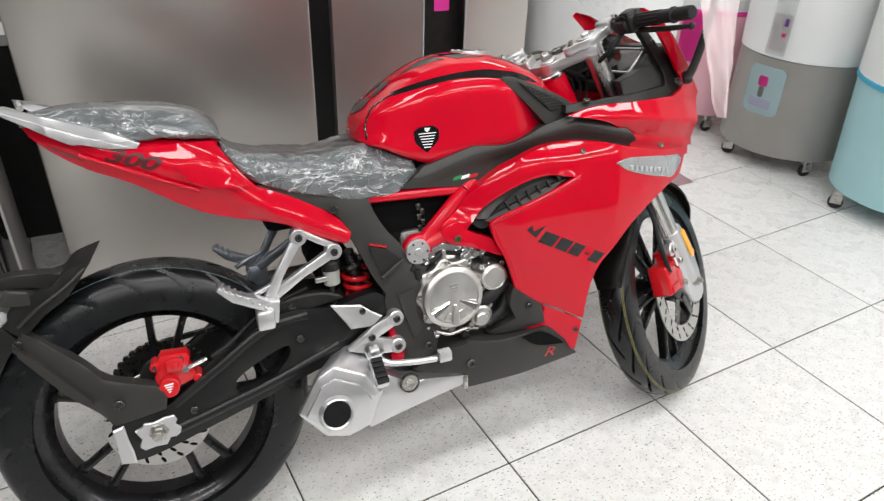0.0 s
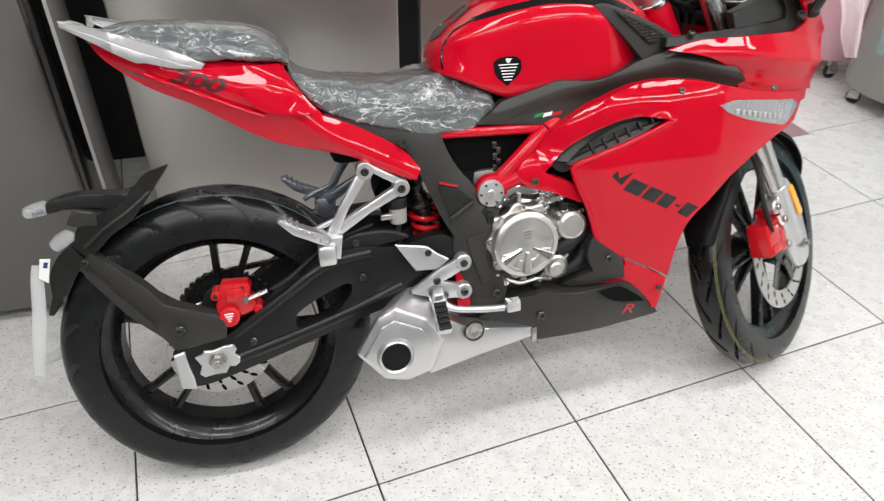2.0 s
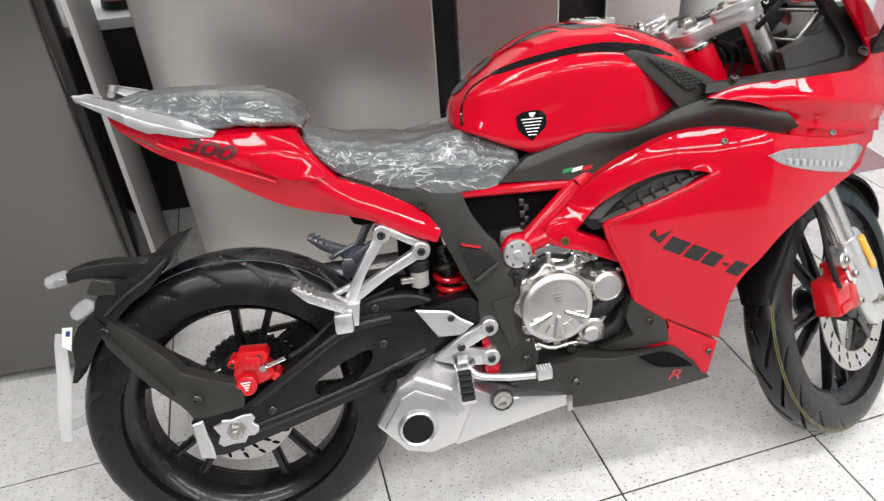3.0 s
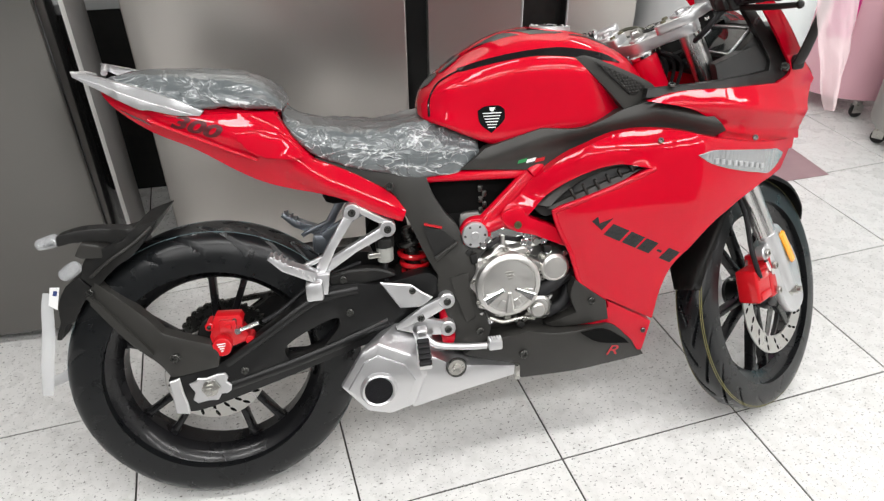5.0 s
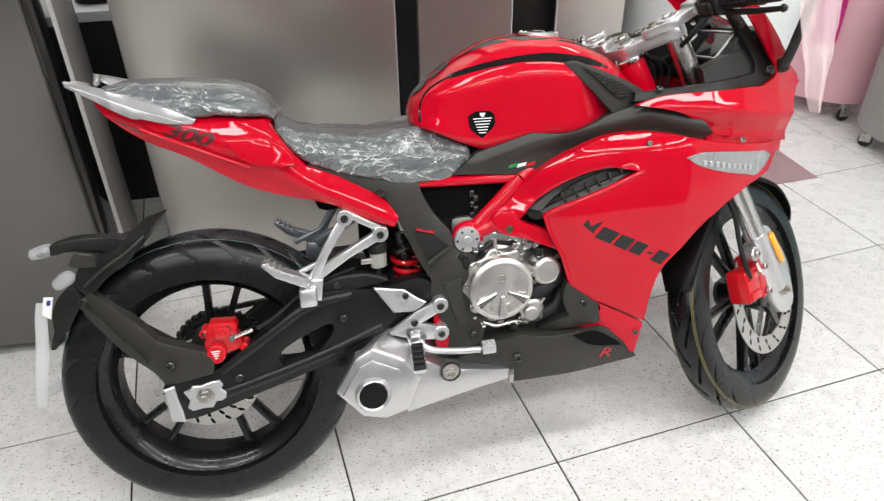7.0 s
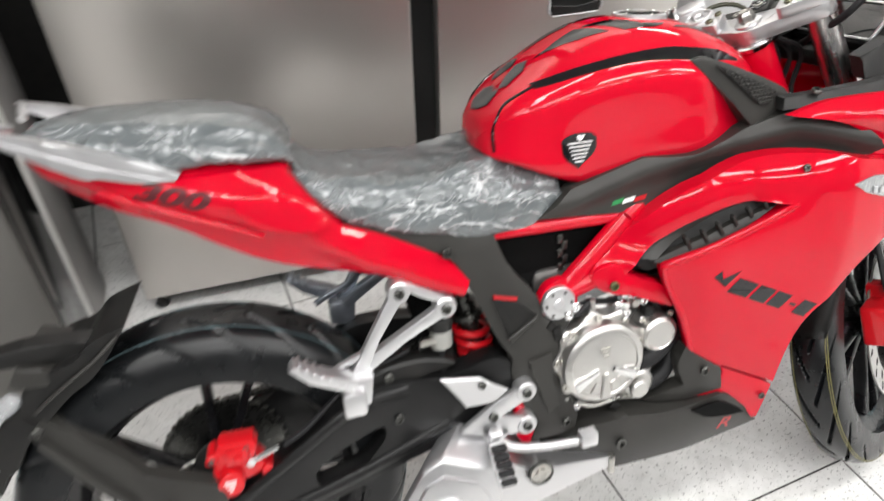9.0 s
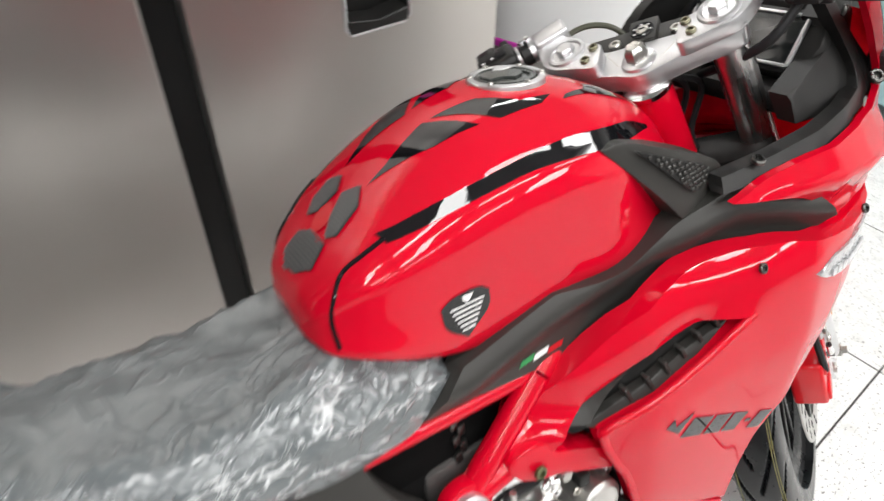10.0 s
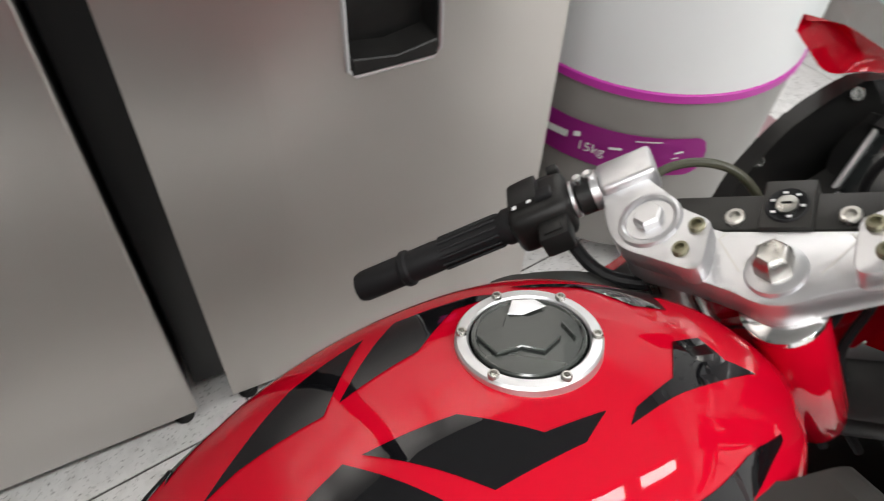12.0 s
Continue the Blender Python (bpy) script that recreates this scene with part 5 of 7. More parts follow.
# ---- tank ----
def tank_rows():
    # x, top z, shoulder y z, widest y z, lower y z
    t = ((0.470, 0.842, 0.026, 0.840, 0.040, 0.834, 0.046, 0.822), (0.482, 0.868, 0.050, 0.864, 0.070, 0.848, 0.080, 0.815), (0.520, 0.903, 0.075, 0.893, 0.100, 0.866, 0.105, 0.803), (0.570, 0.937, 0.094, 0.910, 0.116, 0.872, 0.108, 0.780),
         (0.630, 0.967, 0.106, 0.925, 0.124, 0.880, 0.100, 0.757), (0.690, 0.980, 0.112, 0.932, 0.128, 0.886, 0.104, 0.762), (0.760, 0.977, 0.114, 0.931, 0.130, 0.884, 0.112, 0.774), (0.820, 0.964, 0.106, 0.919, 0.128, 0.874, 0.118, 0.778),
         (0.880, 0.938, 0.078, 0.900, 0.108, 0.860, 0.108, 0.792), (0.930, 0.906, 0.048, 0.882, 0.078, 0.850, 0.084, 0.800), (0.972, 0.862, 0.022, 0.848, 0.040, 0.830, 0.05, 0.804))
    rows = []
    for x, zt, ys, zs, yw, zw, yl, zl in t:
        ys, zs = ys + 0.6 * (yw - ys), zs - 0.006
        rows.append([(x, 0, zt), (x, -0.42 * ys, zt - 0.10 * (zt - zs)), (x, -0.80 * ys, zt - 0.50 * (zt - zs)), (x, -ys, zs, 1), (x, -(ys + yw) / 2 - 0.004, (zs + zw) / 2), (x, -yw, zw), (x, -(yw + yl) / 2, (zw + zl) / 2), (x, -yl, zl), (x, -yl + 0.03, zl - 0.006)])
    return rows


tank = part("tank", loft(tank_rows(), 5, 4), RED, bike, "glossy red fuel tank with black decals", sharp=60)
TT = tree_of(tank)


def black_decal(outline, way, name="tank_decal", label="gloss black tank decal"):
    return part(name, sticker(TT, outline, way, 0.006), DECAL, tank, label, sharp=80)


for s, way in ((-1, "right"), (1, "left")):
    # the long stripe along the shoulder
    up = spline([(0.548, 0.9120), (0.603, 0.928), (0.669, 0.939), (0.737, 0.943), (0.783, 0.939), (0.850, 0.924), (0.895, 0.902)], 3)
    down = spline([(0.895, 0.899), (0.865, 0.907), (0.790, 0.921), (0.737, 0.928), (0.687, 0.929), (0.621, 0.921), (0.552, 0.9065)], 3)
    black_decal(up + down, way)
    # the stripe runs out into a thin line down the rear of the tank
    seam = []
    for x, z in ((0.553, 0.910), (0.530, 0.899), (0.510, 0.886), (0.496, 0.868), (0.489, 0.848), (0.488, 0.822)):
        hit, nor, _, _ = TT.ray_cast(Vector((x, s, z)), Vector((0, -s, 0)))
        seam.append(tuple(hit))
    part("tank_seam", tube(seam, 0.0026, 8), DECAL, tank, "thin black line down tank")
    # arrow pieces on the top
    for oc in ([(0.653, -0.020), (0.704, -0.027), (0.740, -0.056), (0.778, -0.057), (0.758, -0.068), (0.704, -0.070)], [(0.643, -0.018), (0.682, -0.066), (0.633, -0.058), (0.570, -0.028), (0.592, -0.028)],
               [(0.854, -0.020), (0.879, -0.016), (0.884, -0.036), (0.905, -0.044), (0.859, -0.053), (0.829, -0.058), (0.786, -0.068), (0.796, -0.060), (0.831, -0.048)]):
        black_decal([(x, -s * y) for x, y in oc], "top")
# knee pad at the rear of the tank
GREYRIB = mat("grey_pad_rib", (0.11, 0.11, 0.108), 0.35)
PADM = mat("ribbed_pad_rubber", (0.045, 0.045, 0.044), 0.4)


def band_at(outline, x):
    """Where a line across the machine at x enters and leaves an outline."""
    cut = []
    for (x0, y0), (x1, y1) in zip(outline, outline[1:] + outline[:1]):
        if (x0 > x) != (x1 > x):
            cut.append(y0 + (y1 - y0) * (x - x0) / (x1 - x0))
    return (min(cut), max(cut)) if len(cut) > 1 else None


for oc in ([(0.575, 0.040), (0.585, 0.022), (0.570, 0.006), (0.545, 0.012), (0.535, 0.030), (0.550, 0.042)], [(0.572, -0.004), (0.588, -0.024), (0.572, -0.045), (0.540, -0.046), (0.530, -0.030), (0.548, -0.014)],
           [(0.500, 0.034), (0.520, 0.026), (0.528, 0.004), (0.524, -0.020), (0.528, -0.036), (0.505, -0.040), (0.492, -0.012), (0.490, 0.016)]):
    oc = [(0.522 + 0.86 * (x - 0.537), 0.9 * y) for x, y in oc]
    pad = part("tank_pad", sticker(TT, oc, "top", 0.008, 0.0016), PADM, tank, "dark ribbed tank pad piece", sharp=80)
    ribs = []
    for k in range(40):
        x = 0.470 + 0.0031 * k
        span = band_at(oc, x)
        if span and span[1] - span[0] > 0.006:
            ribs.append(sticker(TT, [(x - 0.0009, span[0] + 0.001), (x + 0.0009, span[0] + 0.001), (x + 0.0009, span[1] - 0.001), (x - 0.0009, span[1] - 0.001)], "top", 0.012, 0.0034))
    part("pad_ribs", joined(*ribs), GREYRIB, pad, "raised grey pad ribs", sharp=80)
part("pad_crest", sticker(TT, spline([(0.536, -0.009), (0.540, 0.004), (0.529, 0.013), (0.518, 0.009), (0.514, -0.002), (0.520, -0.012), (0.529, -0.014)], 3, True), "top", 0.006, 0.0018), CALIP, tank, "raised red crest on tank pad", sharp=80)
# shield badge
BADGE = spline([(0.5840, 0.830, 1), (0.5990, 0.838), (0.6270, 0.838), (0.6400, 0.829, 1), (0.6390, 0.806), (0.6130, 0.782, 1), (0.5890, 0.804)], 4, True)
bd = part("badge", sticker(TT, BADGE, "right", 0.01, 0.0012), DECAL, tank, "black shield badge with white print")
for k in range(6):
    z = 0.823 - 0.006 * k
    w = 0.020 - 0.0024 * k
    part("print_bar", sticker(TT, [(0.614 - w, z), (0.614 + w, z - 0.001), (0.614 + w, z + 0.0012), (0.614 - w, z + 0.0022)], "right", 0.01, 0.0019), WHITE, bd, "")
part("print_crest", sticker(TT, [(0.6080, 0.836), (0.6210, 0.835), (0.6170, 0.828), (0.6135, 0.826), (0.6090, 0.830)], "right", 0.01, 0.0019), WHITE, bd, "white crest mark")
# filler cap
CAPM = Matrix.Translation((0.765, 0.004, 0.9743)) @ Matrix.Rotation(radians(5), 4, "Y") @ Matrix.Diagonal((0.95, 0.95, 1, 1))
ring = part("filler_ring", lathe([(0.0375, -0.002), (0.0378, 0.0045), (0.0390, 0.0058), (0.0450, 0.0055), (0.0464, 0.004), (0.0468, -0.006)], 72, "z"), SILVER, bike, "silver filler cap ring with screws", CAPM)
LIDM = rough_vary(mat("grey_lid_paint", (0.05, 0.056, 0.052), 0.2, 0.4, 0.6), 30, 0.16, 0.26)
lid = part("filler_lid", lathe([(0.0362, 0.0005), (0.0360, 0.0050), (0.0350, 0.0060), (0.0335, 0.0060), (0.0325, 0.0050), (0.002, 0.0052)], 64, "z"), LIDM, ring, "dark grey locking lid")
part("lid_gap", lathe([(0.0360, 0.0028), (0.0378, 0.0031), (0.0378, 0.0022), (0.0360, 0.0020)], 48, "z", True), DARK, ring, "dark joint round lid")
FLAP = [(-0.0305, 0.0118), (-0.0268, -0.0082), (-0.0102, -0.0090), (0.0003, -0.0189), (0.0156, -0.0122), (0.0159, 0.0058), (0.0042, 0.0156), (-0.0065, 0.0199), (-0.0126, 0.0121)]
part("lid_flap", moved(plate([(x, -y) for x, y in FLAP], 0.0, 0.0026, 0.0007), Matrix.Translation((0, 0, 0.0050)) @ Matrix.Rotation(radians(90), 4, "X")), LIDM, lid, "raised key flap")
# Silver plate on the grey lid paints the reflection in the finger recess.
part("finger_recess", moved(plate([(0.0045, -0.0170), (-0.0040, -0.0215), (0.0045, -0.0315), (0.0185, -0.0262), (0.0225, -0.0180)], 0.0, 0.0010, 0.0004), Matrix.Translation((0, 0, 0.0042)) @ Matrix.Rotation(radians(97), 4, "X")), SILVER, lid, "tilted silver patch, sheen of finger recess put into colour")
part("finger_ridge", box(0.0012, 0.016, 0.0022, 0.0004, c=(0.0235, -0.008, 0.0060)), LIDM, lid, "")
for k in range(6):
    a = radians(60 * k + 31)
    part("ring_screw", lathe([(0.0006, 0.0058), (0.0019, 0.0058), (0.0021, 0.0078), (0.0031, 0.0078), (0.0036, 0.0070), (0.0036, 0.0050)], 14, "z"), STEEL, ring, "", Matrix.Translation((0.0421 * math.cos(a), 0.0421 * math.sin(a), 0)))

# ---- seats ----
def seat_noise(bm, amp):
    for v in bm.verts:
        n = noise.fractal(v.co * 22, 0.6, 2.0, 4) * amp
        n2 = abs(noise.noise(Vector((v.co.x * 34, v.co.y * 24, v.co.z * 30)))) * amp
        top = 0.35 if abs(v.co.y) < 0.07 else 1.0
        v.co += top * Vector((0.2 * n, math.copysign(0.7, v.co.y) * (n + n2) if abs(v.co.y) > 0.05 else 0, n + n2))
    return bm


def rider_seat():
    # x, top z, half width, side z, lower half width, lower z
    t = ((0.205, 0.850, 0.060, 0.848, 0.085, 0.838), (0.225, 0.838, 0.085, 0.828, 0.098, 0.806), (0.262, 0.824, 0.098, 0.812, 0.106, 0.768), (0.330, 0.811, 0.106, 0.800, 0.114, 0.738), (0.400, 0.805, 0.104, 0.798, 0.116, 0.722), (0.450, 0.811, 0.092, 0.806, 0.114, 0.710),
         (0.500, 0.815, 0.080, 0.806, 0.110, 0.706), (0.545, 0.800, 0.086, 0.785, 0.106, 0.709), (0.588, 0.775, 0.094, 0.758, 0.100, 0.742))
    rows = [[(x, 0, zt), (x, -0.5 * w, zt - 0.002), (x, -w * 0.9, zs + 0.004), (x, -w - 0.006, zs - 0.012), (x, -wl - 0.004, (zs + zl) / 2), (x, -wl, zl), (x, -wl + 0.02, zl - 0.006)] for x, zt, w, zs, wl, zl in t]
    return seat_noise(loft(rows, 9, 6), 0.0045)


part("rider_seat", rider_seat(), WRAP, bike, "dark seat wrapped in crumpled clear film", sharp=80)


def pillion():
    t = ((-0.105, 0.935, 0.030, 0.932, 0.060, 0.920), (-0.06, 0.946, 0.055, 0.938, 0.078, 0.908), (0.00, 0.946, 0.070, 0.936, 0.090, 0.890), (0.06, 0.941, 0.080, 0.928, 0.098, 0.878), (0.11, 0.934, 0.086, 0.918, 0.102, 0.874), (0.16, 0.920, 0.088, 0.904, 0.102, 0.868), (0.190, 0.898, 0.086, 0.885, 0.098, 0.864), (0.207, 0.868, 0.080, 0.864, 0.09, 0.858))
    rows = [[(x, 0, zt), (x, -0.5 * w, zt - 0.002), (x, -w * 0.9, zs + 0.004), (x, -w - 0.006, zs - 0.008), (x, -wl - 0.003, (zs + zl) / 2), (x, -wl, zl), (x, -wl + 0.02, zl - 0.004)] for x, zt, w, zs, wl, zl in t]
    return seat_noise(loft(rows, 9, 6), 0.0045)


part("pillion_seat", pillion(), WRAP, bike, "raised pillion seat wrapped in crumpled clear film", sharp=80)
FILMC = bumpy(plain_glass("loose_clear_film", (0.8, 0.82, 0.83), 0.10, 0.28), 45, 0.9, 0.005)


# ---- tail ----
TAIL = [(-0.110, 0.932, 1), (-0.060, 0.908), (0.020, 0.878), (0.070, 0.866, 1), (0.194, 0.861, 1), (0.227, 0.803), (0.258, 0.762, 1), (0.314, 0.734), (0.396, 0.682), (0.430, 0.640, 1), (0.420, 0.618, 1), (0.385, 0.632), (0.340, 0.655, 1), (0.291, 0.682), (0.213, 0.704), (0.165, 0.722), (0.125, 0.747), (0.052, 0.798), (-0.015, 0.833), (-0.061, 0.868), (-0.095, 0.905)]
TAIL_W = lambda x, z: lerp(x, ((-0.12, 0.030), (-0.08, 0.062), (0.0, 0.090), (0.10, 0.108), (0.25, 0.116), (0.45, 0.112))) + 0.012 * max(0.0, 1 - abs(z - lerp(x, ((-0.1, 0.905), (0.085, 0.841), (0.193, 0.792), (0.283, 0.705), (0.43, 0.62)))) / 0.045) - 0.25 * max(0.0, lerp(x, ((-0.1, 0.90), (0.06, 0.83), (0.16, 0.775), (0.3, 0.70), (0.42, 0.63))) - z)
for s in (-1, 1):
    tl = part("tail_panel", shell(spline(TAIL, 4, True), TAIL_W, s, 0.03, 0.007, 0.0, 0.002, 0.02, 1), RED, bike, "red tail fairing panel", sharp=50)
    part("tail_facet", shell(spline([(0.130, 0.828, 1), (0.200, 0.822, 1), (0.240, 0.772, 1), (0.160, 0.782, 1)], 3, True), lambda x, z: TAIL_W(x, z) + 0.0125, s, 0.006, 0.018, 0.003), RED, tl, "raised tail facet", sharp=50)
    part("tail_edge", tube([(-0.02, s * (TAIL_W(-0.02, 0.862) + 0.009), 0.862), (0.057, s * (TAIL_W(0.057, 0.823) + 0.010), 0.823), (0.160, s * (TAIL_W(0.16, 0.772) + 0.010), 0.772)], 0.0035, 8), RED, tl, "moulded crease", sharp=80)
    TL = tree_of(tl)
    part("tail_lamp_edge", sticker(TL, [(-0.072, 0.885), (-0.030, 0.862), (-0.014, 0.848), (-0.05, 0.868)], "right" if s < 0 else "left", 0.01), mat("smoked_red_lens", (0.10, 0.004, 0.008), 0.15, 0, 1), tl, "smoked red tail lamp edge")
    RAIL = [(-0.134, 0.960, 1), (-0.085, 0.945), (-0.015, 0.918), (0.040, 0.893), (0.076, 0.872, 1), (0.070, 0.864, 1), (0.030, 0.869), (-0.012, 0.882), (-0.028, 0.884), (-0.075, 0.914), (-0.128, 0.948, 1)]
    gr = part("grab_rail", shell(spline(RAIL, 3, True), lambda x, z: lerp(x, ((-0.14, 0.094), (-0.06, 0.106), (0.08, 0.114))), s, 0.016, 0.02, 0.004), SILVER, bike, "silver alloy grab rail", sharp=30)
    part("rail_step", shell(spline([(-0.122, 0.950, 1), (-0.080, 0.930), (-0.020, 0.900), (0.058, 0.868, 1), (0.030, 0.869), (-0.012, 0.882), (-0.028, 0.884), (-0.075, 0.914)], 3, True), lambda x, z: lerp(x, ((-0.14, 0.094), (-0.06, 0.106), (0.08, 0.114))) + 0.003, s, 0.004, 0.02, 0.0015), SILVER, gr, "stepped lower facet", sharp=30)
    part("rail_bridge", tube([(-0.128, s * 0.090, 0.953), (-0.122, s * 0.06, 0.952), (-0.115, s * 0.03, 0.945)], 0.006, 10), SILVER, gr, "cross bridge of rail")
    bm = letters("300", 0.036, Matrix.Translation((0.062, 0, 0.843)) @ Matrix.Rotation(radians(20), 4, "Y") @ Matrix.Diagonal((1.55 * (1 if s < 0 else -1), 1, 0.85, 1)), 0.0014)
    for v in bm.verts:
        v.co.x += 0.5 * (v.co.z - 0.843 + 0.36 * (v.co.x - 0.062))
        hit, nor, _, _ = TL.ray_cast(Vector((v.co.x, s * 1.0, v.co.z)), Vector((0, -s, 0)))
        v.co.y = (hit.y if hit else s * 0.1) + s * 0.0012
    part("number_300", bm, mat("dark_red_print", (0.08, 0.006, 0.010), 0.5), tl, "dark printed number 300", sharp=80)
part("tail_top", loft([[(x, 0, z), (x, -w, z - 0.002), (x, -w - 0.01, z - 0.03)] for x, z, w in ((-0.100, 0.926, 0.02), (-0.06, 0.920, 0.045), (0.05, 0.885, 0.08), (0.2, 0.858, 0.095))], 4, 3), RED, bike, "red tail centre")
part("tail_under", box(0.30, 0.12, 0.05, 0.02, c=(0.18, 0, 0.80)), DARK, bike, "black under-tail tray", Matrix.Translation((0.14, 0, 0.79)) @ Matrix.Rotation(radians(18), 4, "Y") @ Matrix.Translation((-0.14, 0, -0.79)))

# ---- fairings ----
def cowl_tip(s):
    """The cowl's upright beside the screen: a curved strip that faces ahead and out."""
    rear = [(1.120, 0.152, 1.036), (1.140, 0.154, 1.016), (1.178, 0.155, 0.983)]
    front = [(1.126, 0.148, 1.044), (1.165, 0.140, 1.034)]
    if s < 0:
        rear += [(1.210, 0.154, 0.940), (1.236, 0.150, 0.896)]
        front += [(1.212, 0.130, 1.000), (1.255, 0.118, 0.955), (1.305, 0.102, 0.892)]
    else:
        rear += [(1.222, 0.130, 0.978), (1.258, 0.080, 0.940)]
        front += [(1.212, 0.128, 1.004), (1.250, 0.098, 0.977), (1.282, 0.050, 0.952)]
    rear, front = (spline([(x, s * y, z) for x, y, z in row], 5) for row in (rear, front))
    bm = bmesh.new()
    rows = []
    for a, b in zip(rear, front):
        mid = (a + b) / 2 + Vector((0.010, s * 0.008, 0.006))
        rows.append([bm.verts.new(p) for p in spline([tuple(a), tuple(mid), tuple(b)], 4)])
    for p, q in zip(rows, rows[1:]):
        for k in range(len(p) - 1):
            bm.faces.new((p[k], p[k + 1], q[k + 1], q[k]))
    bmesh.ops.solidify(bm, geom=bm.faces[:], thickness=0.005)
    return bm


def FAIR_W(x, z):
    fold = lerp(x, ((0.63, 0.610), (0.70, 0.672), (0.80, 0.724), (0.905, 0.726), (1.02, 0.738), (1.30, 0.740)))
    d = max(0.0, z - fold)
    lip = lerp(x, ((0.733, 0.618), (0.785, 0.643), (0.850, 0.667), (0.920, 0.697)))
    inset = 0.026 * min(1.0, max(0.0, (z - lip - 0.004) / 0.028)) * min(1.0, max(0.0, (0.955 - x) / 0.09))
    g = -inset - (0.12 * d + 7.5 * d * d) + lerp(x, ((0.60, 0.120), (0.66, 0.128), (0.72, 0.165), (0.80, 0.195), (0.94, 0.208), (1.02, 0.222), (1.10, 0.207), (1.17, 0.184), (1.22, 0.160), (1.26, 0.132), (1.31, 0.088)))
    return g + (0.10 if z > 0.62 else 0.19) * (z - 0.62)


FAIR = [(0.733, 0.620, 1), (0.780, 0.640), (0.845, 0.664), (0.932, 0.700, 1), (0.870, 0.709), (0.808, 0.699), (0.753, 0.671), (0.702, 0.632), (0.672, 0.592, 1), (0.640, 0.584), (0.628, 0.612), (0.681, 0.668), (0.774, 0.738), (0.873, 0.771), (0.968, 0.774), (1.060, 0.752), (1.165, 0.730), (1.305, 0.713, 1), (1.258, 0.652, 1), (1.175, 0.630), (1.089, 0.582), (1.035, 0.532), (0.991, 0.480), (0.972, 0.420), (0.963, 0.345, 1), (0.797, 0.440, 1), (0.772, 0.526), (0.757, 0.556), (0.742, 0.588)]
LOWER = [(0.802, 0.434, 1), (0.962, 0.338, 1), (0.950, 0.262, 1), (0.940, 0.262, 1), (0.915, 0.300), (0.853, 0.340), (0.738, 0.345, 1), (0.80, 0.366), (0.850, 0.370, 1), (0.862, 0.385, 1), (0.846, 0.430, 1)]
ARMR = [(0.628, 0.612), (0.645, 0.580), (0.700, 0.562), (0.760, 0.535, 1), (0.772, 0.548, 1), (0.745, 0.575), (0.690, 0.600, 1), (0.665, 0.625)]
for s, way in ((-1, "right"), (1, "left")):
    fa_ = part("side_fairing", shell(spline(FAIR, 4, True), FAIR_W, s, 0.03, 0.009, 0.0, 0.003, 0.03), RED, bike, "glossy red side fairing", sharp=50)
    part("lower_fairing", shell(spline(LOWER, 3, True), lambda x, z: FAIR_W(x, z) - 0.001, s, 0.03, 0.02, 0.004, 0.010, 0.03), RED, bike, "glossy red lower fairing", sharp=50)
    part("fairing_arm", shell(spline(ARMR, 4, True), lambda x, z: lerp(x, ((0.62, 0.128), (0.70, 0.140), (0.77, 0.150))), s, 0.035, 0.02, 0.008, 0.008, 0.01), RED, bike, "red fairing arm", sharp=50)
    ft = tree_of(fa_)
    part("inner_lining", shell(spline([(0.80, 0.735, 1), (0.95, 0.775), (1.06, 0.765, 1), (1.08, 0.68, 1), (0.80, 0.66, 1)], 3, True), lambda x, z: 0.105 + 0.18 * max(0, x - 0.85), s, 0.01, 0.04, 0.0), BLACK, bike, "black inner fairing lining")
    part("vent_lip", tube([(x, s * (FAIR_W(x, z) - 0.003), z) for x, z in ((0.733, 0.618), (0.745, 0.626), (0.785, 0.643), (0.850, 0.667), (0.932, 0.701))], 0.0060, 10), RED, fa_, "rounded red vent lip", sharp=80)
    part("edge_lip", tube([(x, s * (FAIR_W(x, z) - 0.004), z) for x, z in ((0.733, 0.620), (0.742, 0.590), (0.757, 0.556), (0.773, 0.522), (0.797, 0.440))], 0.0065, 10), RED, fa_, "rounded red fairing edge", sharp=80)
    VENT = spline([(0.690, 0.628, 1), (0.738, 0.672), (0.808, 0.708), (0.875, 0.717, 1), (0.938, 0.700, 1), (0.84, 0.655), (0.750, 0.612, 1), (0.72, 0.600)], 4, True)
    vt = part("vent_back", shell(VENT, lambda x, z: FAIR_W(x, z) - 0.032, s, 0.03, 0.02, 0.0), BLACK, bike, "black fairing vent")
    part("vent_hood", shell(spline([(0.698, 0.628, 1), (0.745, 0.672), (0.808, 0.706), (0.905, 0.712, 1), (0.820, 0.690), (0.768, 0.661), (0.728, 0.626, 1)], 4, True), lambda x, z: FAIR_W(x, z) - 0.012, s, 0.02, 0.02, 0.003), GREYB, vt, "charcoal vent hood")
    part("vent_sill", shell(spline([(0.722, 0.622, 1), (0.790, 0.656), (0.850, 0.679), (0.908, 0.699, 1), (0.850, 0.664), (0.785, 0.640), (0.738, 0.618, 1)], 3, True), lambda x, z: FAIR_W(x, z) - 0.016, s, 0.012, 0.02, 0.002), GREYB, vt, "charcoal vent sill")
    for k in range(6):
        x0 = 0.772 + 0.0235 * k
        z0 = 0.638 + 0.0096 * k
        tall = 0.026 - 0.0022 * k
        part("louvre", moved(box(0.005, 0.012, tall, 0.0012, c=(0, 0, 0)), Matrix.Translation((x0, s * (FAIR_W(x0, z0 + 0.008) - 0.017), z0 + 0.014)) @ Matrix.Rotation(radians(-24), 4, "Y")), GREYB, vt, "")
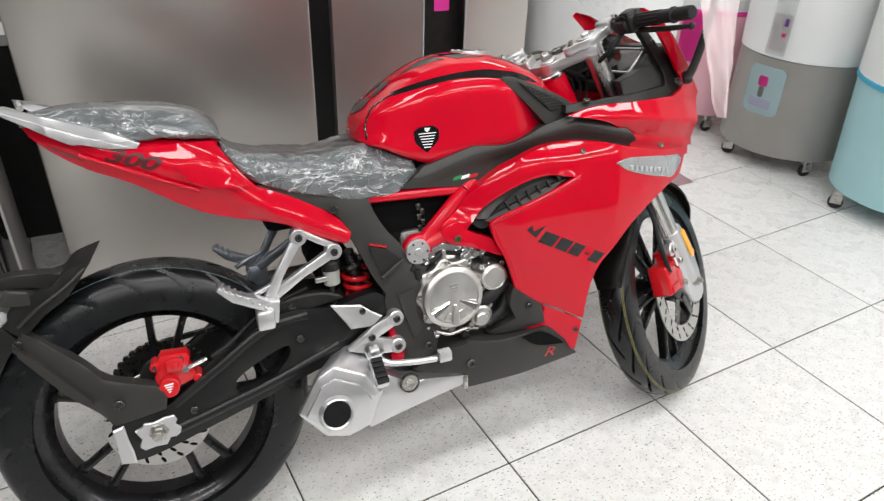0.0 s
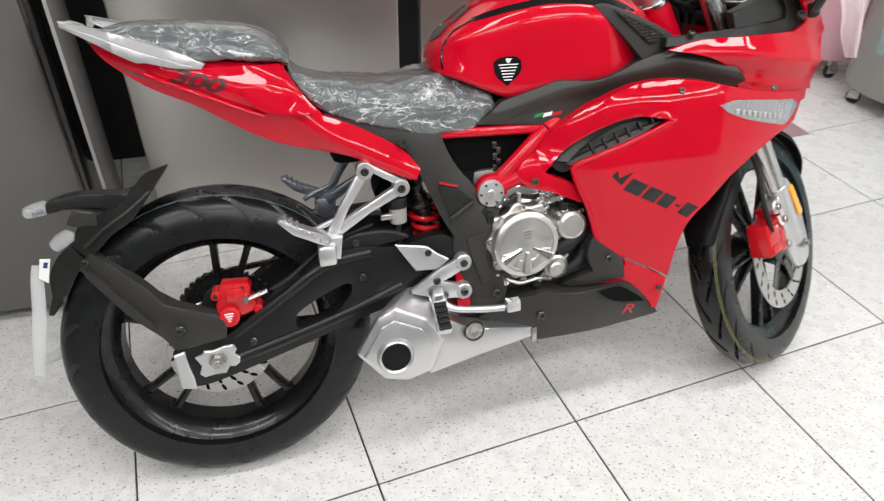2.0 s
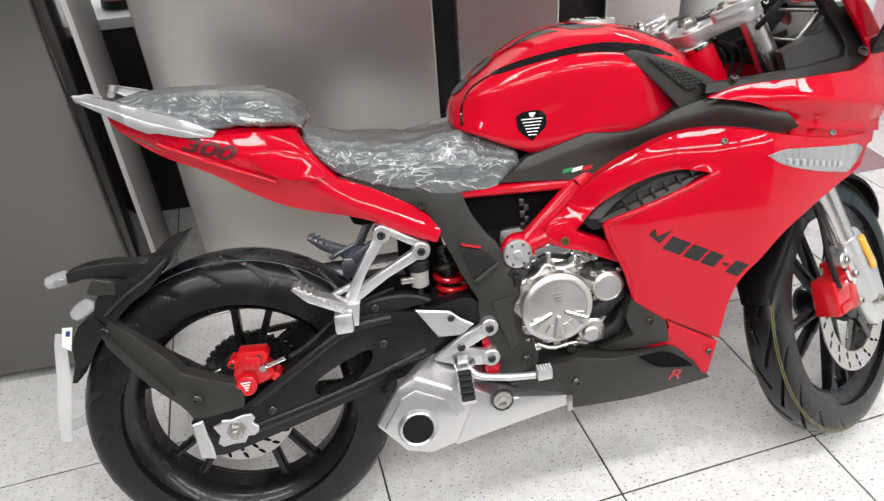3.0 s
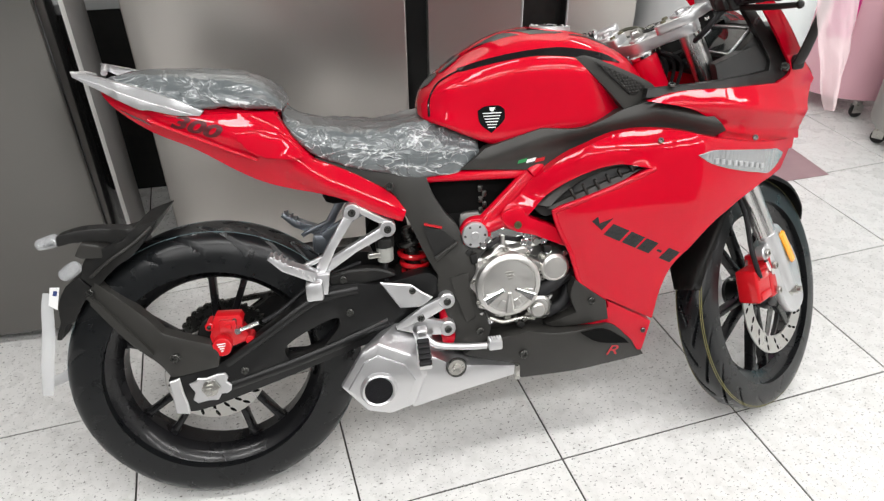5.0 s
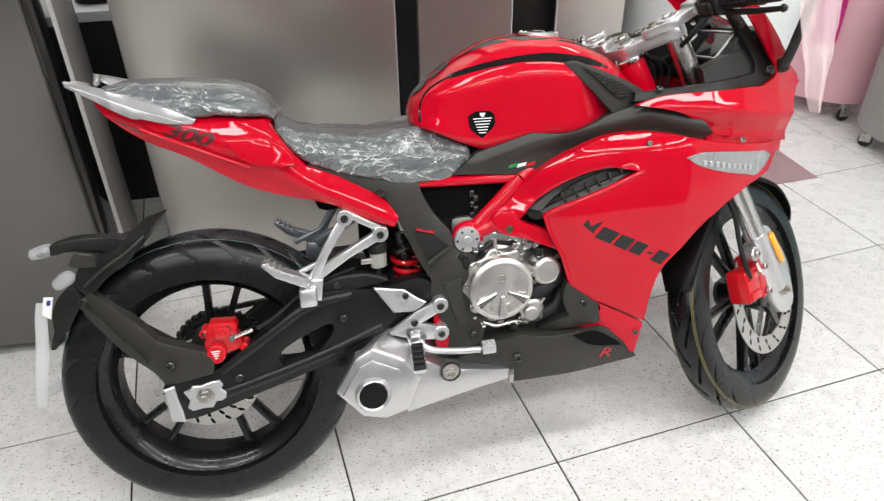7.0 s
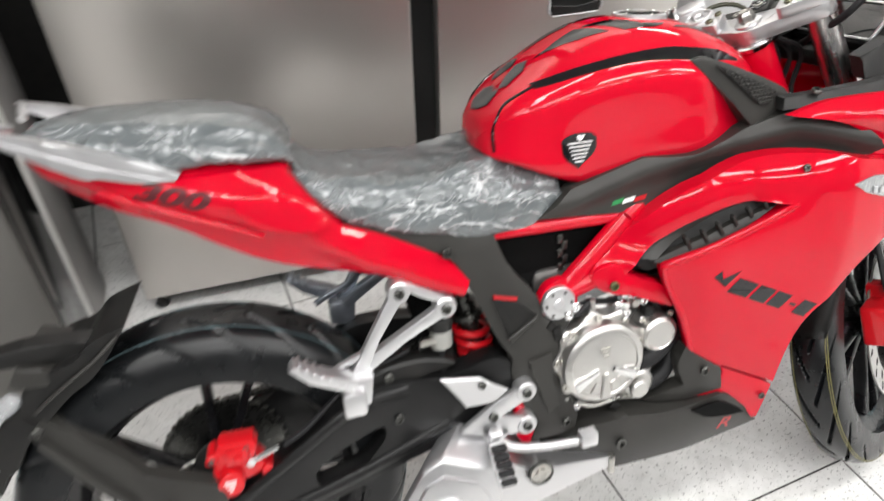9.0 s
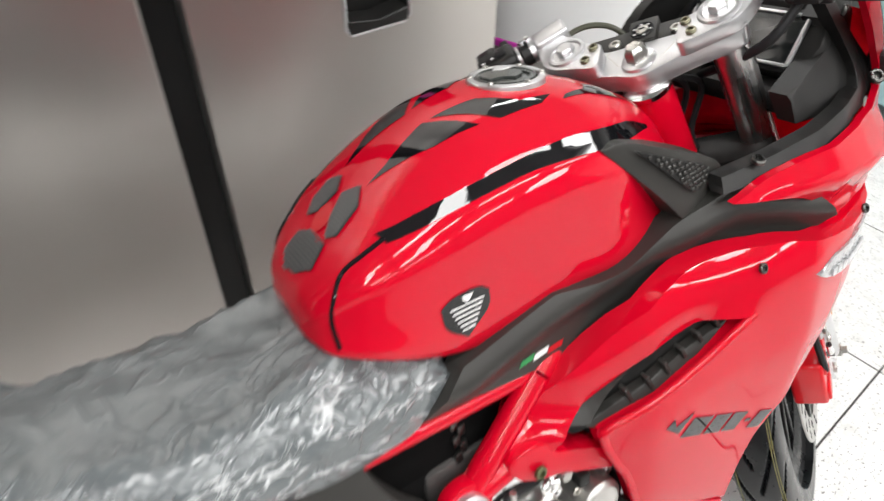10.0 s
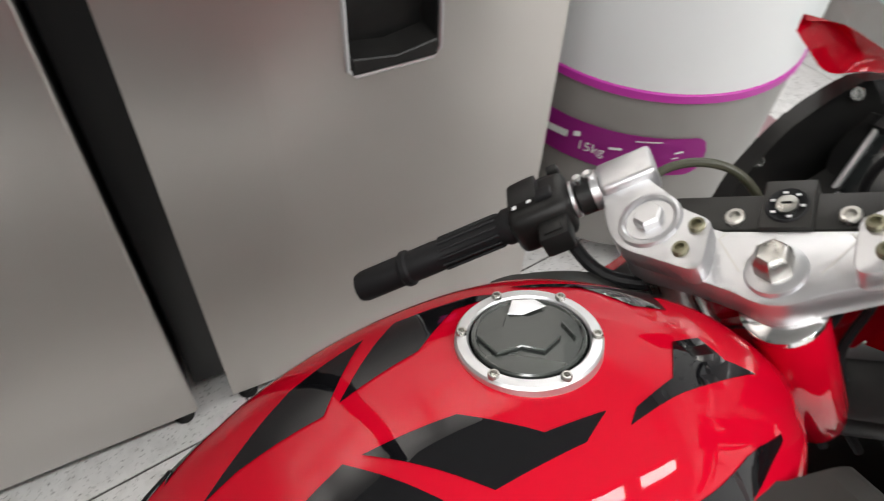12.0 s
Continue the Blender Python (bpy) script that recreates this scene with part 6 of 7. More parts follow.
    led = part("signal_lamp", shell(spline([(1.012, 0.724, 1), (1.055, 0.730), (1.225, 0.706, 1), (1.255, 0.690, 1), (1.235, 0.668), (1.205, 0.655, 1), (1.11, 0.680), (1.045, 0.703)], 4, True), lambda x, z: FAIR_W(x, z) + 0.0045, s, 0.01, 0.02, 0.002), LEDM, fa_, "clear front signal lamp", sharp=40)
    for k in range(9):
        x0 = 1.055 + 0.0155 * k
        z0 = 0.7135 - 0.0036 * k
        part("led_cell", box(0.0085, 0.003, 0.011, 0.001, c=(x0, s * (FAIR_W(x0, z0) + 0.0058), z0 - 0.006)), CELLM, led, "")
    # slanted lettering as plain bars
    tx, tz, dirx, dirz = 0.806, 0.598, 0.885, -0.466
    def slant(u0, u1, v0, v1, lean=0.22):
        return [(tx + dirx * (u + lean * v) + 0.466 * v, tz + dirz * (u + lean * v) + 0.885 * v) for u, v in ((u0, v0), (u1, v0), (u1, v1), (u0, v1))]
    bars = [[(tx, tz), (tx + 0.012, tz + 0.010), (tx + 0.016, tz - 0.006), (tx + 0.045, tz + 0.004), (tx + 0.022, tz - 0.022)]]
    for u0, w in ((0.042, 0.040), (0.088, 0.034), (0.127, 0.030)):
        bars.append(slant(u0, u0 + w, -0.016, 0.013))
    bars += [slant(0.166, 0.178, -0.004, 0.001), slant(0.184, 0.212, -0.016, 0.013)]
    for q in bars:
        part("lettering_bar", sticker(ft, q, way, 0.012, 0.0010 + 0.0002 * random.random()), DECAL, fa_, "black slanted lettering shape")
    for x, z in ((0.940, 0.756), (1.150, 0.742)):
        bolt(fa_, (x, s * (FAIR_W(x, z) + 0.003), z), 0.0062, (0, s, 0.4), BOLTM)
    bolt(bike, (0.661, s * 0.139, 0.590), 0.008, (0, s, 0), mat("green_bolt", (0.10, 0.11, 0.05), 0.4, 0.6) if s < 0 else BOLTM)
    bolt(bike, (0.945, s * (FAIR_W(0.945, 0.318) + 0.004), 0.318), 0.006, (0, s, 0))
    # charcoal trim along the frame under the tank
    TRIM = [(0.545, 0.712, 1), (0.600, 0.752, 1), (0.718, 0.784, 1), (0.792, 0.779), (0.845, 0.794), (0.881, 0.811), (0.940, 0.829, 1), (0.967, 0.825, 1), (1.022, 0.807), (1.056, 0.794), (1.081, 0.764, 1), (1.040, 0.740), (0.951, 0.752), (0.877, 0.742), (0.800, 0.722), (0.768, 0.710, 1), (0.731, 0.697), (0.672, 0.700)]
    TRB = lambda x, z: lerp(x, ((0.54, 0.104), (0.70, 0.112), (0.85, 0.128), (0.95, 0.160), (1.09, 0.205)))
    TRW = lambda x, z: TRB(x, z) + 0.014 * max(0.0, 1 - abs(z - lerp(x, ((0.60, 0.732), (0.72, 0.766), (0.80, 0.776), (0.95, 0.808), (1.08, 0.775)))) / 0.028)
    tr = part("frame_trim", shell(spline(TRIM, 4, True), TRW, s, 0.03, 0.007, 0.0, 0.002, 0.02, 1), GREYB, bike, "charcoal plastic frame trim", sharp=45)
    tt = tree_of(tr)
    for (a, b, mm) in ((0.667, 0.685, GREEN), (0.685, 0.704, WHITE), (0.704, 0.723, RED_MATTE)):
        part("flag_bar", sticker(tt, [(a, 0.713), (b, 0.716), (b + 0.003, 0.724), (a + 0.003, 0.721)], way, 0.01), mm, tr, "small tricolour flag stripe")
    # corner pads on the tank with grille
    PAD = [(0.785, 0.922, 1), (0.815, 0.922), (0.905, 0.882), (0.948, 0.858), (0.964, 0.838, 1), (0.955, 0.815, 1), (0.891, 0.806, 1), (0.849, 0.856)]
    PADW = lambda x, z: 0.120 + 0.05 * (0.86 - z) + lerp(x, ((0.78, 0.008), (0.88, 0.022), (0.96, 0.014)))
    pdm = part("tank_corner_pad", shell(spline(PAD, 4, True), PADW, s, 0.04, 0.02, 0.005, 0.008, 0.015), GREYB, bike, "charcoal tank corner pad with grille", sharp=40)
    INSET = [(0.821, 0.913), (0.915, 0.868), (0.930, 0.856), (0.907, 0.840), (0.893, 0.845)]
    ins = part("pad_inset", shell(INSET, lambda x, z: PADW(x, z) + 0.0085, s, 0.004, 0.02, 0.001), BLACK, pdm, "textured inset")

    def within(x, z):
        odd = False
        for (x0, z0), (x1, z1) in zip(INSET, INSET[1:] + INSET[:1]):
            if (z0 > z) != (z1 > z) and x < (x1 - x0) * (z - z0) / (z1 - z0) + x0:
                odd = not odd
        return odd

    for i in range(18):
        for j in range(12):
            x = 0.826 + 0.0068 * i + 0.0034 * (j % 2)
            z = 0.908 - 0.0060 * j
            if within(x - 0.003, z) and within(x + 0.003, z):
                part("grille_scale", box(0.0052, 0.003, 0.0042, 0.001, 1, c=(x, s * (PADW(x, z) + 0.0090), z)), GREYB, ins, "")
    # upper cowl, over the lamp strip and round the cockpit
    COWL = [(0.920, 0.832, 1), (0.990, 0.846), (1.100, 0.846), (1.215, 0.843, 1), (1.252, 0.864), (1.226, 0.914), (1.178, 0.985), (1.150, 1.024, 1), (1.160, 1.030, 1), (1.218, 0.968), (1.300, 0.884), (1.364, 0.832, 1), (1.310, 0.782), (1.312, 0.710, 1), (1.216, 0.732), (1.150, 0.744), (1.095, 0.757, 1), (1.036, 0.797), (0.990, 0.817)]
    if s > 0:
        COWL = COWL[:5] + [(1.262, 0.880), (1.285, 0.890)] + COWL[10:]
    COWLW = lambda x, z: lerp(x, ((0.90, 0.155), (1.00, 0.180), (1.08, 0.192), (1.15, 0.184), (1.21, 0.166), (1.26, 0.146), (1.30, 0.118), (1.37, 0.060))) - 0.16 * max(0, z - 0.86) + 0.028 * max(0.0, 1 - abs(z - lerp(x, ((0.93, 0.828), (1.10, 0.812), (1.226, 0.788), (1.30, 0.776)))) / 0.045)
    part("upper_cowl", shell(spline(COWL, 4, True), COWLW, s, 0.010, 0.007, 0.0, 0.0, 0.010, 1), RED, bike, "glossy red upper cowl", sharp=50)
    part("cowl_lip", shell(spline([(1.078, 0.775, 1), (1.100, 0.766, 1), (1.216, 0.740), (1.300, 0.722, 1), (1.295, 0.690, 1), (1.10, 0.716), (1.078, 0.735, 1)], 3, True), lambda x, z: COWLW(x, max(z, lerp(x, ((0.99, 0.817), (1.036, 0.797), (1.095, 0.757), (1.216, 0.732), (1.31, 0.710))))) - 0.006, s, 0.01, 0.02, 0.002), RED, bike, "red inner lip of cowl", sharp=50)
    INN = [(0.922, 0.836, 1), (1.080, 0.843), (1.214, 0.841, 1)]
    if s < 0:
        INN += [(1.258, 0.864), (1.234, 0.914), (1.186, 0.985), (1.166, 1.004, 1), (1.152, 0.992, 1), (1.176, 0.950), (1.206, 0.892), (1.200, 0.868, 1), (1.080, 0.859), (0.928, 0.852, 1)]
    else:
        INN += [(1.285, 0.868), (1.318, 0.900, 1), (1.250, 0.968, 1), (1.216, 0.984, 1), (1.176, 0.988, 1), (1.142, 0.970), (1.112, 0.952), (1.092, 0.928), (1.077, 0.908), (1.060, 0.884), (1.036, 0.862, 1), (0.952, 0.856, 1)]
    part("cockpit_panel", shell(spline(INN, 4, True), lambda x, z: COWLW(x, z) - 0.014 - (0.25 if s < 0 else 0.04) * max(0, (z - 0.852)), s, 0.02, 0.02, 0.003), BLACK, bike, "black cockpit side panel", sharp=40)
    part("cockpit_wall", shell([(1.095, 0.852), (1.250, 0.845), (1.262, 0.875), (1.205, 0.965), (1.180, 0.952), (1.185, 0.920), (1.140, 0.904), (1.090, 0.886)], lambda x, z: 0.140 - 0.35 * (z - 0.85), s, 0.03, 0.04, 0.004), BLACK, bike, "black cockpit inner wall")
    bolt(bike, (1.170, s * 0.140, 0.968) if s < 0 else (1.194, 0.134, 0.966), 0.007, (-0.5, -s * 0.7, 0.3))
    if s > 0:
        bolt(bike, (1.098, 0.152, 0.920), 0.006, (-0.3, -0.8, 0.3))
    part("cowl_tip", cowl_tip(s), RED, bike, "glossy red cowl tip beside screen", sharp=50)
    bolt(bike, (1.235, s * 0.152, 0.872), 0.010, (-0.3, s * 0.6, 0.6))
    bolt(bike, (0.975, s * 0.172, 0.857), 0.008, (0, s * 0.3, 1))

# nose: the cowl joined across the front, with the lamp below
def nose():
    rows = []
    for z, xf, w in ((0.66, 1.262, 0.10), (0.71, 1.302, 0.100), (0.78, 1.306, 0.105), (0.832, 1.362, 0.062), (0.885, 1.300, 0.112), (0.95, 1.240, 0.128)):
        rows.append([(xf + 0.03, 0, z), (xf + 0.022, -0.45 * w, z), (xf, -w, z)])
    bm = loft(rows, 4, 4, False)
    bmesh.ops.solidify(bm, geom=bm.faces[:], thickness=0.004)
    return bm


part("nose_cowl", nose(), RED, bike, "glossy red nose cowl", sharp=50)


def screen():
    rows = []
    for z, xf, w in ((0.950, 1.245, 0.120), (1.01, 1.205, 0.130), (1.07, 1.150, 0.122), (1.12, 1.095, 0.085)):
        rows.append([(xf + 0.035, 0, z), (xf + 0.022, -0.55 * w, z), (xf - 0.02, -w, z - 0.005)])
    bm = loft(rows, 4, 4, False)
    bmesh.ops.solidify(bm, geom=bm.faces[:], thickness=0.003)
    return bm


ws = part("windscreen", screen(), plain_glass("clear_screen", (0.9, 0.92, 0.92), 0.02, 0.10), bike, "clear low windscreen", sharp=60)
ws.visible_shadow = False
# dash
DASH = Matrix.Translation((1.180, 0.006, 0.910)) @ Matrix.Rotation(radians(-48), 4, "Y") @ Matrix.Diagonal((1, 1.22, 1, 1))
ds = part("dashboard", moved(plate(spline([(-0.09, -0.045, 1), (-0.10, 0.0), (-0.085, 0.042, 1), (0.085, 0.042, 1), (0.10, 0.0), (0.09, -0.045, 1)], 3, True), -0.02, 0.02, 0.006, seg=2), Matrix.Rotation(radians(90), 4, "Z") @ Matrix.Rotation(radians(-90), 4, "X")), BLACK, bike, "black instrument cluster", DASH)
part("dash_bezel", moved(joined(*[box(a, b, 0.006, 0.002, c=c) for a, b, c in ((0.070, 0.005, (0, 0.075, 0.023)), (0.070, 0.005, (0, -0.075, 0.023)), (0.005, 0.15, (0.034, 0, 0.023)), (0.005, 0.15, (-0.034, 0, 0.023)))]), Matrix.Identity(4)), SILVER, ds, "silver display bezel")
part("dash_glass", box(0.062, 0.142, 0.004, 0.001, c=(0, 0, 0.0215)), mat("dark_display", (0.02, 0.023, 0.023), 0.10, 0, 0.35), ds, "dark display glass")
part("dash_shroud", box(0.13, 0.24, 0.03, 0.01, c=(1.175, 0.01, 0.862)), BLACK, bike, "black cockpit floor")
part("dash_shroud", box(0.05, 0.20, 0.10, 0.015, c=(1.24, 0, 0.91)), BLACK, bike, "black screen bracket")

# belly pan
BELLY = [(0.540, 0.303, 1), (0.600, 0.335), (0.680, 0.352, 1), (0.750, 0.338), (0.860, 0.345, 1), (0.880, 0.335), (0.940, 0.275), (0.962, 0.240, 1), (0.80, 0.232), (0.657, 0.229, 1), (0.64, 0.255), (0.600, 0.278)]
BELLY_W = lambda x, z: lerp(x, ((0.54, 0.130), (0.66, 0.150), (0.80, 0.156), (0.97, 0.140))) + 0.2 * (z - 0.32)
for s, way in ((-1, "right"), (1, "left")):
    bp_ = part("belly_pan", shell(spline(BELLY, 4, True), BELLY_W, s, 0.05, 0.022, 0.004, 0.010, 0.02), GREYB, bike, "charcoal belly pan", sharp=40)
    # No opening is cut: a near-black patch paints its shade on the pan.
    part("belly_hole", shell(spline([(0.795, 0.338, 1), (0.850, 0.338), (0.905, 0.300, 1), (0.915, 0.288, 1), (0.84, 0.305)], 3, True), lambda x, z: BELLY_W(x, z) + 0.0115, s, 0.004, 0.03, 0.0), DARK, bp_, "near-black patch, shade of drain opening put into colour")
    bt = tree_of(bp_)
    bolt(bp_, (0.669, s * (BELLY_W(0.669, 0.300) + 0.010), 0.300), 0.010, (0, s, 0))
    bm = letters("R", 0.034, Matrix.Translation((0.880, 0, 0.272)) @ Matrix.Rotation(radians(10), 4, "Y") @ Matrix.Diagonal((1.7 * (1 if s < 0 else -1), 1, 1, 1)))
    for v in bm.verts:
        v.co.x += (v.co.z - 0.272) * 0.35
        hit, nor, _, _ = bt.ray_cast(Vector((v.co.x, s * 1.0, v.co.z)), Vector((0, -s, 0)))
        v.co.y = (hit.y if hit else s * 0.15) + s * 0.0012
    part("letter_r", bm, RED_MATTE, bp_, "red letter R", sharp=80)
    part("engine_trim", shell(spline([(0.782, 0.462, 1), (0.800, 0.446), (0.852, 0.404, 1), (0.862, 0.356, 1), (0.752, 0.340, 1), (0.728, 0.345, 1), (0.790, 0.378, 1), (0.775, 0.42)], 3, True), lambda x, z: FAIR_W(x, z) + 0.004, s, 0.03, 0.02, 0.004, 0.006, 0.01), GREYB, bike, "charcoal engine trim", sharp=40)
    bolt(bike, (0.818, s * (FAIR_W(0.818, 0.410) + 0.009), 0.410), 0.008, (0, s, 0))

# ---- fork, front wheel, bars: all turned with the steering ----
FW = FORK @ Matrix.Translation((0.042, -0.006, -0.735))
fw = wheel(bike, "front_wheel", FW @ Matrix.Rotation(radians(RAKE), 4, "Y"), FRONT_R, 0.090, 0.222, 0.076, 0.044, "gloss black front wheel with paired spokes", 5,
           ((0.2885, -0.031, YELLOW), (0.2885, 0.031, YELLOW), (0.2865, -0.034, YELLOW)), 17, 20, 1.7, (0.02, 0.84))
disc(fw, -0.062, 0.108, 0.150, 18)
for k in range(6):
    part("disc_carrier_arm", moved(plate([(0.04, -0.012), (0.112, -0.008), (0.112, 0.008), (0.04, 0.012)], -0.064, -0.060, 0.001), Matrix.Rotation(radians(60 * k), 4, "Y")), BOLTM, fw, "black disc carrier arm")
for s in (-1, 1):
    leg = part("fork_tube", rod((0.040, s * 0.100, 0.010), (0.034, s * 0.108, -0.56), 0.0245, 28), rough_vary(mat("brushed_fork_steel", (0.62, 0.61, 0.60), 0.28, 1.0), 60, 0.2, 0.36, (1, 1, 0.1)), bike, "brushed steel fork tube", FORK)
    lw = part("fork_leg", joined(rod((0.032, s * 0.098, -0.555), (0.033, s * 0.098, -0.72), 0.025, 24, 0.024, 0.003), plate(spline([(-0.006, -0.60), (0.026, -0.556), (0.078, -0.566), (0.098, -0.66), (0.076, -0.782), (0.008, -0.776), (-0.010, -0.69)], 4, True), s * 0.085, s * 0.109, 0.005, seg=2)), SILVER, bike, "silver alloy fork leg", FORK @ Matrix.Translation((0.003, s * 0.012, 0.004)))
    part("caliper_lug", joined(rod((-0.012, s * 0.086, -0.585), (-0.012, s * 0.110, -0.585), 0.017, 18, bevel=0.003), box(0.034, 0.020, 0.030, 0.005, 2, c=(0.006, s * 0.098, -0.590))), SILVER, lw, "silver caliper lug")
    bolt(lw, (-0.012, s * 0.111, -0.585), 0.009, (0, s, 0), STEEL)
    part("fork_reflector", moved(box(0.022, 0.010, 0.090, 0.007, 3), Matrix.Translation((0.070, s * 0.115, -0.626)) @ Matrix.Rotation(radians(-6), 4, "Y")), AMBER, lw, "amber side reflector")
    part("front_axle_nut", joined(moved(lathe([(0.018, 0), (0.018, 0.004), (0.012, 0.005), (0.012, 0.018), (0.007, 0.019), (0.007, 0.028)], 6), Matrix.Translation((0.036, s * 0.105, -0.727)) @ Matrix.Diagonal((1, s, 1, 1)))), STEEL, lw, "zinc axle nut")
FCAL = Matrix.Translation((-0.044, -0.090, -0.640)) @ Matrix.Rotation(radians(20), 4, "Y")
fc_ = part("front_caliper", moved(joined(box(0.086, 0.055, 0.078, 0.007, 3), box(0.034, 0.060, 0.104, 0.006, 2, c=(0.030, 0, 0.010))), FCAL), CALIP, bike, "red painted front brake caliper", FORK)
for k in (-1, 1):
    bolt(fc_, tuple(FCAL @ Vector((0.038, -0.034, 0.03 * k))), 0.009, material=STEEL)
    part("caliper_ridge", moved(box(0.046, 0.010, 0.020, 0.004, c=(-0.014, -0.028, 0.024 * k)), FCAL), CALIP, fc_, "red caliper ridge")
part("front_banjo", moved(joined(rod((0.005, -0.045, 0.025), (0.005, -0.02, 0.025), 0.008, 6), rod((0.0, -0.04, 0.03), (-0.012, -0.04, 0.055), 0.005, 10)), FCAL), CHROME, fc_, "chrome brake line fitting")
part("front_brake_hose", tube([(-0.065, -0.12, -0.61), (-0.05, -0.115, -0.54), (0.0, -0.10, -0.46), (0.02, -0.07, -0.36), (0.03, -0.05, -0.2)], 0.006, 8), GRIP, bike, "black front brake hose", FORK)
part("sensor_wire", tube([(0.02, -0.06, -0.38), (0.06, -0.075, -0.45), (0.075, -0.08, -0.55), (0.06, -0.09, -0.62)], 0.004, 8), GRIP, bike, "black sensor wire", FORK)


def fender():
    rows = []
    for a, w in ((28, 0.030), (40, 0.050), (60, 0.058), (90, 0.060), (120, 0.060), (150, 0.050), (166, 0.030)):
        r = FRONT_R + 0.014
        x, z = r * math.cos(radians(a)), r * math.sin(radians(a))
        rows.append([(x, 0, z), (x * 0.995, -0.6 * w, z * 0.995), (x * 0.97, -w, z * 0.97), (x * 0.93, -w - 0.003, z * 0.93)])
    bm = loft(rows, 5, 3, False)
    bmesh.ops.solidify(bm, geom=bm.faces[:], thickness=0.003)
    return bm


part("front_fender", fender(), BLACK, bike, "satin black front mudguard", FW @ Matrix.Rotation(radians(RAKE), 4, "Y"), sharp=60)
part("lower_clamp", box(0.06, 0.25, 0.035, 0.008, 2, c=(0.02, 0, -0.20)), BLACK, bike, "black lower fork clamp", FORK)
# top clamp
YOKE = [(0.0440, 0.046, 1), (0.052, 0.070), (0.066, 0.098), (0.052, 0.124), (0.0240, 0.126), (0.0115, 0.108, 1), (0.0017, 0.066, 1), (-0.0105, 0.030, 1), (-0.0180, 0.013), (-0.0200, 0.0)]
YOKE = spline(YOKE + [(p[0], -p[1], *p[2:]) for p in YOKE[-2::-1]], 4, True)
XY = Matrix(((1, 0, 0, 0), (0, 0, 1, 0), (0, 1, 0, 0), (0, 0, 0, 1)))
yk = part("top_clamp", moved(plate(YOKE, -0.034, -0.008, 0.0022, seg=2), XY), SILVER, bike, "silver alloy top fork clamp", FORK)
for s in (-1, 1):
    for p, q in (((0.0410, 0.0438), (0.0356, 0.0484)), ((0.0356, 0.0484), (0.0070, 0.0280))):
        d = (Vector(q) - Vector(p)).normalized() * 0.0007
        part("clamp_groove", moved(plate([(p[0] - d.y, s * (p[1] + d.x)), (p[0] + d.y, s * (p[1] - d.x)), (q[0] + d.y, s * (q[1] - d.x)), (q[0] - d.y, s * (q[1] + d.x))], -0.0083, -0.0076, 0), XY), CAST, yk, "")
sn = part("stem_nut", lathe([(0.0138, -0.004), (0.0146, -0.002), (0.0146, 0.009), (0.0130, 0.0125), (0.0105, 0.0150), (0.0098, 0.0155), (0.0070, 0.0150), (0.002, 0.0148)], 6, "z"), STEEL, yk, "bright hexagonal steering stem nut", Matrix.Translation((0.008, 0.002, 0.0)), sharp=30)
part("stem_washer", lathe([(0.0205, -0.009), (0.0225, -0.007), (0.0215, -0.0040), (0.0165, -0.0020), (0.014, -0.0018)], 36, "z"), SILVER, sn, "silver flange washer")
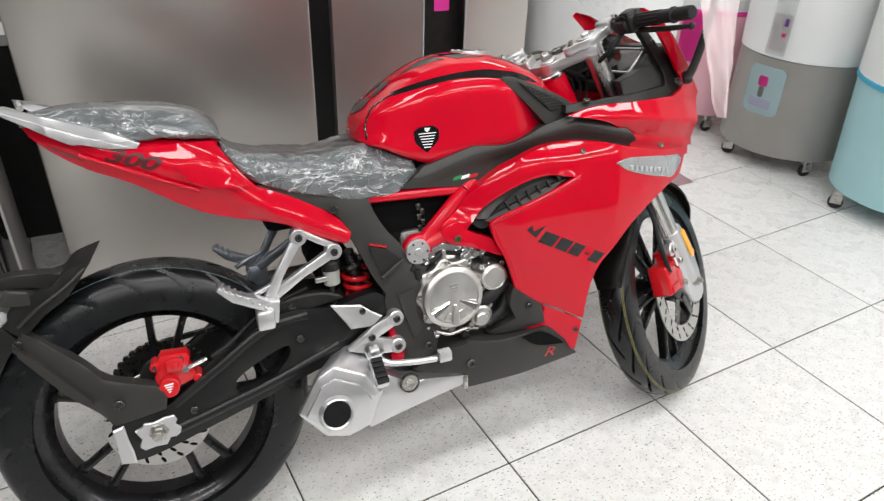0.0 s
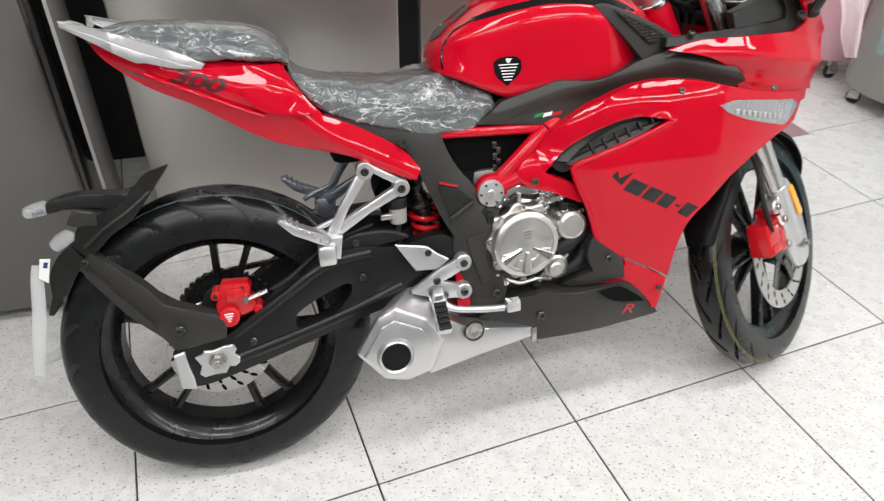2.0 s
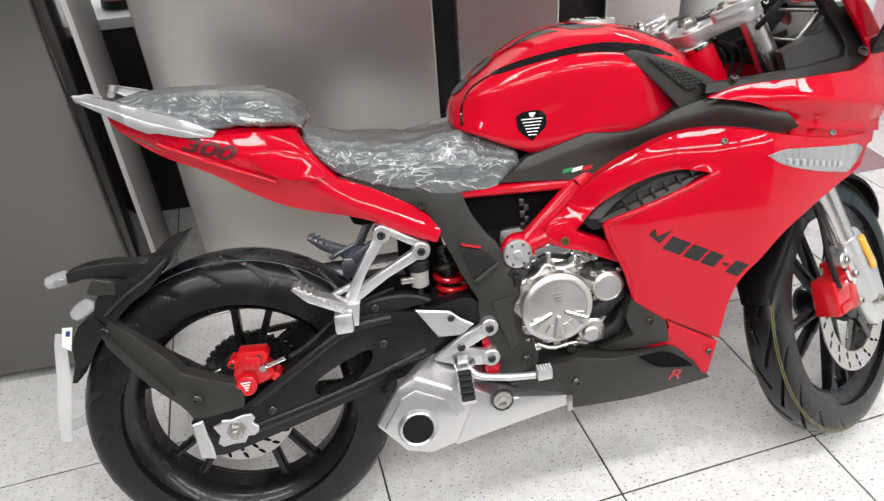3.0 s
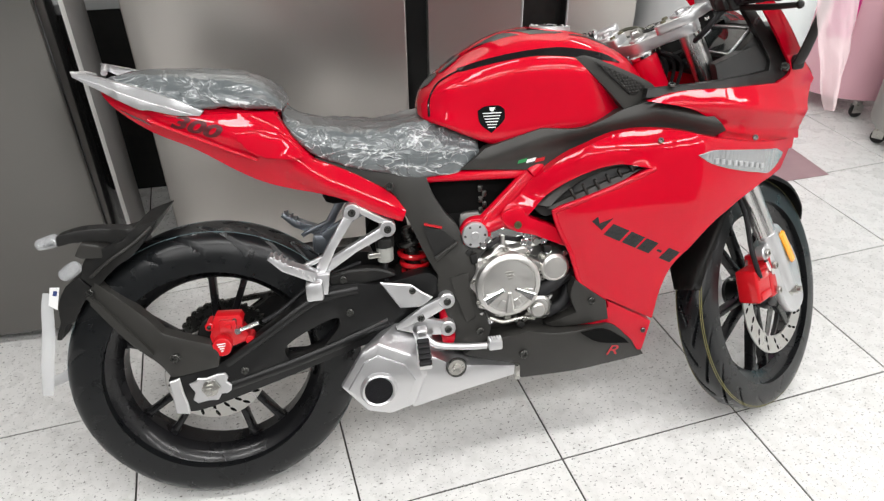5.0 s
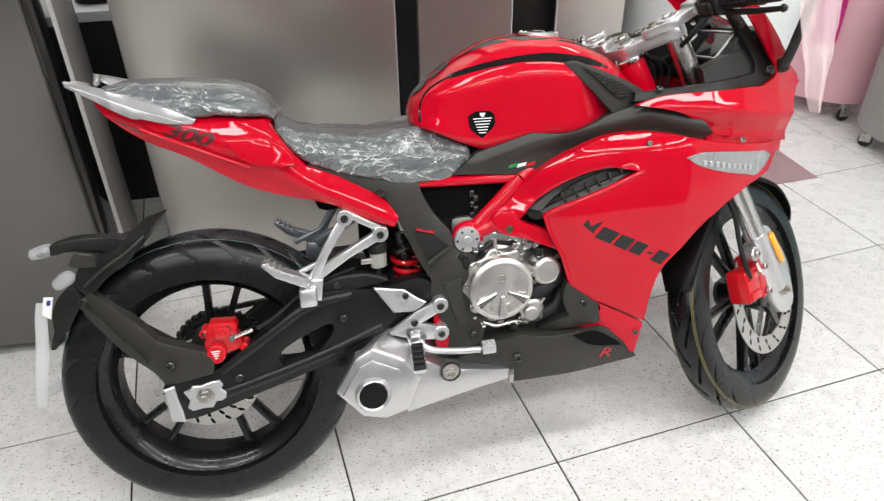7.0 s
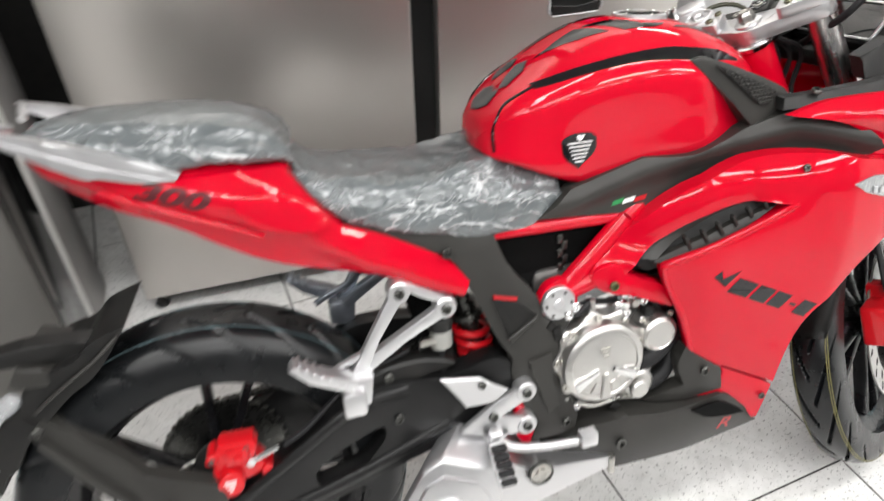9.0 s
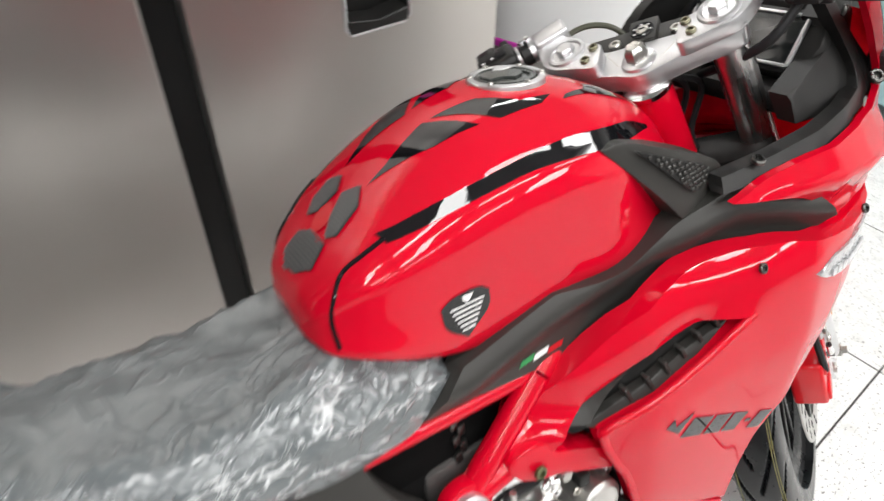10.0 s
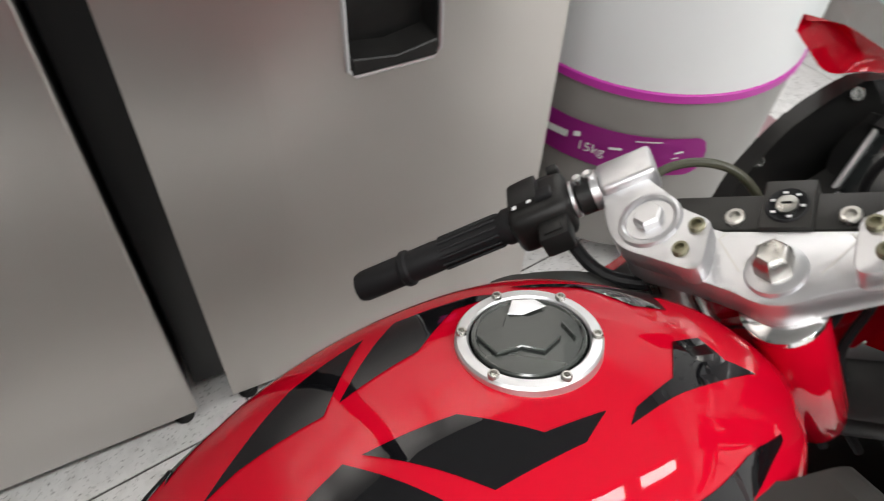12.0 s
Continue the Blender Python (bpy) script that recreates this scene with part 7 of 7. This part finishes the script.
for s in (-1, 1):
    # clip-on: clamp round the fork top, then the bar out and back
    HX, HY, HZ = 0.040, s * 0.100, 0.0
    way_out = Vector((-0.450, s * 0.893, 0.0)).normalized()
    co = part("bar_clamp", lathe([(0.0255, -0.010), (0.0265, 0.010), (0.0255, 0.0135), (0.0225, 0.0145), (0.0205, 0.0135), (0.0195, 0.0115), (0.002, 0.0115)], 40, "z"), SILVER, bike, "silver handlebar clamp", FORK @ Matrix.Translation((HX, HY, HZ)))
    EAR = [(0.090, 0.169, 1), (0.108, 0.128, 1), (0.085, 0.113), (0.070, 0.094), (0.054, 0.078), (0.0440, 0.058), (0.0385, 0.0515), (0.030, 0.0500), (0.006, 0.0495), (-0.003, 0.0530), (-0.004, 0.062), (0.004, 0.088), (0.012, 0.113), (0.024, 0.129), (0.044, 0.141), (0.0655, 0.150)]
    ear = moved(plate(spline([(p[0] - HX, p[1] - 0.100, *p[2:]) for p in EAR], 3, True), -0.010, 0.010, 0.0018, seg=2), XY)
    part("clamp_ear", ear if s > 0 else mirrored(ear), SILVER, co, "silver clamp arm", sharp=30)
    part("fork_cap", lathe([(0.0120, 0.011), (0.0125, 0.018), (0.0105, 0.0205), (0.002, 0.021)], 6, "z"), SILVER, co, "hexagonal fork cap", sharp=30)
    for q in ((-0.006, -s * 0.0396), (-0.028, -s * 0.0316)):
        bolt(co, (q[0], q[1], 0.010), 0.0066, (0, 0, 1), OLIVEB)
    b0 = Vector((0.0830, s * 0.152, 0.005))
    bm_ = Matrix.Translation(b0) @ way_out.to_track_quat("Z", "Y").to_matrix().to_4x4()
    hb = part("handlebar", joined(lathe([(0.011, -0.035), (0.011, 0.235)], 20, "z")), BLACK, bike, "black handlebar tube", FORK @ bm_)
    part("clamp_boss", box(0.034, 0.027, 0.050, 0.005, 3, c=(0, 0, -0.019)), SILVER, hb, "silver bar boss block")
    part("bar_collar", lathe([(0.0135, 0.012), (0.017, 0.010), (0.017, 0.026), (0.0135, 0.028)], 24, "z"), BLACK, hb, "black mirror collar")
    part("chrome_band", joined(lathe([(0.0175, 0.006), (0.0175, 0.013), (0.012, 0.013)], 24, "z"), lathe([(0.0165, 0.029), (0.0165, 0.032), (0.012, 0.032)], 24, "z")), SILVER, hb, "bright ring")
    gp = [(0.0140, 0.088), (0.0165, 0.090), (0.0165, 0.098), (0.0143, 0.102), (0.0140, 0.165), (0.0148, 0.170), (0.0148, 0.198), (0.0172, 0.200), (0.0172, 0.205), (0.0146, 0.208), (0.0146, 0.250), (0.0130, 0.256), (0.002, 0.256)]
    part("grip", lathe(gp, 28, "z"), GRIP, hb, "black rubber grip")
    part("grip_ribs", joined(*[box(0.004, 0.0025, 0.06, 0.001, 1, c=(0.0146 * math.cos(k * 0.52), 0.0146 * math.sin(k * 0.52), 0.134)) for k in range(12)]), GRIP, hb, "raised grip ribs")
    sw = part("switchgear", joined(box(0.048, 0.044, 0.058, 0.010, 3, c=(0.0, 0.0, 0.062)), box(0.030, 0.050, 0.030, 0.006, 2, c=(-0.006, 0.004, 0.072)), box(0.022, 0.026, 0.042, 0.005, 2, c=(-0.022, 0.000, 0.058))), BLACK, hb, "black switch housing")
    for p_, sz in (((0.004, -0.024 if s < 0 else 0.024, 0.053), (0.012, 0.006, 0.016)), ((0.0, 0.024 if s > 0 else -0.024, 0.075), (0.016, 0.005, 0.012)), ((-0.018, 0.02, 0.068), (0.014, 0.008, 0.018))):
        part("switch", box(*sz, 0.002, 2, c=p_), GRIP, sw, "small black switch")
    part("horn_block", joined(box(0.026, 0.024, 0.028, 0.004, 2, c=(0.032, 0.000, 0.052)), box(0.013, 0.004, 0.017, 0.001, c=(0.034, 0.012, 0.052))), BLACK, sw, "black horn button block")
    part("flash_lever", box(0.010, 0.026, 0.012, 0.003, 2, c=(-0.030, 0.006, 0.044)), BLACK, sw, "small black flash lever")
    part("switch_mark", joined(box(0.005, 0.0006, 0.004, 0, c=(0.008, 0.0264 * s, 0.066)), box(0.004, 0.0006, 0.004, 0, c=(0.010, 0.0264 * s, 0.080))), WHITE, sw, "white switch marks")
    for q in (0.012, 0.022):
        part("collar_screw", lathe([(0.002, 0.0), (0.0048, 0.0), (0.0048, 0.006), (0.003, 0.0075), (0.001, 0.0075)], 12, "y"), CHROME, hb, "bright collar screw", Matrix.Translation((0.0, 0.016 if q < 0.03 else -0.024, q)))
    # lever
    if s < 0:
        part("lever", joined(tube([(0.085, -0.150, -0.006), (0.070, -0.185, -0.010), (0.040, -0.235, -0.018), (0.026, -0.300, -0.030), (0.020, -0.348, -0.038)], lambda u: 0.009 - 0.003 * u, 12, 6, 0.7), moved(lathe([(0.002, -0.008), (0.006, -0.006), (0.0085, 0), (0.006, 0.006), (0.002, 0.008)], 16, "z"), Matrix.Translation((0.020, -0.350, -0.038)))), BLACK, bike, "black brake lever with ball end", FORK)
    part("cable", tube([(0.080, s * 0.130, -0.012), (0.104, s * 0.112, -0.004), (0.118, s * 0.080, -0.010), (0.120, s * 0.050, -0.032), (0.108, s * 0.030, -0.08)], 0.0040, 10), mat("olive_cable", (0.05, 0.05, 0.03), 0.4) if s > 0 else GRIP, bike, "thin control cable", FORK)
    part("switch_wire", tube([(0.045, s * 0.19, -0.01), (0.02, s * 0.15, -0.035), (0.03, s * 0.10, -0.06), (0.06, s * 0.05, -0.09)], 0.006, 10), GRIP, bike, "black switch wire", FORK)
ig = part("ignition_housing", joined(box(0.045, 0.038, 0.030, 0.0015, 2, c=(0.067, 0.002, -0.020)), box(0.034, 0.19, 0.018, 0.002, 2, c=(0.066, 0, -0.022))), GREYB, bike, "charcoal ignition housing and cross bar", FORK)
part("ignition_ring", moved(lathe([(0.0125, 0), (0.0150, 0.0015), (0.0160, 0.0)], 36, "z"), Matrix.Translation((0.0645, 0.002, -0.0045))), GRIP, ig, "black ignition ring")
part("ignition_lock", moved(lathe([(0.0082, 0.0), (0.0082, 0.0022), (0.0065, 0.003), (0.001, 0.003)], 28, "z"), Matrix.Translation((0.0645, 0.002, -0.0045))), STEEL, ig, "silver key lock")
part("key_slot", box(0.0015, 0.008, 0.001, 0, c=(0.0645, 0.002, -0.0012)), DARK, ig, "dark key slot")
for k in (0.2, 1.2, 2.2, 3.4, 4.6, 5.6):
    part("lock_mark", box(0.0016, 0.0036, 0.001, 0, c=(0.0645 + 0.0115 * math.cos(k), 0.002 + 0.0115 * math.sin(k), -0.0034)), WHITE, ig, "")
for s in (-1, 1):
    bolt(ig, (0.0590, s * 0.041, -0.013), 0.008, (0, 0, 1), STEEL)
for k in range(4):
    part("fork_wire", tube([(0.02 + 0.01 * k, -0.03 + 0.014 * k, -0.05), (0.05, -0.05 + 0.02 * k, -0.10), (0.03, -0.02 + 0.02 * k, -0.17), (0.0, -0.06 + 0.03 * k, -0.26)], 0.0045, 8), GRIP, bike, "black wire beside fork", FORK)

# mirror arm and its wrapped head, right side
ma = part("mirror_arm", tube([(1.266, -0.142, 0.874), (1.268, -0.160, 0.895), (1.276, -0.180, 0.945), (1.290, -0.197, 1.015), (1.31, -0.215, 1.12)], lambda u: 0.0135 - 0.003 * u, 12, 6, 0.5), BLACK, bike, "black mirror stalk")
part("mirror_base", box(0.03, 0.03, 0.03, 0.008, 2, c=(1.268, -0.138, 0.880)), BLACK, ma, "black mirror base")


def bag():
    bm = bmesh.new()
    cols = []
    for i in range(15):
        u = i / 14
        col = []
        for j in range(19):
            v = j / 18
            k = 0.010 * noise.noise(Vector((u * 5, v * 6, 0.3)))
            w = 0.095 * (1 - 0.85 * v ** 2.0)
            col.append(bm.verts.new((1.290 - 0.030 * v + (u - 0.5) * w, -0.222 - 0.062 * v + k + 0.012 * math.sin(u * 5 + v * 2), 1.13 - 0.330 * v)))
        cols.append(col)
    for a, b in zip(cols, cols[1:]):
        for j in range(18):
            bm.faces.new((a[j], a[j + 1], b[j + 1], b[j]))
    return bm


bg = part("mirror_bag", bag(), BAGM, bike, "cloudy plastic bag hanging from mirror", sharp=80)
# side stand, out on the far side
part("side_stand", tube([(0.52, 0.10, 0.33), (0.54, 0.16, 0.20), (0.55, 0.215, 0.075), (0.552, 0.236, 0.055)], 0.012, 12), BLACK, bike, "black side stand")

def slim(root, m):
    """Draw every mesh under root a little slimmer and more raked, by m in root's own frame, with a longer tail."""
    todo = [(ob, ob.matrix_basis.copy()) for ob in root.children]
    while todo:
        ob, at = todo.pop()
        back = at.inverted()
        for v in ob.data.vertices:
            p = at @ v.co
            p.x -= 0.085 * max(0.0, 0.32 - p.x) * min(1.0, max(0.0, (p.z - 0.66) / 0.08))
            v.co = back @ (m @ p)
        todo += [(kid, at @ kid.matrix_basis) for kid in ob.children]


slim(bike, RAKED)
tiles()
